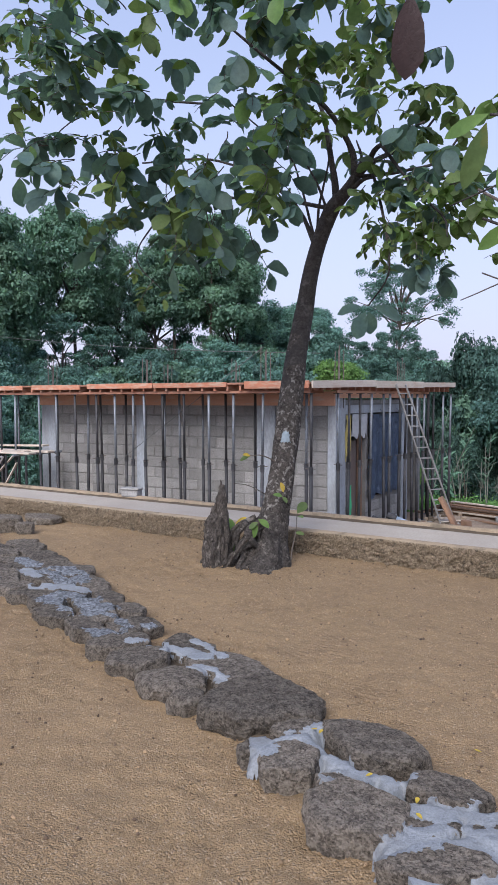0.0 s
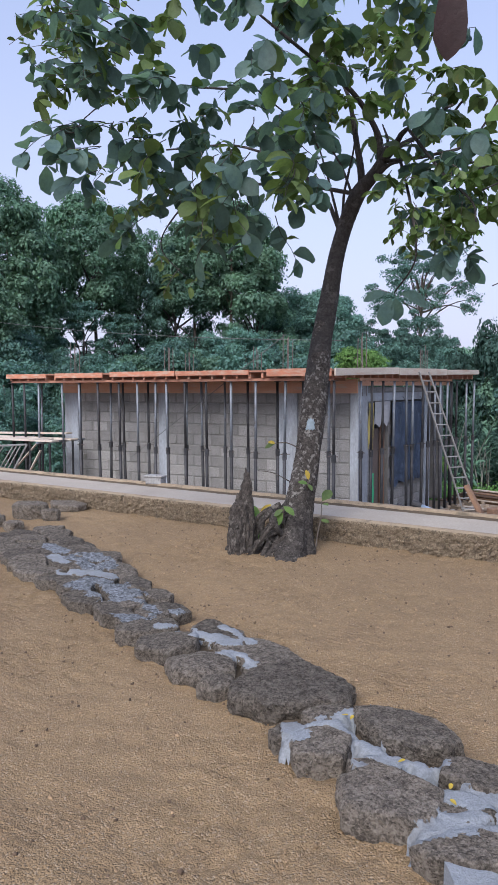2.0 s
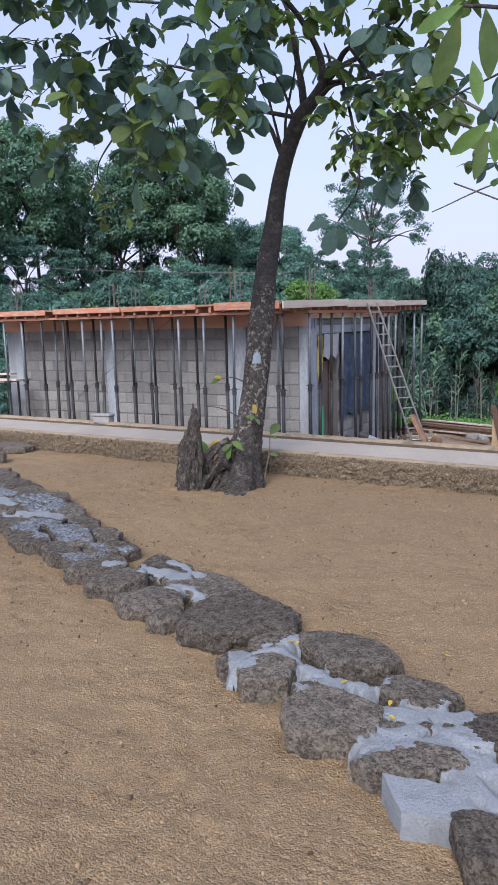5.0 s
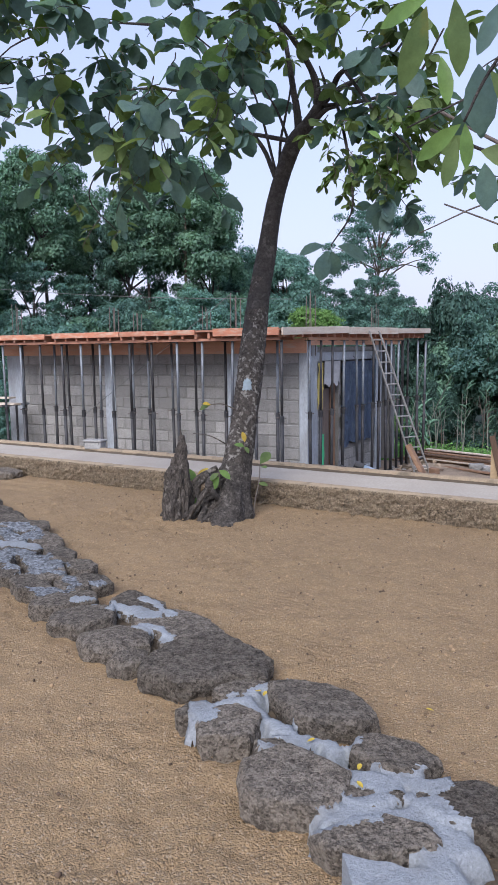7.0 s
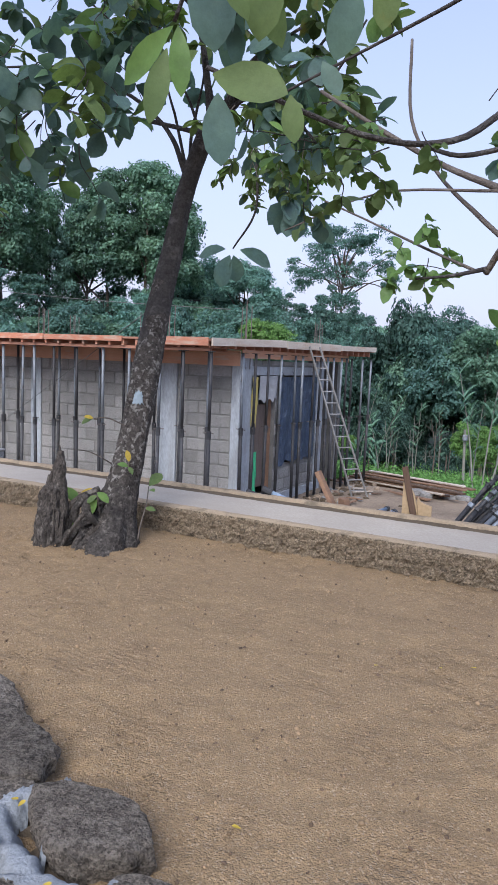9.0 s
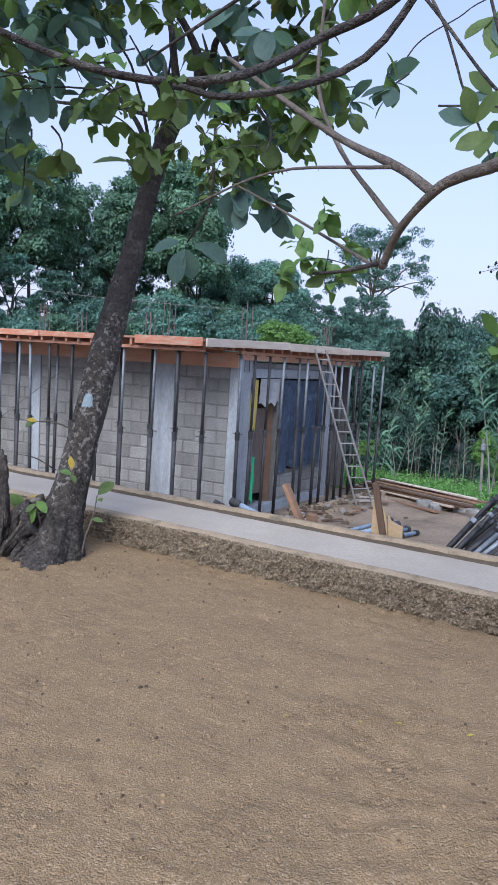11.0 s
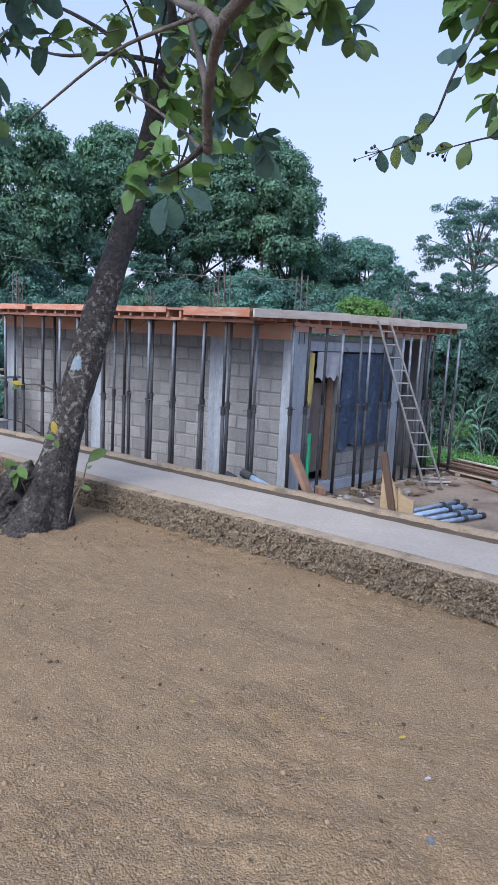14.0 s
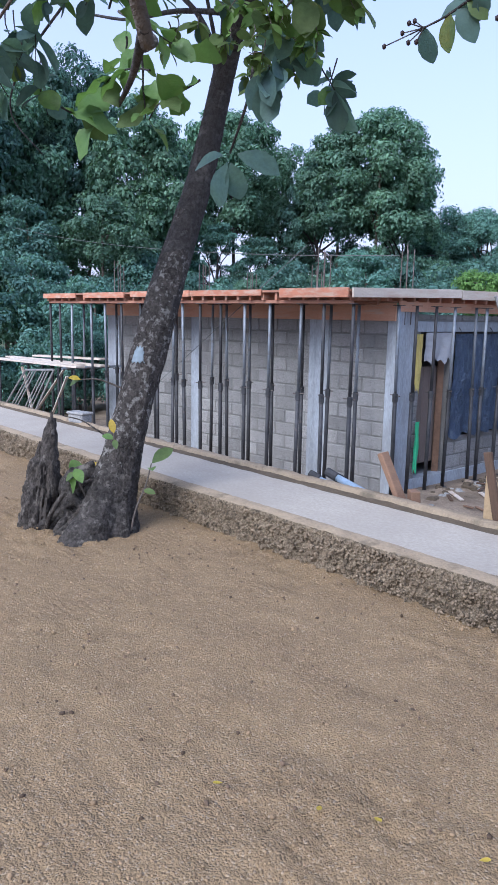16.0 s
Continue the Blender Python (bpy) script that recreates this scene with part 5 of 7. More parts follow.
def leafy(parent, rnd, clusters, shape, mats, size, singles, label, droop=0.5, twig_mat=BARK_TOP, per=7, twigs=0.5, tr=0.006):
    """Clusters (centre, radius, count) of leaves on twigs. The first ones are objects of their own, the rest one mesh per leaf colour."""
    singles_mesh = {}
    joined = {i: ([], [], [], []) for i in range(len(mats))}
    tv, tf, off = [], [], 0
    done = 0
    for (c, rad, count, root, kind) in clusters:
        c, root = Vector(c), Vector(root)
        n_tw = max(1, count // per)
        for k in range(n_tw):
            tgt = c + Vector((rnd.gauss(0, 0.5), rnd.gauss(0, 0.5), rnd.gauss(0, 0.45))) * rad
            start = tgt + (root - tgt) * twigs + Vector((rnd.gauss(0, 0.05), rnd.gauss(0, 0.05), rnd.gauss(0, 0.05)))
            pts = twig(rnd, start, tgt - start, (tgt - start).length)
            v, f = tube_data(pts, tr, tr / 2, 4, 0, 2)
            tv += v
            tf += [tuple(i + off for i in q) for q in f]
            off += len(v)
            for j in range(per):
                g = rnd.uniform(0.25, 1.0) * (len(pts) - 1)
                i0 = min(int(g), len(pts) - 2)
                p = pts[i0].lerp(pts[i0 + 1], g - i0)
                d = Vector((rnd.gauss(0, 1), rnd.gauss(0, 1), rnd.gauss(-droop, 0.6))).normalized()
                up = Vector((rnd.gauss(0, 0.5), rnd.gauss(0, 0.5), 1))
                s = size * rnd.uniform(0.4, 1.12)
                mi = kind if rnd.random() < 0.82 else rnd.randrange(len(mats))
                if done < singles:
                    me = singles_mesh.get((mi, rnd.randrange(3)))
                    if me is None:
                        key = (mi, rnd.randrange(3))
                        vv, ff = shape
                        wob = np.array([[0, 0, 0.03 * math.sin(9 * a[1] / size + key[1] * 2) * (abs(a[0]) / size)] for a in vv])
                        me = singles_mesh[key] = raw_mesh("leaf", (vv + wob), ff, mats[mi], smooth=True)
                    fr = rot_frames(np.array([d[:]]), np.array([up[:]]))[0]
                    ob = new("leaf", me)
                    ob.parent = parent
                    ob.matrix_basis = Matrix.Translation(p) @ Matrix(fr.tolist()).to_4x4() @ Matrix.Scale(s / size, 4)
                    done += 1
                else:
                    for lst, val in zip(joined[mi], (p[:], d[:], up[:], s / size)):
                        lst.append(val)
    if tv:
        tagged(part("brushwood", raw_mesh("brushwood", tv, tf, twig_mat), twig_mat, parent), kind="stuff")
    for mi, (p, d, u, s) in joined.items():
        if p:
            v, f = scatter(shape, p, d, u, s)
            tagged(part("foliage", raw_mesh("foliage", v, f, mats[mi], smooth=True), mats[mi], parent, label), kind="stuff")


BIG_LEAF = leaf_shape(0.25, 0.155, 0.92, 0.18, 0.3)
CROWN_LEAF = leaf_shape(0.215, 0.135, 0.92, 0.2, 0.3)
MASS_LEAF = leaf_shape(0.195, 0.125, 0.94, 0.2, 0.3)
rl = random.Random(11)
CL = []
def reach(b):
    """Lower limit of the crown's mass, as an angle of rise, over the bearing."""
    return float(np.interp(b, (28, 31, 34, 38, 42, 46, 51), (17, 13.7, 10.5, 8.0, 8.0, 12.0, 17.0)))


MASS = []
for i in range(66):
    # the dark mass that hangs towards the yard
    b, s_ = rl.uniform(28, 51), rl.uniform(4.9, 6.5)
    e = reach(b) + 2 + (30 - reach(b)) * rl.random() ** 1.15
    MASS.append(((-s_ * math.sin(radians(b)), s_ * math.cos(radians(b)), 1.48 + s_ * math.tan(radians(e))), 0.27, 21, (-4.0, 5.6, 3.9), 0 if rl.random() < 0.85 else 1))
for i in range(9):
    CL.append(((rl.uniform(-4.0, -3.2), rl.uniform(5.6, 6.8), rl.uniform(3.7, 4.8)), 0.3, 14, (-3.5, 6.3, 3.9), 0 if i % 2 else 1))
for x, y, z in ((-2.42, 6.4, 2.65), (-2.6, 6.5, 3.0), (-2.3, 6.2, 3.3), (-2.1, 6.1, 2.95), (-2.35, 6.3, 3.6), (-2.2, 5.9, 2.6)):
    CL.append(((x, y, z), 0.22, 15, (-2.5, 6.35, 3.4), 0))
for i in range(11):
    CL.append(((rl.uniform(-4.6, -1.5), rl.uniform(5.2, 6.6), rl.uniform(4.3, 5.6)), 0.35, 21, (-3.2, 6.0, 4.2), i % 2))
for i in range(10):
    CL.append(((rl.uniform(-3.4, -2.1), rl.uniform(5.4, 6.8), rl.uniform(3.6, 4.9)), 0.35, 18, (-2.9, 6.2, 3.7), 1))
for x, y, z in ((-2.3, 5.9, 3.2), (-2.1, 5.8, 2.9), (-1.9, 5.6, 3.1), (-2.0, 5.6, 2.65), (-1.7, 5.6, 2.85), (-2.6, 6.0, 3.3), (-1.6, 5.4, 3.2)):
    CL.append(((x, y, z), 0.24, 16, (-2.3, 5.9, 3.0), 1 if rl.random() < 0.6 else 0))
for x, y, z in ((-2.4, 7.0, 4.2), (-1.9, 6.5, 4.0), (-1.8, 6.65, 3.5), (-2.1, 5.8, 3.75), (-1.95, 5.6, 3.4), (-2.2, 6.6, 3.6), (-2.5, 6.8, 4.0), (-1.7, 6.3, 3.7)):
    CL.append(((x, y, z), 0.2, 14, (x - 0.2, y, z - 0.05), 1 if rl.random() < 0.6 else 0))
CL.append(((-1.83, 6.67, 3.35), 0.14, 7, (-1.9, 6.65, 3.45), 0))
leafy(tree, rl, CL, CROWN_LEAF, [LEAF_DARK, LEAF_OLIVE, LEAF_FRESH], 0.215, 150, "crown of large olive green leaves", twigs=0.22, tr=0.0045)
leafy(tree, rl, MASS, MASS_LEAF, [LEAF_DARK, LEAF_OLIVE, LEAF_FRESH], 0.195, 150, "dense hanging mass of large dark green leaves", twigs=0.2, tr=0.0045)
SPRAY = []
for i in range(20):
    # fine olive growth over the fork
    b, e, s_ = rl.uniform(22.5, 32), rl.uniform(17.5, 25.5), rl.uniform(5.6, 6.6)
    SPRAY.append(((-s_ * math.sin(radians(b)), s_ * math.cos(radians(b)), 1.48 + s_ * math.tan(radians(e))), 0.22, 24, (-3.1, 6.2, 4.0), 1 if rl.random() < 0.7 else 2))
for i in range(16):
    b, e, s_ = rl.uniform(16.5, 25), rl.uniform(10.5, 15), rl.uniform(5.6, 6.4)
    SPRAY.append(((-s_ * math.sin(radians(b)), s_ * math.cos(radians(b)), 1.48 + s_ * math.tan(radians(e))), 0.18, 24, (-2.4, 6.0, 3.4), 1 if rl.random() < 0.7 else 2))
for i in range(34):
    # light twigs along the outer edge of the dark mass
    b, s_ = rl.uniform(36, 52), rl.uniform(5.0, 6.0)
    e = reach(b) + rl.uniform(-0.5, 12)
    SPRAY.append(((-s_ * math.sin(radians(b)), s_ * math.cos(radians(b)), 1.48 + s_ * math.tan(radians(e))), 0.22, 22, (-4.1, 5.6, 3.7), rl.choice((0, 1, 1))))
leafy(tree, rl, SPRAY, leaf_shape(0.1, 0.056, 0.8, 0.2, 0.3), [LEAF_DARK, LEAF_OLIVE, LEAF_FRESH], 0.1, 60, "fine twigs with small olive leaves", 0.4, BARK_GREY, 8, 0.12, 0.0035)
for d, q in (((-0.9, -0.35, -0.05), 0.85), ((0.85, 0.45, -0.25), 1.0), ((-0.35, -0.2, -0.95), 0.95), ((0.1, 0.3, -1.0), 0.8)):
    v, f = scatter(BIG_LEAF, [(-2.6 + 0.07 * d[0], 5.85, 2.27 + 0.05 * d[2])], [d], [(0.4, -0.7, 0.75)], [q])
    part("leaf", raw_mesh("leaf", v, f, LEAF_DARK, smooth=True), LEAF_DARK, tree)
# shoots at the foot
SHOOT = leaf_shape(0.85, 0.45, 0.8, 0.25, 0.3)


def shoot(stem, leaves):
    """A fresh shoot: a thin stem and leaves from base to tip."""
    part("shoot_stem", tube(stem, 0.007, 0.004, 6), BARK_GREY, tree)
    for base, tip, mt in leaves:
        b, d = Vector(base), Vector(tip) - Vector(base)
        v, f = scatter(SHOOT, [b[:]], [d[:]], [(0.55, -0.45, 0.7)], [d.length])
        part("leaf", raw_mesh("leaf", v, f, mt, smooth=True), mt, tree)


shoot([(-3.2, 5.56, 0.02), (-3.2, 5.6, 0.16), (-3.21, 5.68, 0.3), (-3.24, 5.745, 0.43)], [((-3.24, 5.745, 0.4), (-3.14, 5.68, 0.44), LEAF_FRESH), ((-3.24, 5.75, 0.43), (-3.2, 5.9, 0.56), LEAF_OLIVE), ((-3.21, 5.66, 0.27), (-3.12, 5.7, 0.27), LEAF_OLIVE)])
shoot([(-3.72, 5.42, 0.0), (-3.75, 5.5, 0.15), (-3.78, 5.55, 0.27)], [((-3.78, 5.54, 0.24), (-3.9, 5.5, 0.42), LEAF_FRESH), ((-3.78, 5.55, 0.27), (-3.68, 5.56, 0.4), LEAF_YELLOW), ((-3.77, 5.54, 0.22), (-3.7, 5.5, 0.33), LEAF_OLIVE), ((-3.75, 5.5, 0.15), (-3.8, 5.46, 0.03), LEAF_FRESH)])
shoot([(-3.4, 5.36, 0.22), (-3.36, 5.28, 0.36), (-3.34, 5.25, 0.44)], [((-3.34, 5.25, 0.44), (-3.2, 5.22, 0.4), LEAF_FRESH), ((-3.36, 5.27, 0.38), (-3.44, 5.22, 0.24), LEAF_FRESH), ((-3.35, 5.26, 0.41), (-3.43, 5.2, 0.36), LEAF_OLIVE)])
shoot([(-3.28, 5.55, 0.56), (-3.23, 5.47, 0.6), (-3.21, 5.45, 0.66)], [((-3.21, 5.45, 0.66), (-3.21, 5.43, 0.76), LEAF_YELLOW), ((-3.22, 5.46, 0.62), (-3.29, 5.4, 0.66), LEAF_FRESH), ((-3.22, 5.46, 0.62), (-3.15, 5.43, 0.58), LEAF_OLIVE)])
shoot([(-3.4, 5.66, 0.9), (-3.46, 5.5, 0.97), (-3.52, 5.4, 0.97)], [((-3.52, 5.4, 0.97), (-3.62, 5.34, 0.94), LEAF_OLIVE), ((-3.52, 5.4, 0.97), (-3.54, 5.32, 1.0), LEAF_YELLOW)])
part("bare_twig", tube([(-3.42, 5.5, 0.62), (-3.55, 5.42, 0.7), (-3.68, 5.36, 0.72)], 0.006, 0.003, 5), DEADWOOD, tree)

# ---- the broken stump beside it ----


def stump_radius(c, a):
    r = float(np.interp(c.z, (-0.08, 0.02, 0.2, 0.35, 0.42, 0.47), (0.14, 0.126, 0.112, 0.098, 0.085, 0.03)))
    p, q = Vector((math.cos(a), math.sin(a), 0)), Vector((0, 0, c.z))
    return r * (1 + 0.1 * math.sin(2 * a + 1) + 0.2 * noise.noise(p * 2 + q * 4) + 0.2 * noise.noise(p * 6 + q * 9) + 0.14 * noise.noise(p * 14 + q * 24) + 0.08 * noise.noise(p * 30 + q * 45))


stump = thing("broken_stump", "weathered grey-brown broken stump standing beside the tree", "stump")
part("stump_wood", tube([(-3.75, 5.2, -0.08), (-3.75, 5.21, 0.1), (-3.762, 5.235, 0.22), (-3.768, 5.25, 0.36), (-3.768, 5.262, 0.47)], 1.0, 1.0, 56, 0.0, 16, stump_radius), DEADWOOD, stump)
for pts, r0, r1 in (([(-3.755, 5.26, 0.25), (-3.745, 5.275, 0.42), (-3.757, 5.29, 0.55), (-3.762, 5.305, 0.64), (-3.775, 5.315, 0.7)], 0.066, 0.03), ([(-3.775, 5.315, 0.6), (-3.783, 5.32, 0.7), (-3.79, 5.325, 0.745)], 0.022, 0.005), ([(-3.76, 5.3, 0.6), (-3.75, 5.3, 0.68), (-3.748, 5.3, 0.71)], 0.02, 0.006),
                    ([(-3.82, 5.23, 0.3), (-3.83, 5.24, 0.42), (-3.822, 5.245, 0.52)], 0.034, 0.008), ([(-3.79, 5.2, 0.34), (-3.79, 5.22, 0.46), (-3.783, 5.235, 0.55)], 0.03, 0.008), ([(-3.68, 5.25, 0.2), (-3.69, 5.26, 0.36), (-3.705, 5.27, 0.47)], 0.036, 0.01)):
    part("splinter", tube(pts, r0, r1, 16, 0.45, 8), DEADWOOD, stump)

# ---- the overhanging tree whose trunk stands outside the view ----
over = thing("overhanging_tree", "grey-barked tree reaching its bent limb over the yard", "tree")
part("trunk", tube([(2.1, 3.75, -0.1), (2.05, 3.7, 0.5), (1.9, 3.62, 1.1), (1.8, 3.6, 2.0), (1.9, 3.7, 3.2)], 0.13, 0.07, 14, 0.12, 6), BARK_GREY, over, smooth=True)
Y, BEND, TIP = Vector((-0.16, 3.65, 1.96)), Vector((-0.28, 3.75, 1.89)), Vector((-0.36, 3.84, 1.80))
part("limb", tube([(1.9, 3.62, 1.1), (1.3, 3.5, 1.45), (0.8, 3.41, 1.65), (0.5, 3.42, 1.80), (0.27, 3.49, 1.935), (0.08, 3.56, 1.995), (-0.02, 3.6, 1.995), (-0.1, 3.63, 1.985), Y, BEND, TIP], 0.024, 0.0105, 14, 0.2, 9), BARK_GREY, over, "bent grey-brown limb", smooth=True)
OVER_BR = [([Y, (-0.3, 3.75, 2.06), (-0.55, 3.9, 2.2), (-0.85, 4.05, 2.4), (-1.2, 4.2, 2.65)], 0.014, 0.008, BARK_GREY),
           ([BEND, (-0.4, 3.85, 2.0), (-0.6, 4.0, 2.2), (-0.75, 4.1, 2.45), (-0.8, 4.2, 2.8)], 0.010, 0.006, BARK_GREY),
           ([(-0.34, 3.82, 1.815), (-0.5, 3.9, 1.80), (-0.68, 3.98, 1.80)], 0.009, 0.004, BARK_TOP),
           ([(-0.4, 3.86, 1.81), (-0.65, 4.05, 1.93), (-0.95, 4.2, 2.08), (-1.2, 4.3, 2.2)], 0.006, 0.004, BARK_GREY),
           ([(-0.3, 3.75, 2.06), (-0.8, 3.9, 2.12), (-1.2, 3.9, 2.0)], 0.006, 0.003, BARK_GREY),
           ([(0.3, 3.5, 1.95), (0.15, 3.6, 2.1), (0.0, 3.7, 2.25), (-0.1, 3.75, 2.5)], 0.007, 0.004, BARK_TOP),
           ([(1.9, 3.65, 2.6), (1.0, 3.3, 2.65), (0.3, 3.08, 2.45), (0.0, 3.0, 2.15), (-0.15, 2.96, 2.07), (-0.24, 2.8, 1.96), (-0.4, 2.65, 1.95), (-0.7, 2.5, 2.08)], 0.013, 0.005, BARK_TOP),
           ([(0.3, 3.08, 2.45), (0.08, 2.98, 2.2), (-0.05, 2.93, 2.01), (-0.19, 2.78, 1.92), (-0.28, 2.72, 1.93)], 0.0075, 0.005, BARK_TOP),
           ([(1.9, 3.65, 2.6), (1.0, 2.75, 2.5), (0.2, 2.25, 2.3), (-0.3, 2.06, 2.2), (-0.56, 2.06, 2.25)], 0.016, 0.004, BARK_TOP),
           ([(-0.3, 2.06, 2.2), (-0.42, 2.06, 2.06), (-0.48, 2.07, 1.96)], 0.005, 0.003, BARK_TOP),
           ([(1.0, 3.2, 2.7), (0.2, 3.4, 2.75), (-0.5, 3.6, 2.62), (-1.2, 3.7, 2.45)], 0.012, 0.004, BARK_TOP),
           ([(1.8, 3.6, 2.0), (1.4, 4.0, 2.3), (0.9, 4.4, 2.5), (0.4, 4.7, 2.5)], 0.02, 0.006, BARK_TOP)]
for pts, a, b, mt in OVER_BR:
    part("branch", tube(pts, a, b, 8, 0.1), mt, over, smooth=True)
ro = random.Random(21)
MID_LEAF = leaf_shape(0.09, 0.058, 0.7, 0.2, 0.3)
OC = [((-0.68, 3.98, 1.82), 0.1, 14, (-0.5, 3.9, 1.8), 2), ((-0.82, 4.05, 1.86), 0.1, 14, (-0.6, 3.95, 1.82), 2), ((-0.6, 3.9, 1.92), 0.1, 14, (-0.5, 3.9, 1.85), 2), ((-0.5, 3.95, 1.86), 0.06, 7, (-0.45, 3.88, 1.8), 2), ((-1.1, 4.15, 2.35), 0.2, 16, (-0.9, 4.0, 2.3), 1),
      ((0.0, 4.4, 2.5), 0.2, 50, (0.4, 4.6, 2.5), 2), ((0.15, 4.4, 2.3), 0.18, 56, (0.5, 4.5, 2.4), 2), ((0.2, 4.4, 2.05), 0.16, 50, (0.5, 4.5, 2.3), 2), ((0.12, 4.4, 2.15), 0.16, 44, (0.4, 4.5, 2.3), 0),
      ((0.3, 4.4, 1.85), 0.14, 40, (0.5, 4.5, 2.1), 2), ((-0.1, 4.45, 2.7), 0.2, 50, (0.3, 4.6, 2.6), 2), ((0.35, 4.5, 1.6), 0.12, 18, (0.5, 4.5, 1.9), 2), ((0.0, 4.35, 2.2), 0.12, 28, (0.3, 4.5, 2.3), 2), ((0.22, 4.3, 2.25), 0.16, 40, (0.5, 4.5, 2.4), 0), ((-0.12, 4.4, 2.35), 0.12, 24, (0.2, 4.5, 2.4), 2), ((0.3, 4.35, 2.5), 0.2, 40, (0.6, 4.5, 2.5), 2),
      ((0.2, 4.45, 2.07), 0.14, 42, (0.5, 4.5, 2.2), 2), ((0.25, 4.4, 1.8), 0.12, 35, (0.5, 4.5, 2.0), 2), ((0.22, 4.45, 1.63), 0.1, 28, (0.45, 4.5, 1.9), 2), ((0.29, 4.47, 1.4), 0.08, 14, (0.4, 4.5, 1.6), 2), ((0.0, 4.4, 2.25), 0.12, 28, (0.3, 4.5, 2.3), 2)]
leafy(over, ro, OC, MID_LEAF, [LEAF_DARK, LEAF_OLIVE, LEAF_FRESH], 0.09, 160, "light green leaves", 0.35, tr=0.0025)
LONG_LEAF = leaf_shape(1.0, 0.34, 0.8, 0.2, 0.12)
for b, t, mt in (((-0.57, 2.08, 2.26), (-0.71, 2.08, 2.22), LEAF_FRESH), ((-0.57, 2.06, 2.23), (-0.64, 2.08, 2.05), LEAF_OLIVE), ((-0.54, 2.08, 2.12), (-0.51, 2.06, 2.0), LEAF_FRESH), ((-0.49, 2.08, 1.96), (-0.61, 2.09, 1.89), LEAF_FRESH), ((-0.5, 2.08, 1.93), (-0.52, 2.06, 1.81), LEAF_OLIVE), ((-0.48, 2.08, 1.96), (-0.47, 2.08, 1.85), LEAF_FRESH), ((-0.51, 2.08, 2.24), (-0.49, 2.09, 2.06), LEAF_OLIVE), ((-0.42, 2.06, 2.06), (-0.36, 2.1, 1.95), LEAF_OLIVE), ((-0.3, 2.06, 2.2), (-0.28, 2.1, 2.05), LEAF_FRESH), ((-0.4, 2.06, 2.2), (-0.44, 2.02, 2.08), LEAF_DARK)):
    d = Vector(t) - Vector(b)
    v, f = scatter(LONG_LEAF, [b], [d[:]], [(0.55, -0.8, 0.2)], [d.length * 0.92])
    part("leaf", raw_mesh("leaf", v, f, mt, smooth=True), mt, over)
WIDE = (((-0.47, 2.15, 2.11), (-0.46, 2.15, 1.95)), ((-0.36, 2.15, 2.07), (-0.38, 2.15, 1.95)), ((-0.21, 2.15, 2.04), (-0.29, 2.15, 2.0)), ((-0.22, 2.15, 2.0), (-0.25, 2.15, 1.9)), ((-0.17, 2.15, 2.01), (-0.18, 2.15, 1.93)),
        ((-0.46, 2.15, 1.91), (-0.33, 2.15, 1.87)), ((-0.45, 2.15, 1.88), (-0.44, 2.15, 1.77)), ((-0.49, 2.15, 1.95), (-0.56, 2.15, 1.92)), ((-0.32, 2.15, 1.86), (-0.31, 2.15, 1.79)), ((-0.27, 2.15, 1.9), (-0.24, 2.15, 1.85)))
WIDE_LEAF = leaf_shape(1.0, 0.5, 0.85, 0.2, 0.1)
for k, (b, t) in enumerate(WIDE):
    d = Vector(t) - Vector(b)
    v, f = scatter(WIDE_LEAF, [b], [d[:]], [(0.4, -0.9, 0.15)], [d.length])
    part("leaf", raw_mesh("leaf", v, f, (LEAF_DARK, LEAF_OLIVE, LEAF_OLIVE)[k % 3], smooth=True), LEAF_OLIVE, over)
for pts, r in ((((-0.27, 3.8, 2.53), (-0.22, 3.8, 2.44), (-0.18, 3.8, 2.34), (-0.15, 3.8, 2.26), (-0.09, 3.8, 2.14), (-0.03, 3.72, 2.03)), 0.0045), (((-0.32, 3.85, 2.57), (-0.23, 3.85, 2.46), (-0.13, 3.85, 2.33), (-0.06, 3.85, 2.25), (0.02, 3.85, 2.16), (0.2, 3.8, 2.02)), 0.0055),
               (((-0.2, 3.75, 2.21), (-0.08, 3.75, 2.195), (-0.02, 3.75, 2.18), (0.05, 3.75, 2.13)), 0.003), (((-0.45, 4.1, 2.48), (-0.41, 4.1, 2.53), (-0.36, 4.1, 2.56), (-0.28, 4.1, 2.59), (-0.19, 4.1, 2.63), (0.1, 4.2, 2.75)), 0.0025)):
    part("twig", tube(pts, r, r * 0.7, 6, 0.1), BARK_TOP, over, smooth=True)
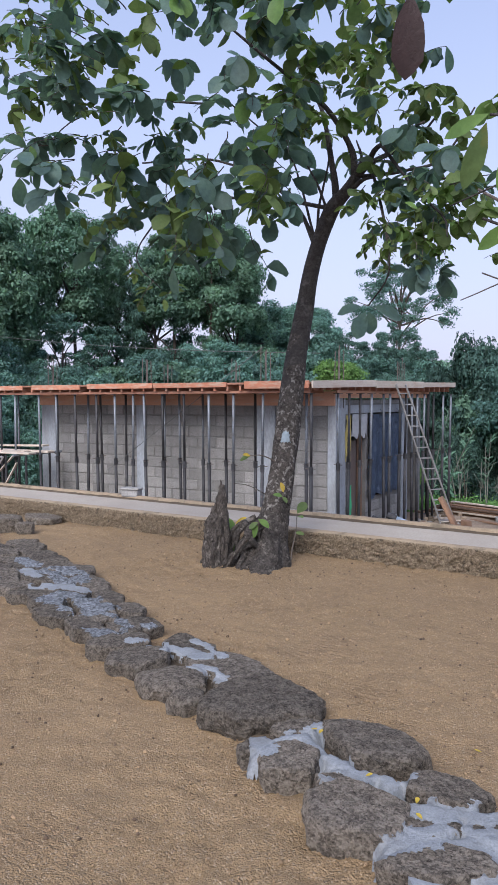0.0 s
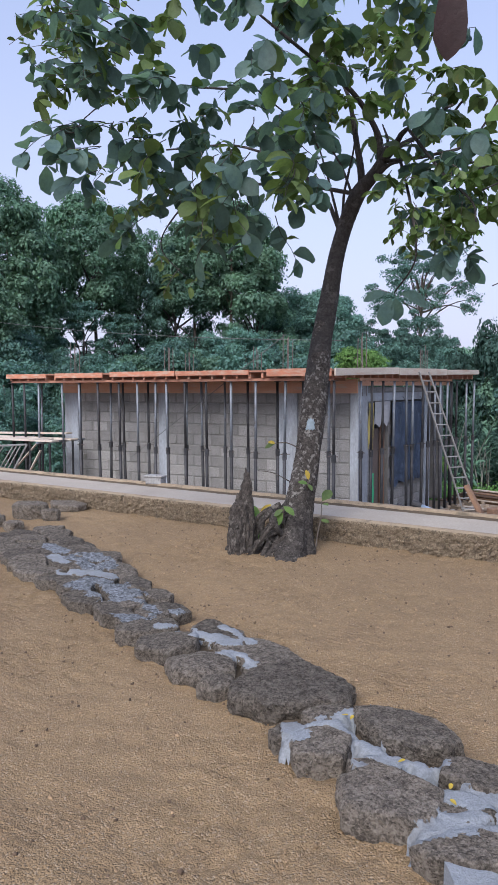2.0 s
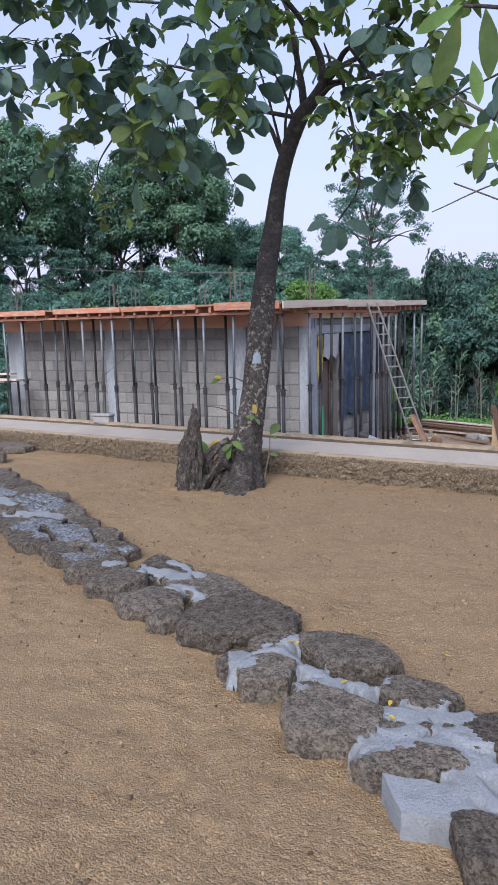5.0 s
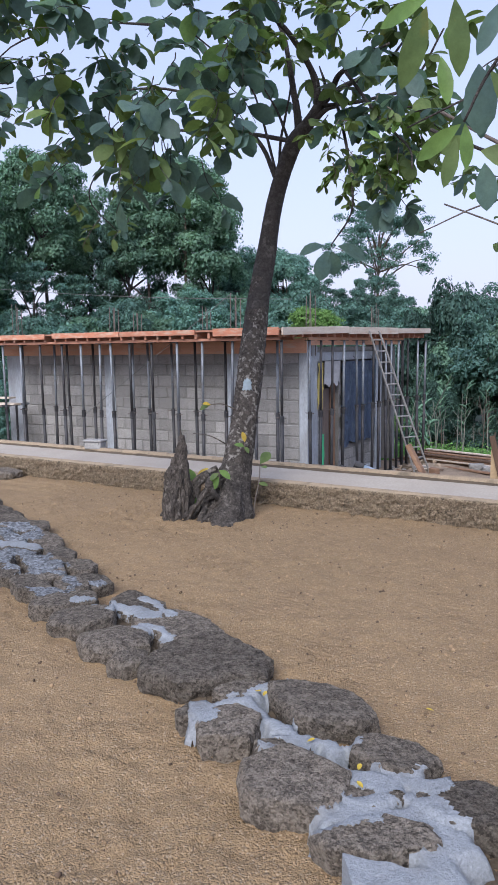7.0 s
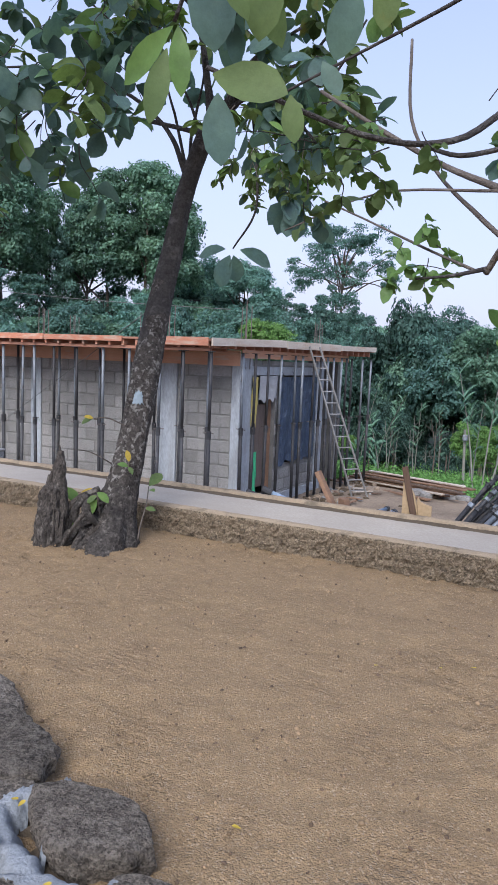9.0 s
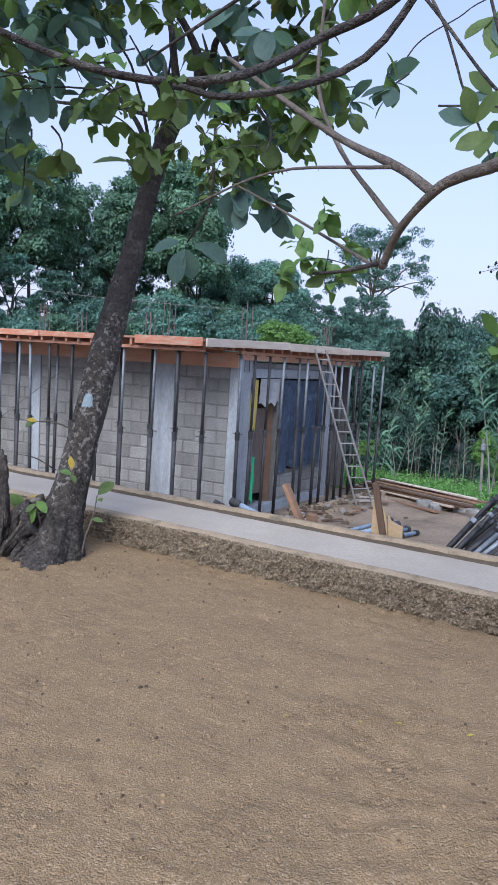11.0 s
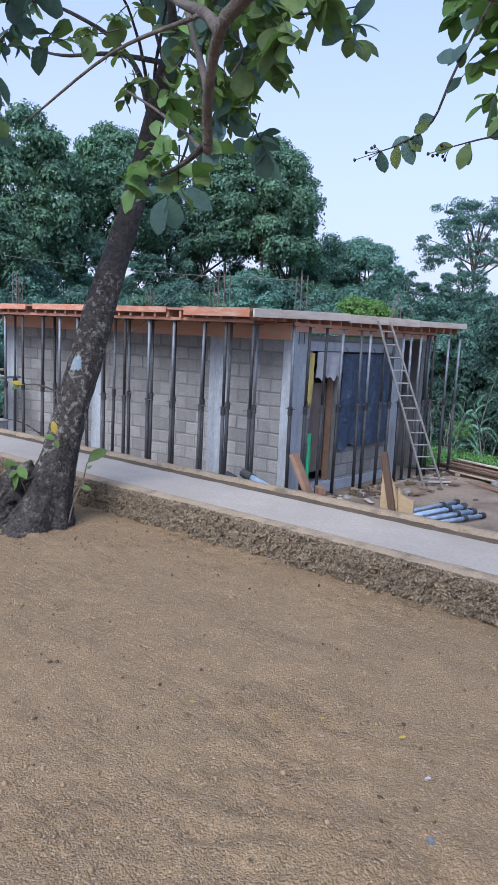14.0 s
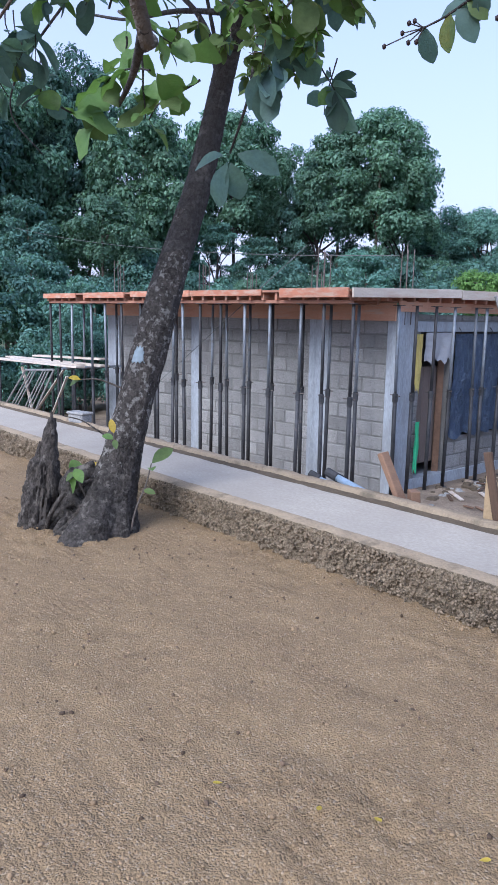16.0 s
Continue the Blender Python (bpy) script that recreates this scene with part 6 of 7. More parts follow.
for base, ends in (((-0.08, 3.68, 2.13), ((-0.09, 3.62, 2.2), (-0.15, 3.62, 2.15), (-0.01, 3.62, 2.18), (-0.12, 3.62, 2.08))), ((-0.03, 3.68, 2.1), ((-0.1, 3.62, 2.06), (0.05, 3.62, 2.06), (-0.04, 3.6, 2.03))), ((-0.2, 4.2, 2.62), ((-0.17, 4.14, 2.49), (-0.12, 4.14, 2.5), (-0.27, 4.14, 2.55), (-0.13, 4.14, 2.6))),
                   ((-0.1, 4.2, 2.54), ((-0.09, 4.14, 2.46), (-0.15, 4.14, 2.46), (-0.02, 4.14, 2.5))), ((-0.05, 4.2, 2.48), ((-0.07, 4.14, 2.38), (-0.12, 4.14, 2.43), (0.03, 4.14, 2.42))), ((-0.18, 4.2, 2.38), ((-0.24, 4.14, 2.44), (-0.23, 4.14, 2.36), (-0.14, 4.14, 2.31))), ((-0.06, 4.2, 2.31), ((-0.04, 4.14, 2.22), (-0.1, 4.14, 2.24), (0.03, 4.14, 2.32)))):
    for k, e in enumerate(ends):
        d = Vector(e) - Vector(base)
        v, f = scatter(WIDE_LEAF, [base], [d[:]], [(0.3 - 0.3 * k, -0.9, 0.2)], [max(0.085, d.length)])
        part("leaf", raw_mesh("leaf", v, f, (LEAF_OLIVE, LEAF_DARK, LEAF_OLIVE, LEAF_FRESH)[k], smooth=True), LEAF_OLIVE, over)
OVAL_LEAF = leaf_shape(0.095, 0.052, 0.8, 0.2, 0.35)
EC = [((x, y, z), 0.1, n, (x + 0.2, y + 0.08, z + 0.1), k) for x, y, z, n, k in ((-0.47, 2.18, 2.06, 14, 0), (-0.31, 2.2, 2.12, 14, 0), (-0.2, 2.24, 2.16, 14, 1), (-0.54, 2.25, 2.13, 14, 0), (-0.39, 2.16, 2.2, 14, 1))]
EC += [((x, y, z), 0.1, 14, (-0.3, 2.72, 1.95), k) for x, y, z, k in ((-0.3, 2.74, 1.9, 1), (-0.38, 2.68, 1.94, 1), (-0.46, 2.64, 1.99, 2), (-0.52, 2.62, 1.9, 1), (-0.6, 2.58, 2.02, 0), (-0.42, 2.7, 1.84, 1))]
leafy(over, ro, [c for c in EC if c[0][1] < 2.5], OVAL_LEAF, [LEAF_DARK, LEAF_OLIVE, LEAF_FRESH], 0.095, 40, "oval mid-green leaves", 0.6, tr=0.003)
SMALL_LEAF = leaf_shape(0.06, 0.038, 0.85, 0.15, 0.25)
leafy(over, ro, [c for c in EC if c[0][1] >= 2.5] + [((-0.03, 2.95, 1.96), 0.07, 14, (-0.05, 2.93, 2.02), 0)], SMALL_LEAF, [LEAF_DARK, LEAF_OLIVE, LEAF_FRESH], 0.06, 60, "small olive green leaves", 0.5, tr=0.0018)
v, f = scatter(leaf_shape(0.2, 0.085, 0.98, 0.15, 0.1), [(-0.69, 1.80, 2.49)], [(-0.05, 0.02, -1)], [(0.6, -0.8, 0)], [1.0])
part("leaf", raw_mesh("leaf", v, f, LEAF_RED, smooth=True), LEAF_RED, over, "dark red old leaf")
# two fine twigs that end in buds
TWIG_LEAF = leaf_shape(0.062, 0.036, 0.8, 0.15, 0.2)
rt = random.Random(31)
for pts, leaves, buds in ((((0.2, 4.35, 2.4), (0.09, 4.2, 2.03), (0.03, 4.2, 1.9), (-0.05, 4.2, 1.86), (-0.1, 4.19, 1.845)), ((0.03, 4.2, 1.9), (0.035, 4.2, 1.91), (0.0, 4.2, 1.88), (-0.015, 4.2, 1.875), (-0.03, 4.2, 1.87), (-0.045, 4.2, 1.865), (-0.06, 4.2, 1.86), (-0.075, 4.2, 1.855), (-0.1, 4.19, 1.848), (0.09, 4.2, 2.03), (0.1, 4.2, 2.05), (0.11, 4.2, 2.06)), (-0.13, 4.18, 1.84)),
                          (((0.45, 4.45, 1.95), (0.25, 4.25, 1.86), (0.17, 4.2, 1.845), (0.08, 4.2, 1.835)), ((0.25, 4.25, 1.86), (0.21, 4.22, 1.85), (0.17, 4.2, 1.845), (0.13, 4.2, 1.84), (0.12, 4.2, 1.838), (0.09, 4.2, 1.836)), (0.05, 4.2, 1.83))):
    part("twig", tube(pts, 0.004, 0.0015, 5, 0, 4), BARK_TOP, over)
    for p in leaves:
        d = (rt.uniform(-1, 0.6), rt.uniform(-0.3, 0.3), rt.uniform(-1.0, 0.4))
        v, f = scatter(TWIG_LEAF, [p], [d], [(rt.gauss(0, 0.3), -1, rt.uniform(-0.3, 0.5))], [rt.uniform(0.7, 1.1)])
        part("leaf", raw_mesh("leaf", v, f, LEAF_DARK if rt.random() < 0.7 else LEAF_OLIVE, smooth=True), LEAF_DARK, over)
    for k in range(6):
        b = Vector(buds) + Vector((rt.uniform(-0.03, 0.03), rt.uniform(-0.02, 0.02), rt.uniform(-0.02, 0.02)))
        part("bud_stalk", tube([pts[-1], b], 0.0012, 0.001, 4), BARK_TOP, over)
        part("bud", raw_mesh("bud", ICO_V * [0.004, 0.004, 0.005] + np.array(b), ICO_F, LEAF_RED, smooth=True), LEAF_RED, over)
# a second large-leaved tree beside the path
hang = thing("large_leaved_tree", "large-leaved tree whose leafy branch hangs in over the path", "tree")
part("trunk", tube([(2.9, 9.7, -1.3), (2.8, 9.6, 0.4), (2.65, 9.45, 2.2), (2.55, 9.4, 3.3), (2.6, 9.5, 4.2)], 0.15, 0.07, 12, 0.1), BARK, hang, smooth=True)
part("stem", tube([(2.6, 9.4, 3.2), (1.2, 9.0, 2.9), (0.0, 8.7, 2.4), (-1.2, 8.66, 2.0)], 0.013, 0.005, 7, 0.1), BARK_TOP, hang, smooth=True)
leafy(hang, ro, [((-1.25, 8.66, 2.0), 0.16, 8, (-0.8, 8.68, 2.1), 2), ((-0.8, 8.7, 2.05), 0.3, 16, (-0.4, 8.7, 2.2), 2), ((-0.4, 8.7, 1.85), 0.25, 14, (-0.2, 8.7, 2.2), 1), ((-0.1, 8.8, 2.4), 0.3, 14, (0.2, 8.75, 2.5), 2)] + [((x, 8.5, z), 0.2, n, (x + 0.35, 8.6, z + 0.12), k) for x, z, n, k in ((-1.2, 3.5, 5, 0), (-1.0, 3.2, 10, 0), (-0.85, 3.4, 10, 2), (-0.7, 3.05, 14, 0), (-0.7, 2.75, 14, 2), (-0.55, 2.45, 14, 0), (-1.05, 2.17, 6, 0), (-0.85, 2.18, 9, 2), (-0.6, 2.1, 12, 2), (-0.45, 1.8, 9, 2), (-0.38, 1.45, 7, 2), (-0.4, 3.3, 16, 0))], BIG_LEAF, [LEAF_DARK, LEAF_OLIVE, LEAF_FRESH], 0.25, 60, "large fresh green leaves", 0.4)

# ---- fallen leaves and grit on the sand ----
for i, (x, y) in enumerate(((-1.41, 2.62), (-1.06, 2.39), (-0.84, 2.32), (-0.79, 2.24), (-0.8, 2.98), (-0.85, 4.41), (-0.59, 4.56), (-0.46, 4.64), (-0.18, 4.72), (-1.36, 2.6))):
    th = thing("fallen_petal", "small yellow fallen petal lying on sand and stones", "petal", pose(x, y, 0.1 if y < 2.8 else 0.014, 0, 0, i * 50), group="fallen petals")
    part("petal", raw_mesh("petal", *scatter(leaf_shape(0.03, 0.016, 0.9, 0.4, -0.2), [(0, 0, 0)], [(1, 0, 0)], [(0, 0, 1)], [1.0]), LEAF_YELLOW), LEAF_YELLOW, th)
th = thing("fallen_petal", "small white fallen petal lying on the sand", "petal", pose(0.0, 4.56, 0.016, 0, 0, 40))
part("petal", raw_mesh("petal", *scatter(leaf_shape(0.022, 0.016, 0.9, 0.4, -0.2), [(0, 0, 0)], [(1, 0, 0)], [(0, 0, 1)], [1.0]), CLOTH_WHITE), CLOTH_WHITE, th)
pb = part("pebble", stone_mesh("pebble", 91, 0.022, 0.017, 0.015, STEEL_GREY, 12, 0.8), STEEL_GREY, None)
pb.matrix_basis = pose(0.14, 4.32, 0.0, 0, 0, 25)
tagged(pb, "small blue-grey pebble lying on the sand", "pebble")
gvv, gff = ICO_V, ICO_F
N = 34000
px, py = rng.uniform(-5.5, 1.4, N), rng.uniform(1.2, 6.0, N)
sz = rng.uniform(0.002, 0.005, N) * np.where(rng.random(N) < 0.03, 2.2, 1.0)
gz = np.array([ground_height(a, b) for a, b in zip(px, py)])
pv = gvv[None] * (sz[:, None, None] * rng.uniform(0.6, 1.2, (N, 1, 3))) + np.stack([px, py, gz + sz * 0.2], 1)[:, None]
pf = gff[None] + (np.arange(N) * len(gvv))[:, None, None]
NC2 = 1500
cx, cy = rng.uniform(-5.5, 1.4, NC2), rng.uniform(1.2, 6.0, NC2)
cs = rng.uniform(0.002, 0.0085, NC2)
cz = np.array([ground_height(a, b) for a, b in zip(cx, cy)])
cv = ICO_V[None] * (cs[:, None, None] * rng.uniform(0.5, 1.4, (NC2, 1, 3))) + cs[:, None, None] * rng.normal(scale=0.2, size=(NC2, len(ICO_V), 3)) + np.stack([cx, cy, cz + cs * 0.3], 1)[:, None]
tagged(part("soil_crumbs", raw_mesh("soil_crumbs", cv.reshape(-1, 3), (ICO_F[None] + (np.arange(NC2) * len(ICO_V))[:, None, None]).reshape(-1, 3), CRUMB), CRUMB, None), "dark crumbs of soil and bark scattered on the sand", "crumbs", kind="stuff")
tagged(part("gravel", raw_mesh("gravel", pv.reshape(-1, 3), pf.reshape(-1, 3), GRAIN), GRAIN, None), "fine loose grit scattered on the sand", "gravel", kind="stuff")

# ---- the woods behind ----


def crown_mesh(name, seed, rz, clumps, leaves, size, mat, hollow=0.5, puff=(0.2, 0.34), low=-0.75, flat=0.72):
    """A crown of unit radius made of rounded leafy puffs on an uneven envelope; gives the mesh and the puffs' centres."""
    r = np.random.default_rng(seed)
    lobes = r.normal(size=(6, 3))
    lobes /= np.linalg.norm(lobes, axis=1, keepdims=True)
    P, Dd, U, S, centres = [], [], [], [], []
    for k in range(clumps):
        d = r.normal(size=3)
        d /= np.linalg.norm(d)
        while d[2] < low:
            d = r.normal(size=3)
            d /= np.linalg.norm(d)
        bulge = 0.74 + 0.3 * max(0.0, float((lobes @ d).max())) ** 3
        c = d * np.array([1, 1, rz]) * bulge * (hollow + (1 - hollow) * r.random() ** 0.6)
        cr = r.uniform(*puff)
        q = r.normal(size=(leaves, 3))
        q[:, 2] = np.where(r.random(leaves) < 0.6, np.abs(q[:, 2]), q[:, 2])
        q /= np.linalg.norm(q, axis=1, keepdims=True)
        warp = 1 + 0.28 * np.sin(q[:, :1] * 5 + k) * np.cos(q[:, 1:2] * 6 + 2 * k)
        rad = cr * warp * (1 - 0.45 * r.random((leaves, 1)) ** 2) * np.array([1, 1, flat])
        P.append(c + q * rad)
        tang = np.cross(q, r.normal(size=(leaves, 3)))
        Dd.append(tang + 0.35 * q - [0, 0, 0.35])
        U.append(q + r.normal(scale=0.45, size=(leaves, 3)) + [0, 0, 0.25])
        S.append(r.uniform(0.55, 1.3, leaves))
        centres.append(c)
    shape = (np.array([(0, 0, 0), (-0.27, 0.45, 0.05), (0, 1.0, -0.12), (0.27, 0.45, 0.05)]) * size, np.array([(0, 1, 2, 3)]))
    v, f = scatter(shape, np.concatenate(P), np.concatenate(Dd), np.concatenate(U), np.concatenate(S))
    return raw_mesh(name, v, f, mat), centres


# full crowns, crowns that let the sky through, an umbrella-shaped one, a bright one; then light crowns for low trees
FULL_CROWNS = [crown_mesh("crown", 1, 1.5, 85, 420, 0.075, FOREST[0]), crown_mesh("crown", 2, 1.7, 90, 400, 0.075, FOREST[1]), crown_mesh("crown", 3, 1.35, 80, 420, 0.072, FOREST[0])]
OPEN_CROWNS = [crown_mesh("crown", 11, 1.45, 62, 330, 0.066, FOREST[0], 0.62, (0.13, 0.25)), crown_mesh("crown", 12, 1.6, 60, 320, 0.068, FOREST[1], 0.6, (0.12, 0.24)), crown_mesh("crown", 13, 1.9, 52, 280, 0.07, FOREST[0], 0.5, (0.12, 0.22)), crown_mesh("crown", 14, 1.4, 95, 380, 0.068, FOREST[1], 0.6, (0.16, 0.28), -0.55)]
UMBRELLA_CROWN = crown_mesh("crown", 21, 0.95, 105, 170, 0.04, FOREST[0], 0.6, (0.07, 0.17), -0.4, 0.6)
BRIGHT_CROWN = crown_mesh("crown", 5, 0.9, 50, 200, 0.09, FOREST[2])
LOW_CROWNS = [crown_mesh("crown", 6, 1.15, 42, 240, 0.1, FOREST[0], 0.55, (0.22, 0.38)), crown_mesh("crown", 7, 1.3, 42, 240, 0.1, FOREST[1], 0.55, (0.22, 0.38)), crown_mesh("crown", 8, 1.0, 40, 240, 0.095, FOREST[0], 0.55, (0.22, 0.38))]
# low crowns whose leaf colour has the shade put into it
SHADED_CROWNS = [crown_mesh("crown", 9, 1.15, 42, 240, 0.1, FOREST[4], 0.55, (0.22, 0.38)), crown_mesh("crown", 10, 1.3, 42, 240, 0.1, FOREST[4], 0.55, (0.22, 0.38))]
CROWN_RZ = {id(SHADED_CROWNS[0]): 1.15, id(SHADED_CROWNS[1]): 1.3, id(FULL_CROWNS[0]): 1.5, id(FULL_CROWNS[1]): 1.7, id(FULL_CROWNS[2]): 1.35, id(OPEN_CROWNS[0]): 1.45, id(OPEN_CROWNS[1]): 1.6, id(OPEN_CROWNS[2]): 1.9, id(OPEN_CROWNS[3]): 1.4,
            id(UMBRELLA_CROWN): 0.95, id(BRIGHT_CROWN): 0.9, id(LOW_CROWNS[0]): 1.15, id(LOW_CROWNS[1]): 1.3, id(LOW_CROWNS[2]): 1.0}


def wood_tree(angle, dist, height, radius, crown, name="woodland_tree", label="tall leafy woodland tree behind the building", slim=1.0, boughs=6, bark=None):
    """A tree seen from the yard in the given direction: trunk, boughs that end in the crown's puffs, crown."""
    x, y = -dist * math.sin(radians(angle)), dist * math.cos(radians(angle))
    z = ground_height(x, y) - 0.1
    th = thing(name, label, "tree", Matrix.Translation((x, y, z)), group="woods")
    mesh, centres = crown
    rz = CROWN_RZ[id(crown)] * radius * slim
    cz = height - z - rz * 0.98
    r = random.Random(int(angle * 31 + dist * 7))
    turn = r.uniform(0, 360)
    m = Matrix.Translation((0, 0, cz)) @ pose(0, 0, 0, 0, 0, turn) @ Matrix.Diagonal((radius, radius, radius * slim, 1))
    fork = cz - rz * 0.55
    if fork < 0.3 * cz:
        fork = 0.3 * cz
    bow = Vector((r.uniform(-0.25, 0.25), r.uniform(-0.25, 0.25), fork))
    thick = 0.02 + 0.014 * height
    part("trunk", tube([(0, 0, 0), bow * 0.5 + Vector((0.12, 0, 0)), bow, (bow.x * 0.5, bow.y * 0.5, cz + rz * 0.4)], thick, 0.03, 7, 0.1, 3), bark or FOREST_BARK, th)
    for k in range(boughs):
        tip = m @ Vector(centres[(k * 5 + 2) % len(centres)])
        start = bow.lerp(Vector((bow.x * 0.5, bow.y * 0.5, cz + rz * 0.4)), r.uniform(0.0, 0.6))
        mid = start.lerp(tip, 0.5) + Vector((r.uniform(-0.3, 0.3), r.uniform(-0.3, 0.3), 0.12 * radius))
        part("bough", tube([start, mid, tip], thick * 0.4, 0.02, 5, 0, 3), bark or FOREST_BARK, th)
    part("crown", mesh, None, th).matrix_basis = m
    return th


# angle, distance, top, radius
for a, d, h, rad, crown, slim in ((62.0, 40.8, 13.6, 2.9, FULL_CROWNS[1], 1.2), (58.1, 43.0, 14.6, 2.9, FULL_CROWNS[0], 1.2), (52.8, 41.3, 12.8, 2.9, FULL_CROWNS[1], 1.15), (66.5, 38, 13.8, 3.0, FULL_CROWNS[2], 1.3),
                                  (35.9, 44.1, 12.3, 3.3, OPEN_CROWNS[3], 0.95), (39.0, 45.5, 11.6, 2.9, OPEN_CROWNS[3], 0.95), (28.7, 47.6, 8.0, 2.3, FULL_CROWNS[2], 0.95), (31.8, 49.5, 7.8, 2.3, FULL_CROWNS[0], 0.9), (15.7, 38.5, 5.2, 1.75, SHADED_CROWNS[1], 1.75), (17.6, 40.0, 4.5, 1.7, SHADED_CROWNS[0], 1.9), (13.0, 46.8, 4.7, 2.3, FULL_CROWNS[0], 1.1), (10.6, 46.0, 4.1, 2.2, FULL_CROWNS[2], 1.1), (8.2, 46.0, 4.7, 2.3, FULL_CROWNS[1], 1.1), (5.6, 45.0, 4.3, 2.2, FULL_CROWNS[0], 1.1), (22.9, 45.5, 5.6, 2.3, SHADED_CROWNS[1], 1.4)):
    wood_tree(a, d, h, rad, crown, slim=slim)
for a, d, h, rad, crown, slim in ((49.6, 45, 12.6, 2.7, OPEN_CROWNS[1], 1.25), (46.4, 44.6, 12.4, 3.0, OPEN_CROWNS[3], 1.05), (43.4, 47.5, 11.8, 2.5, OPEN_CROWNS[1], 1.3), (40.4, 45.5, 11.2, 2.4, OPEN_CROWNS[0], 1.35), (47.4, 42.0, 6.6, 1.9, OPEN_CROWNS[2], 0.95), (44.6, 43.0, 6.0, 1.8, OPEN_CROWNS[2], 0.9), (34.0, 45.0, 9.6, 2.6, OPEN_CROWNS[1], 1.15)):
    wood_tree(a, d, h, rad, crown, "woodland_tree", "tall open-crowned woodland tree with sky showing through", slim, 14, BARK_TOP)
wood_tree(21.5, 61.8, 13.0, 4.6, UMBRELLA_CROWN, "umbrella_tree", "tall flat-topped tree with an airy umbrella crown", 1.0, 20, FOREST_BARK)
for a, d, h, rad in ((22.2, 47.8, 6.4, 1.9), (25.0, 46.0, 5.6, 1.7), (20.0, 44.0, 4.8, 1.6)):
    wood_tree(a, d, h, rad, OPEN_CROWNS[0], "woodland_tree", "light feathery tree at the wood's edge", 1.0, 9)
rw = random.Random(9)


def under(angle):
    """Height limit of the low growth over the bearing; it sinks where the sky shows between the trunks."""
    return float(np.interp(angle, (5, 14, 20, 27, 33, 38, 42, 44.5, 47.5, 50, 54, 60, 75), (4.2, 4.2, 3.9, 4.8, 6.0, 4.6, 4.2, 3.2, 3.2, 5.2, 8.0, 9.0, 9.0)))


for i in range(24):
    a = 5 + i * 2.9 + rw.uniform(-0.8, 0.8)
    wood_tree(a, rw.uniform(47, 54), under(a) * rw.uniform(0.75, 1.05) + 0.6, rw.uniform(1.9, 2.6), LOW_CROWNS[rw.randrange(3)], slim=0.95, boughs=3)
for i in range(27):
    a = 3 + i * 2.6 + rw.uniform(-0.8, 0.8)
    wood_tree(a, rw.uniform(36, 43), under(a) * rw.uniform(0.6, 0.95), rw.uniform(1.5, 2.2), LOW_CROWNS[rw.randrange(3)], "understorey_tree", "low dense bushy tree at the wood's edge", 1.0, 3)
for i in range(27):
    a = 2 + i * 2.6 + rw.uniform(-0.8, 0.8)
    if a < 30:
        wood_tree(a, rw.uniform(38.5, 42), rw.uniform(0.8, 3.2), rw.uniform(1.5, 2.1), SHADED_CROWNS[rw.randrange(2)], "understorey_tree", "low bushy tree behind the field with shade put into its colour", 1.2, 3)
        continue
    wood_tree(a, rw.uniform(29, 35), min(under(a), 4.5) * rw.uniform(0.45, 0.8) + 0.3, rw.uniform(1.2, 1.8), LOW_CROWNS[rw.randrange(3)], "understorey_tree", "low dense bushy tree at the wood's edge", 0.9, 3)
for i in range(18):
    a = 45 + i * 2.1 + rw.uniform(-0.8, 0.8)
    wood_tree(a, rw.uniform(23.5, 28), rw.uniform(1.6, 2.4) + max(0.0, a - 52) * 0.12, rw.uniform(1.2, 1.7), LOW_CROWNS[rw.randrange(3)], "thicket_bush", "tall dense bush of the thicket beside the building", 1.0, 3)
for i in range(15):
    wood_tree(47.5 + i * 1.9 + rw.uniform(-0.5, 0.5), rw.uniform(18.8, 21.5), rw.uniform(0.4, 1.5), rw.uniform(0.7, 1.1), LOW_CROWNS[rw.randrange(3)], "thicket_bush", "leafy bush of the thicket behind the scaffold", 1.0, 3)
wood_tree(26.0, 24, 2.75, 0.85, BRIGHT_CROWN, "bright_shrub", "bright green shrub behind the building")
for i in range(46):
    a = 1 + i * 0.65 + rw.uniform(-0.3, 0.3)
    wood_tree(a, rw.uniform(36.5, 39.5), rw.uniform(-2.6, 0.8), rw.uniform(0.9, 1.5), SHADED_CROWNS[rw.randrange(2)], "thicket_bush", "leafy bush behind the field with shade put into its colour", 1.2, 3)
for a, d, h, rad in ((10.7, 26.0, -0.3, 0.75), (9.4, 25.2, -0.5, 0.8), (8.2, 26.2, -0.2, 0.85), (20.2, 34.0, -1.7, 0.5)):
    wood_tree(a, d, h, rad, BRIGHT_CROWN, "bright_shrub", "bright yellow-green shrub in the field")
# tea-like bushes of the field
P, Dd, U, S = [], [], [], []
for i in range(620):
    y = rng.uniform(17.7, 36.5)
    c = np.array([-y * rng.uniform(0.03, 0.56), y, 0])
    c[2] = ground_height(c[0], c[1]) + 0.05
    q = rng.normal(size=(190, 3)) * [0.3, 0.3, 0.2]
    P.append(c + np.abs(q * [0, 0, 1]) + q * [1, 1, 0])
    Dd.append(rng.normal(size=(190, 3)) + [0, 0, 0.5])
    U.append(rng.normal(size=(190, 3)) + [0, 0, 1])
    S.append(rng.uniform(1.0, 2.0, 190))
v, f = scatter((np.array([(0, 0, 0), (-0.28, 0.45, 0.05), (0, 1.0, -0.1), (0.28, 0.45, 0.05)]) * 0.05, np.array([(0, 1, 2, 3)])), np.concatenate(P), np.concatenate(Dd), np.concatenate(U), np.concatenate(S))
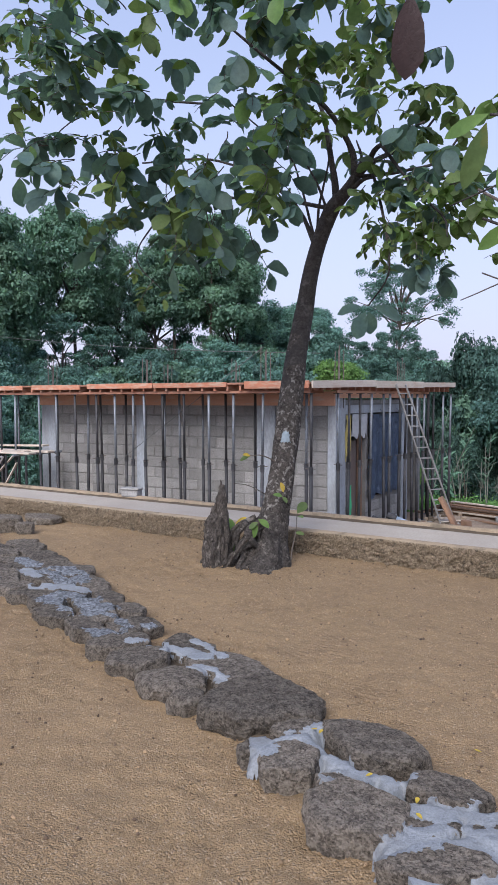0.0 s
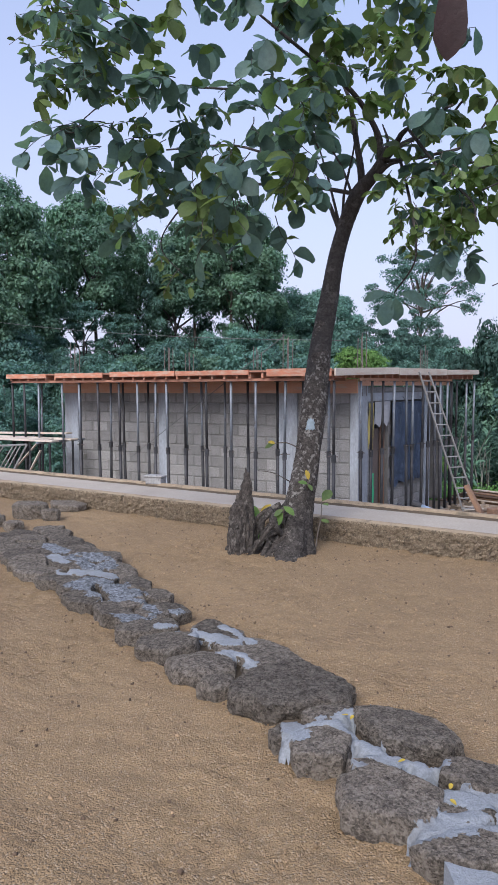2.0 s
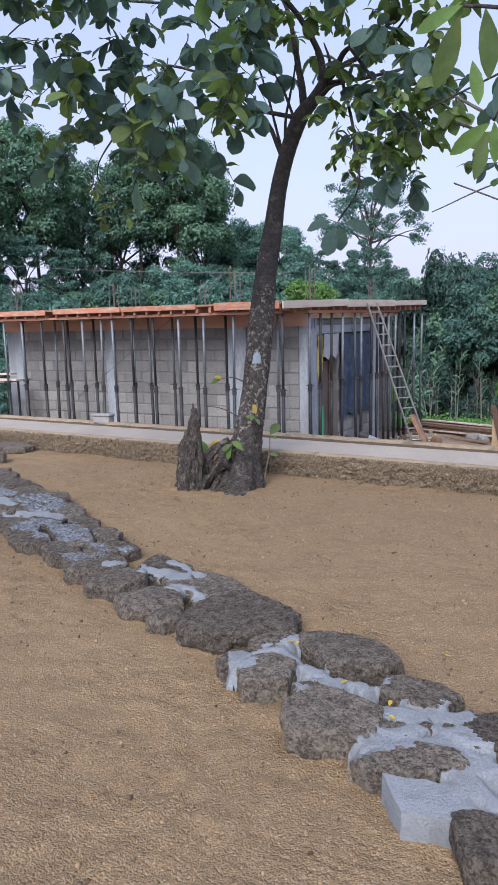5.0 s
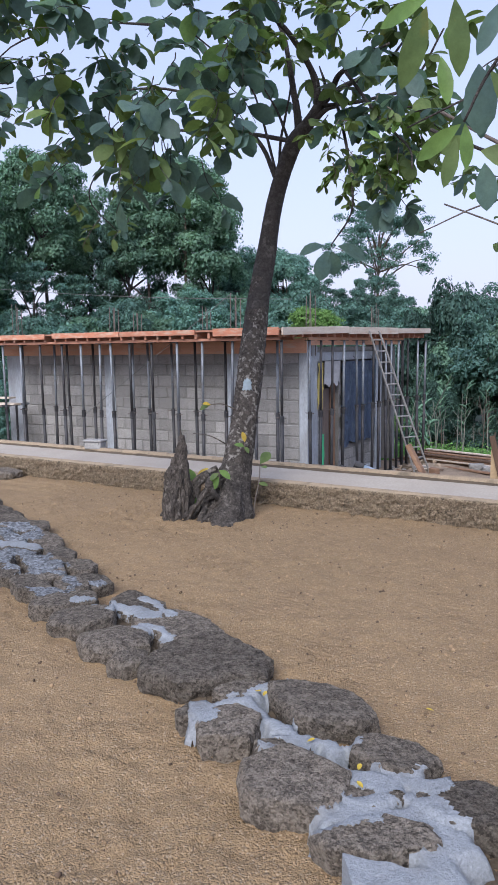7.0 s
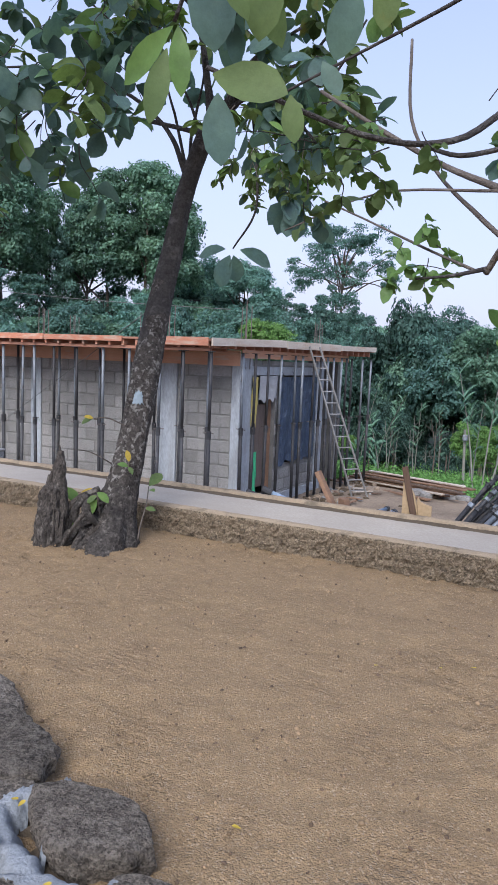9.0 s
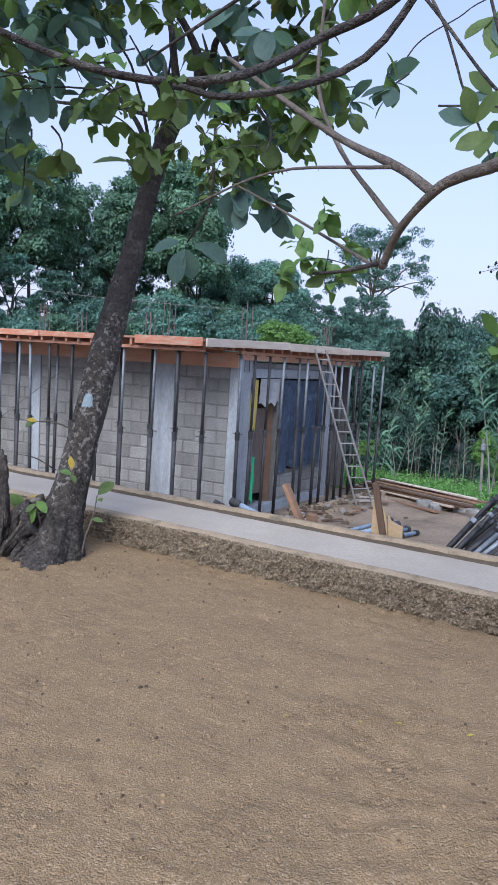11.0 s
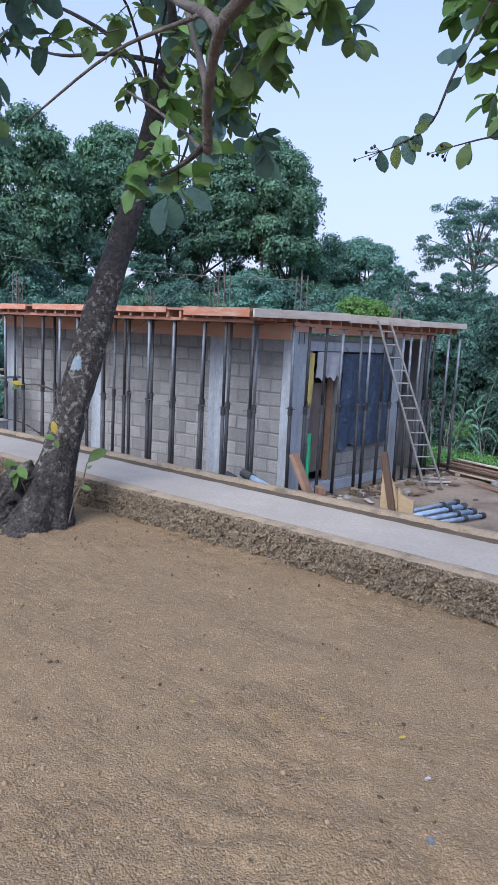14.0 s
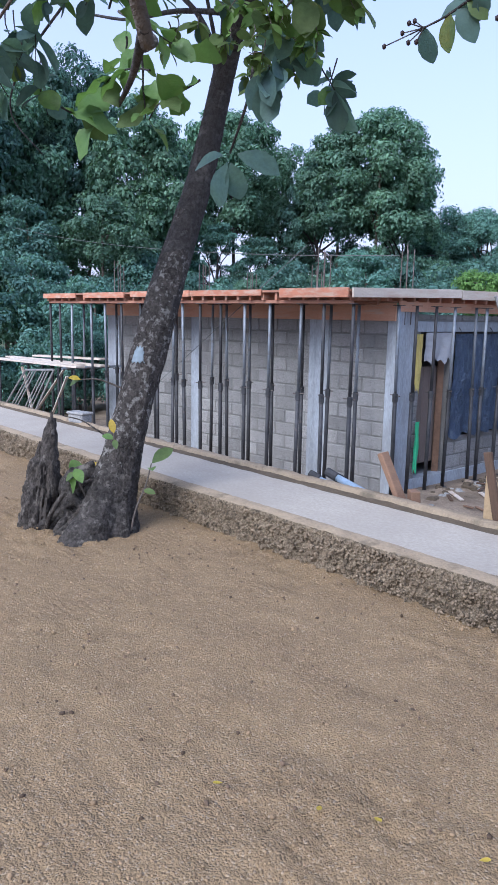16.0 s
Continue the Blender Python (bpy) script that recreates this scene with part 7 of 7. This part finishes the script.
tagged(part("field_bushes", raw_mesh("field_bushes", v, f, FOREST[3]), FOREST[3], None), "low bright green bushes of a field behind the plot", "bushes", kind="stuff")
# slender saplings and bare poles along the field's far edge
LEAFLET = (np.array([(0, 0, 0), (-0.065, 0.45, 0.03), (0, 1.0, -0.12), (0.065, 0.45, 0.03)]), np.array([(0, 1, 2, 3)]))


def sapling(x, y, h, lean, fronds, bare):
    """A pale stem with drooping feathered fronds at its top."""
    th = thing("sapling", "slender pale-stemmed sapling at the edge of the field", "sapling", Matrix.Translation((x, y, ground_height(x, y) - 0.05)), group="saplings")
    top = Vector((lean, rw.uniform(-0.2, 0.2), h))
    stem = [Vector((0, 0, 0)), top * 0.5 + Vector((-0.12 * lean, 0, 0.0)), top]
    part("stem", tube(stem, 0.028, 0.009, 5, 0, 4), POLE, th)
    P, Dd, S = [], [], []
    fronds = int(fronds * 0.7)
    for k in range(fronds):
        t = bare + (1 - bare) * (k + rw.random()) / fronds
        o = np.array(stem[0].lerp(stem[1], t * 2) if t < 0.5 else stem[1].lerp(stem[2], t * 2 - 1))
        a = rw.uniform(0, 6.28)
        d = np.array([math.cos(a) * 0.6, math.sin(a) * 0.6, rw.uniform(0.5, 1.3)])
        ln = rw.uniform(0.45, 0.8) * (1.15 - 0.5 * t) * (1.3 if y > 30 else 1.0)
        side = np.array([-math.sin(a), math.cos(a), 0])
        for q in np.linspace(0.1, 1.0, 20):
            p = o + d * ln * q - np.array([0, 0, 0.45 * ln * q * q])
            for sg in (-1, 1):
                P.append(p)
                Dd.append(sg * side + 0.3 * d - [0, 0, 0.9])
                S.append(0.2 * (1.1 - 0.75 * q))
    v, f = scatter(LEAFLET, P, Dd, np.tile([0.1, 0.1, 1.0], (len(P), 1)), S)
    tagged(part("fronds", raw_mesh("fronds", v, f, FOREST[1]), FOREST[1], th), kind="stuff")


for a, dist, h, lean, n, bare in ((19.2, 34.5, 4.6, 0.9, 34, 0.15), (18.1, 34.6, 3.8, 1.4, 30, 0.25), (17.0, 34.7, 3.0, 0.3, 22, 0.35), (20.4, 34.4, 3.2, 0.2, 22, 0.3), (10.1, 20.3, 3.4, -0.6, 22, 0.62), (9.7, 20.4, 3.5, 0.3, 22, 0.62), (9.4, 20.5, 3.2, 0.95, 22, 0.6), (15.0, 35.5, 3.6, 0.2, 20, 0.35), (13.2, 35.0, 3.2, -0.2, 20, 0.35), (11.6, 35.5, 3.6, 0.3, 20, 0.4), (61.0, 19.0, 2.6, 0.2, 26, 0.1), (58.0, 19.5, 2.2, -0.2, 22, 0.1), (26.0, 25, 2.6, -0.3, 22, 0.2), (19.3, 22.5, 1.9, 0.5, 18, 0.2), (17.0, 23.5, 2.2, -0.4, 18, 0.3), (9.0, 22, 3.2, 0.3, 20, 0.5), (10.5, 22.5, 2.8, 0.2, 18, 0.4), (7.5, 23, 2.8, -0.2, 18, 0.4)):
    sapling(-dist * math.sin(radians(a)), dist * math.cos(radians(a)), h, lean, n, bare)
# bare twiggy stems along the far edge of the field
for i in range(30):
    y = rw.uniform(27.0, 36.0)
    x = -y * rw.uniform(0.08, 0.45)
    th = thing("bare_pole", "thin bare grey stem at the edge of the field", "stem", Matrix.Translation((x, y, ground_height(x, y) - 0.05)), group="bare stems")
    h = rw.uniform(1.4, 3.0)
    part("stem", tube([(0, 0, 0), (rw.uniform(-0.1, 0.1), 0, h * 0.5), (rw.uniform(-0.25, 0.25), 0, h)], 0.022, 0.008, 5, 0, 3), POLE if i % 2 else FOREST_BARK, th)
    for k in range(3):
        z = h * rw.uniform(0.4, 0.8)
        part("side_twig", tube([(0, 0, z), (rw.uniform(-0.2, 0.2), rw.uniform(-0.1, 0.1), z + 0.2), (rw.uniform(-0.35, 0.35), rw.uniform(-0.2, 0.2), z + 0.5)], 0.01, 0.004, 4, 0, 2), POLE if i % 2 else FOREST_BARK, th)
fence = thing("wire_fence", "rough pole and wire fence along the field", "fence")
prev = None
for i in range(9):
    p = Vector((-16.0 + i * 1.6, 34.8 + 0.1 * i, 0))
    p.z = ground_height(p.x, p.y) - 0.1
    top = p + Vector((rw.uniform(-0.05, 0.05), 0, rw.uniform(1.2, 1.5)))
    part("post", tube([p, top], 0.04, 0.03, 6), FOREST_BARK, fence)
    if prev:
        part("wire", tube([prev - Vector((0, 0, 0.1)), top - Vector((0, 0, 0.1))], 0.008, sides=4), WIRE, fence)
    prev = top
# lamp on a thin post, cables
lp = thing("lamp_post", "thin pale post with a small lamp at the field's edge", "lamp post")
part("post", tube([(-3.88, 20.2, -2.3), (-3.95, 20.2, -0.12)], 0.04, 0.035, 8), POLE, lp)
bm = bmesh.new()
box(bm, (-3.97, 20.05, -0.4), (-3.85, 20.17, -0.25), 0.015)
part("lamp_head", bm, STEEL_GREY, lp)


def cable(a, b, sag, r=0.006):
    a, b = Vector(a), Vector(b)
    pts = [a.lerp(b, k / 6) - Vector((0, 0, sag * 4 * (k / 6) * (1 - k / 6))) for k in range(7)]
    th = thing("cable", "thin pale cable strung over the plot", "cable")
    part("strand", tube(pts, r, r, 5), WIRE, th)


cable((-24, 14, 4.2), (-6.6, 12.6, 2.35), 0.25)
cable(front(-4.3, 0.2, PLOT + 1.25), front(-1.0, 0.3, 2.35), 0.0, 0.006)
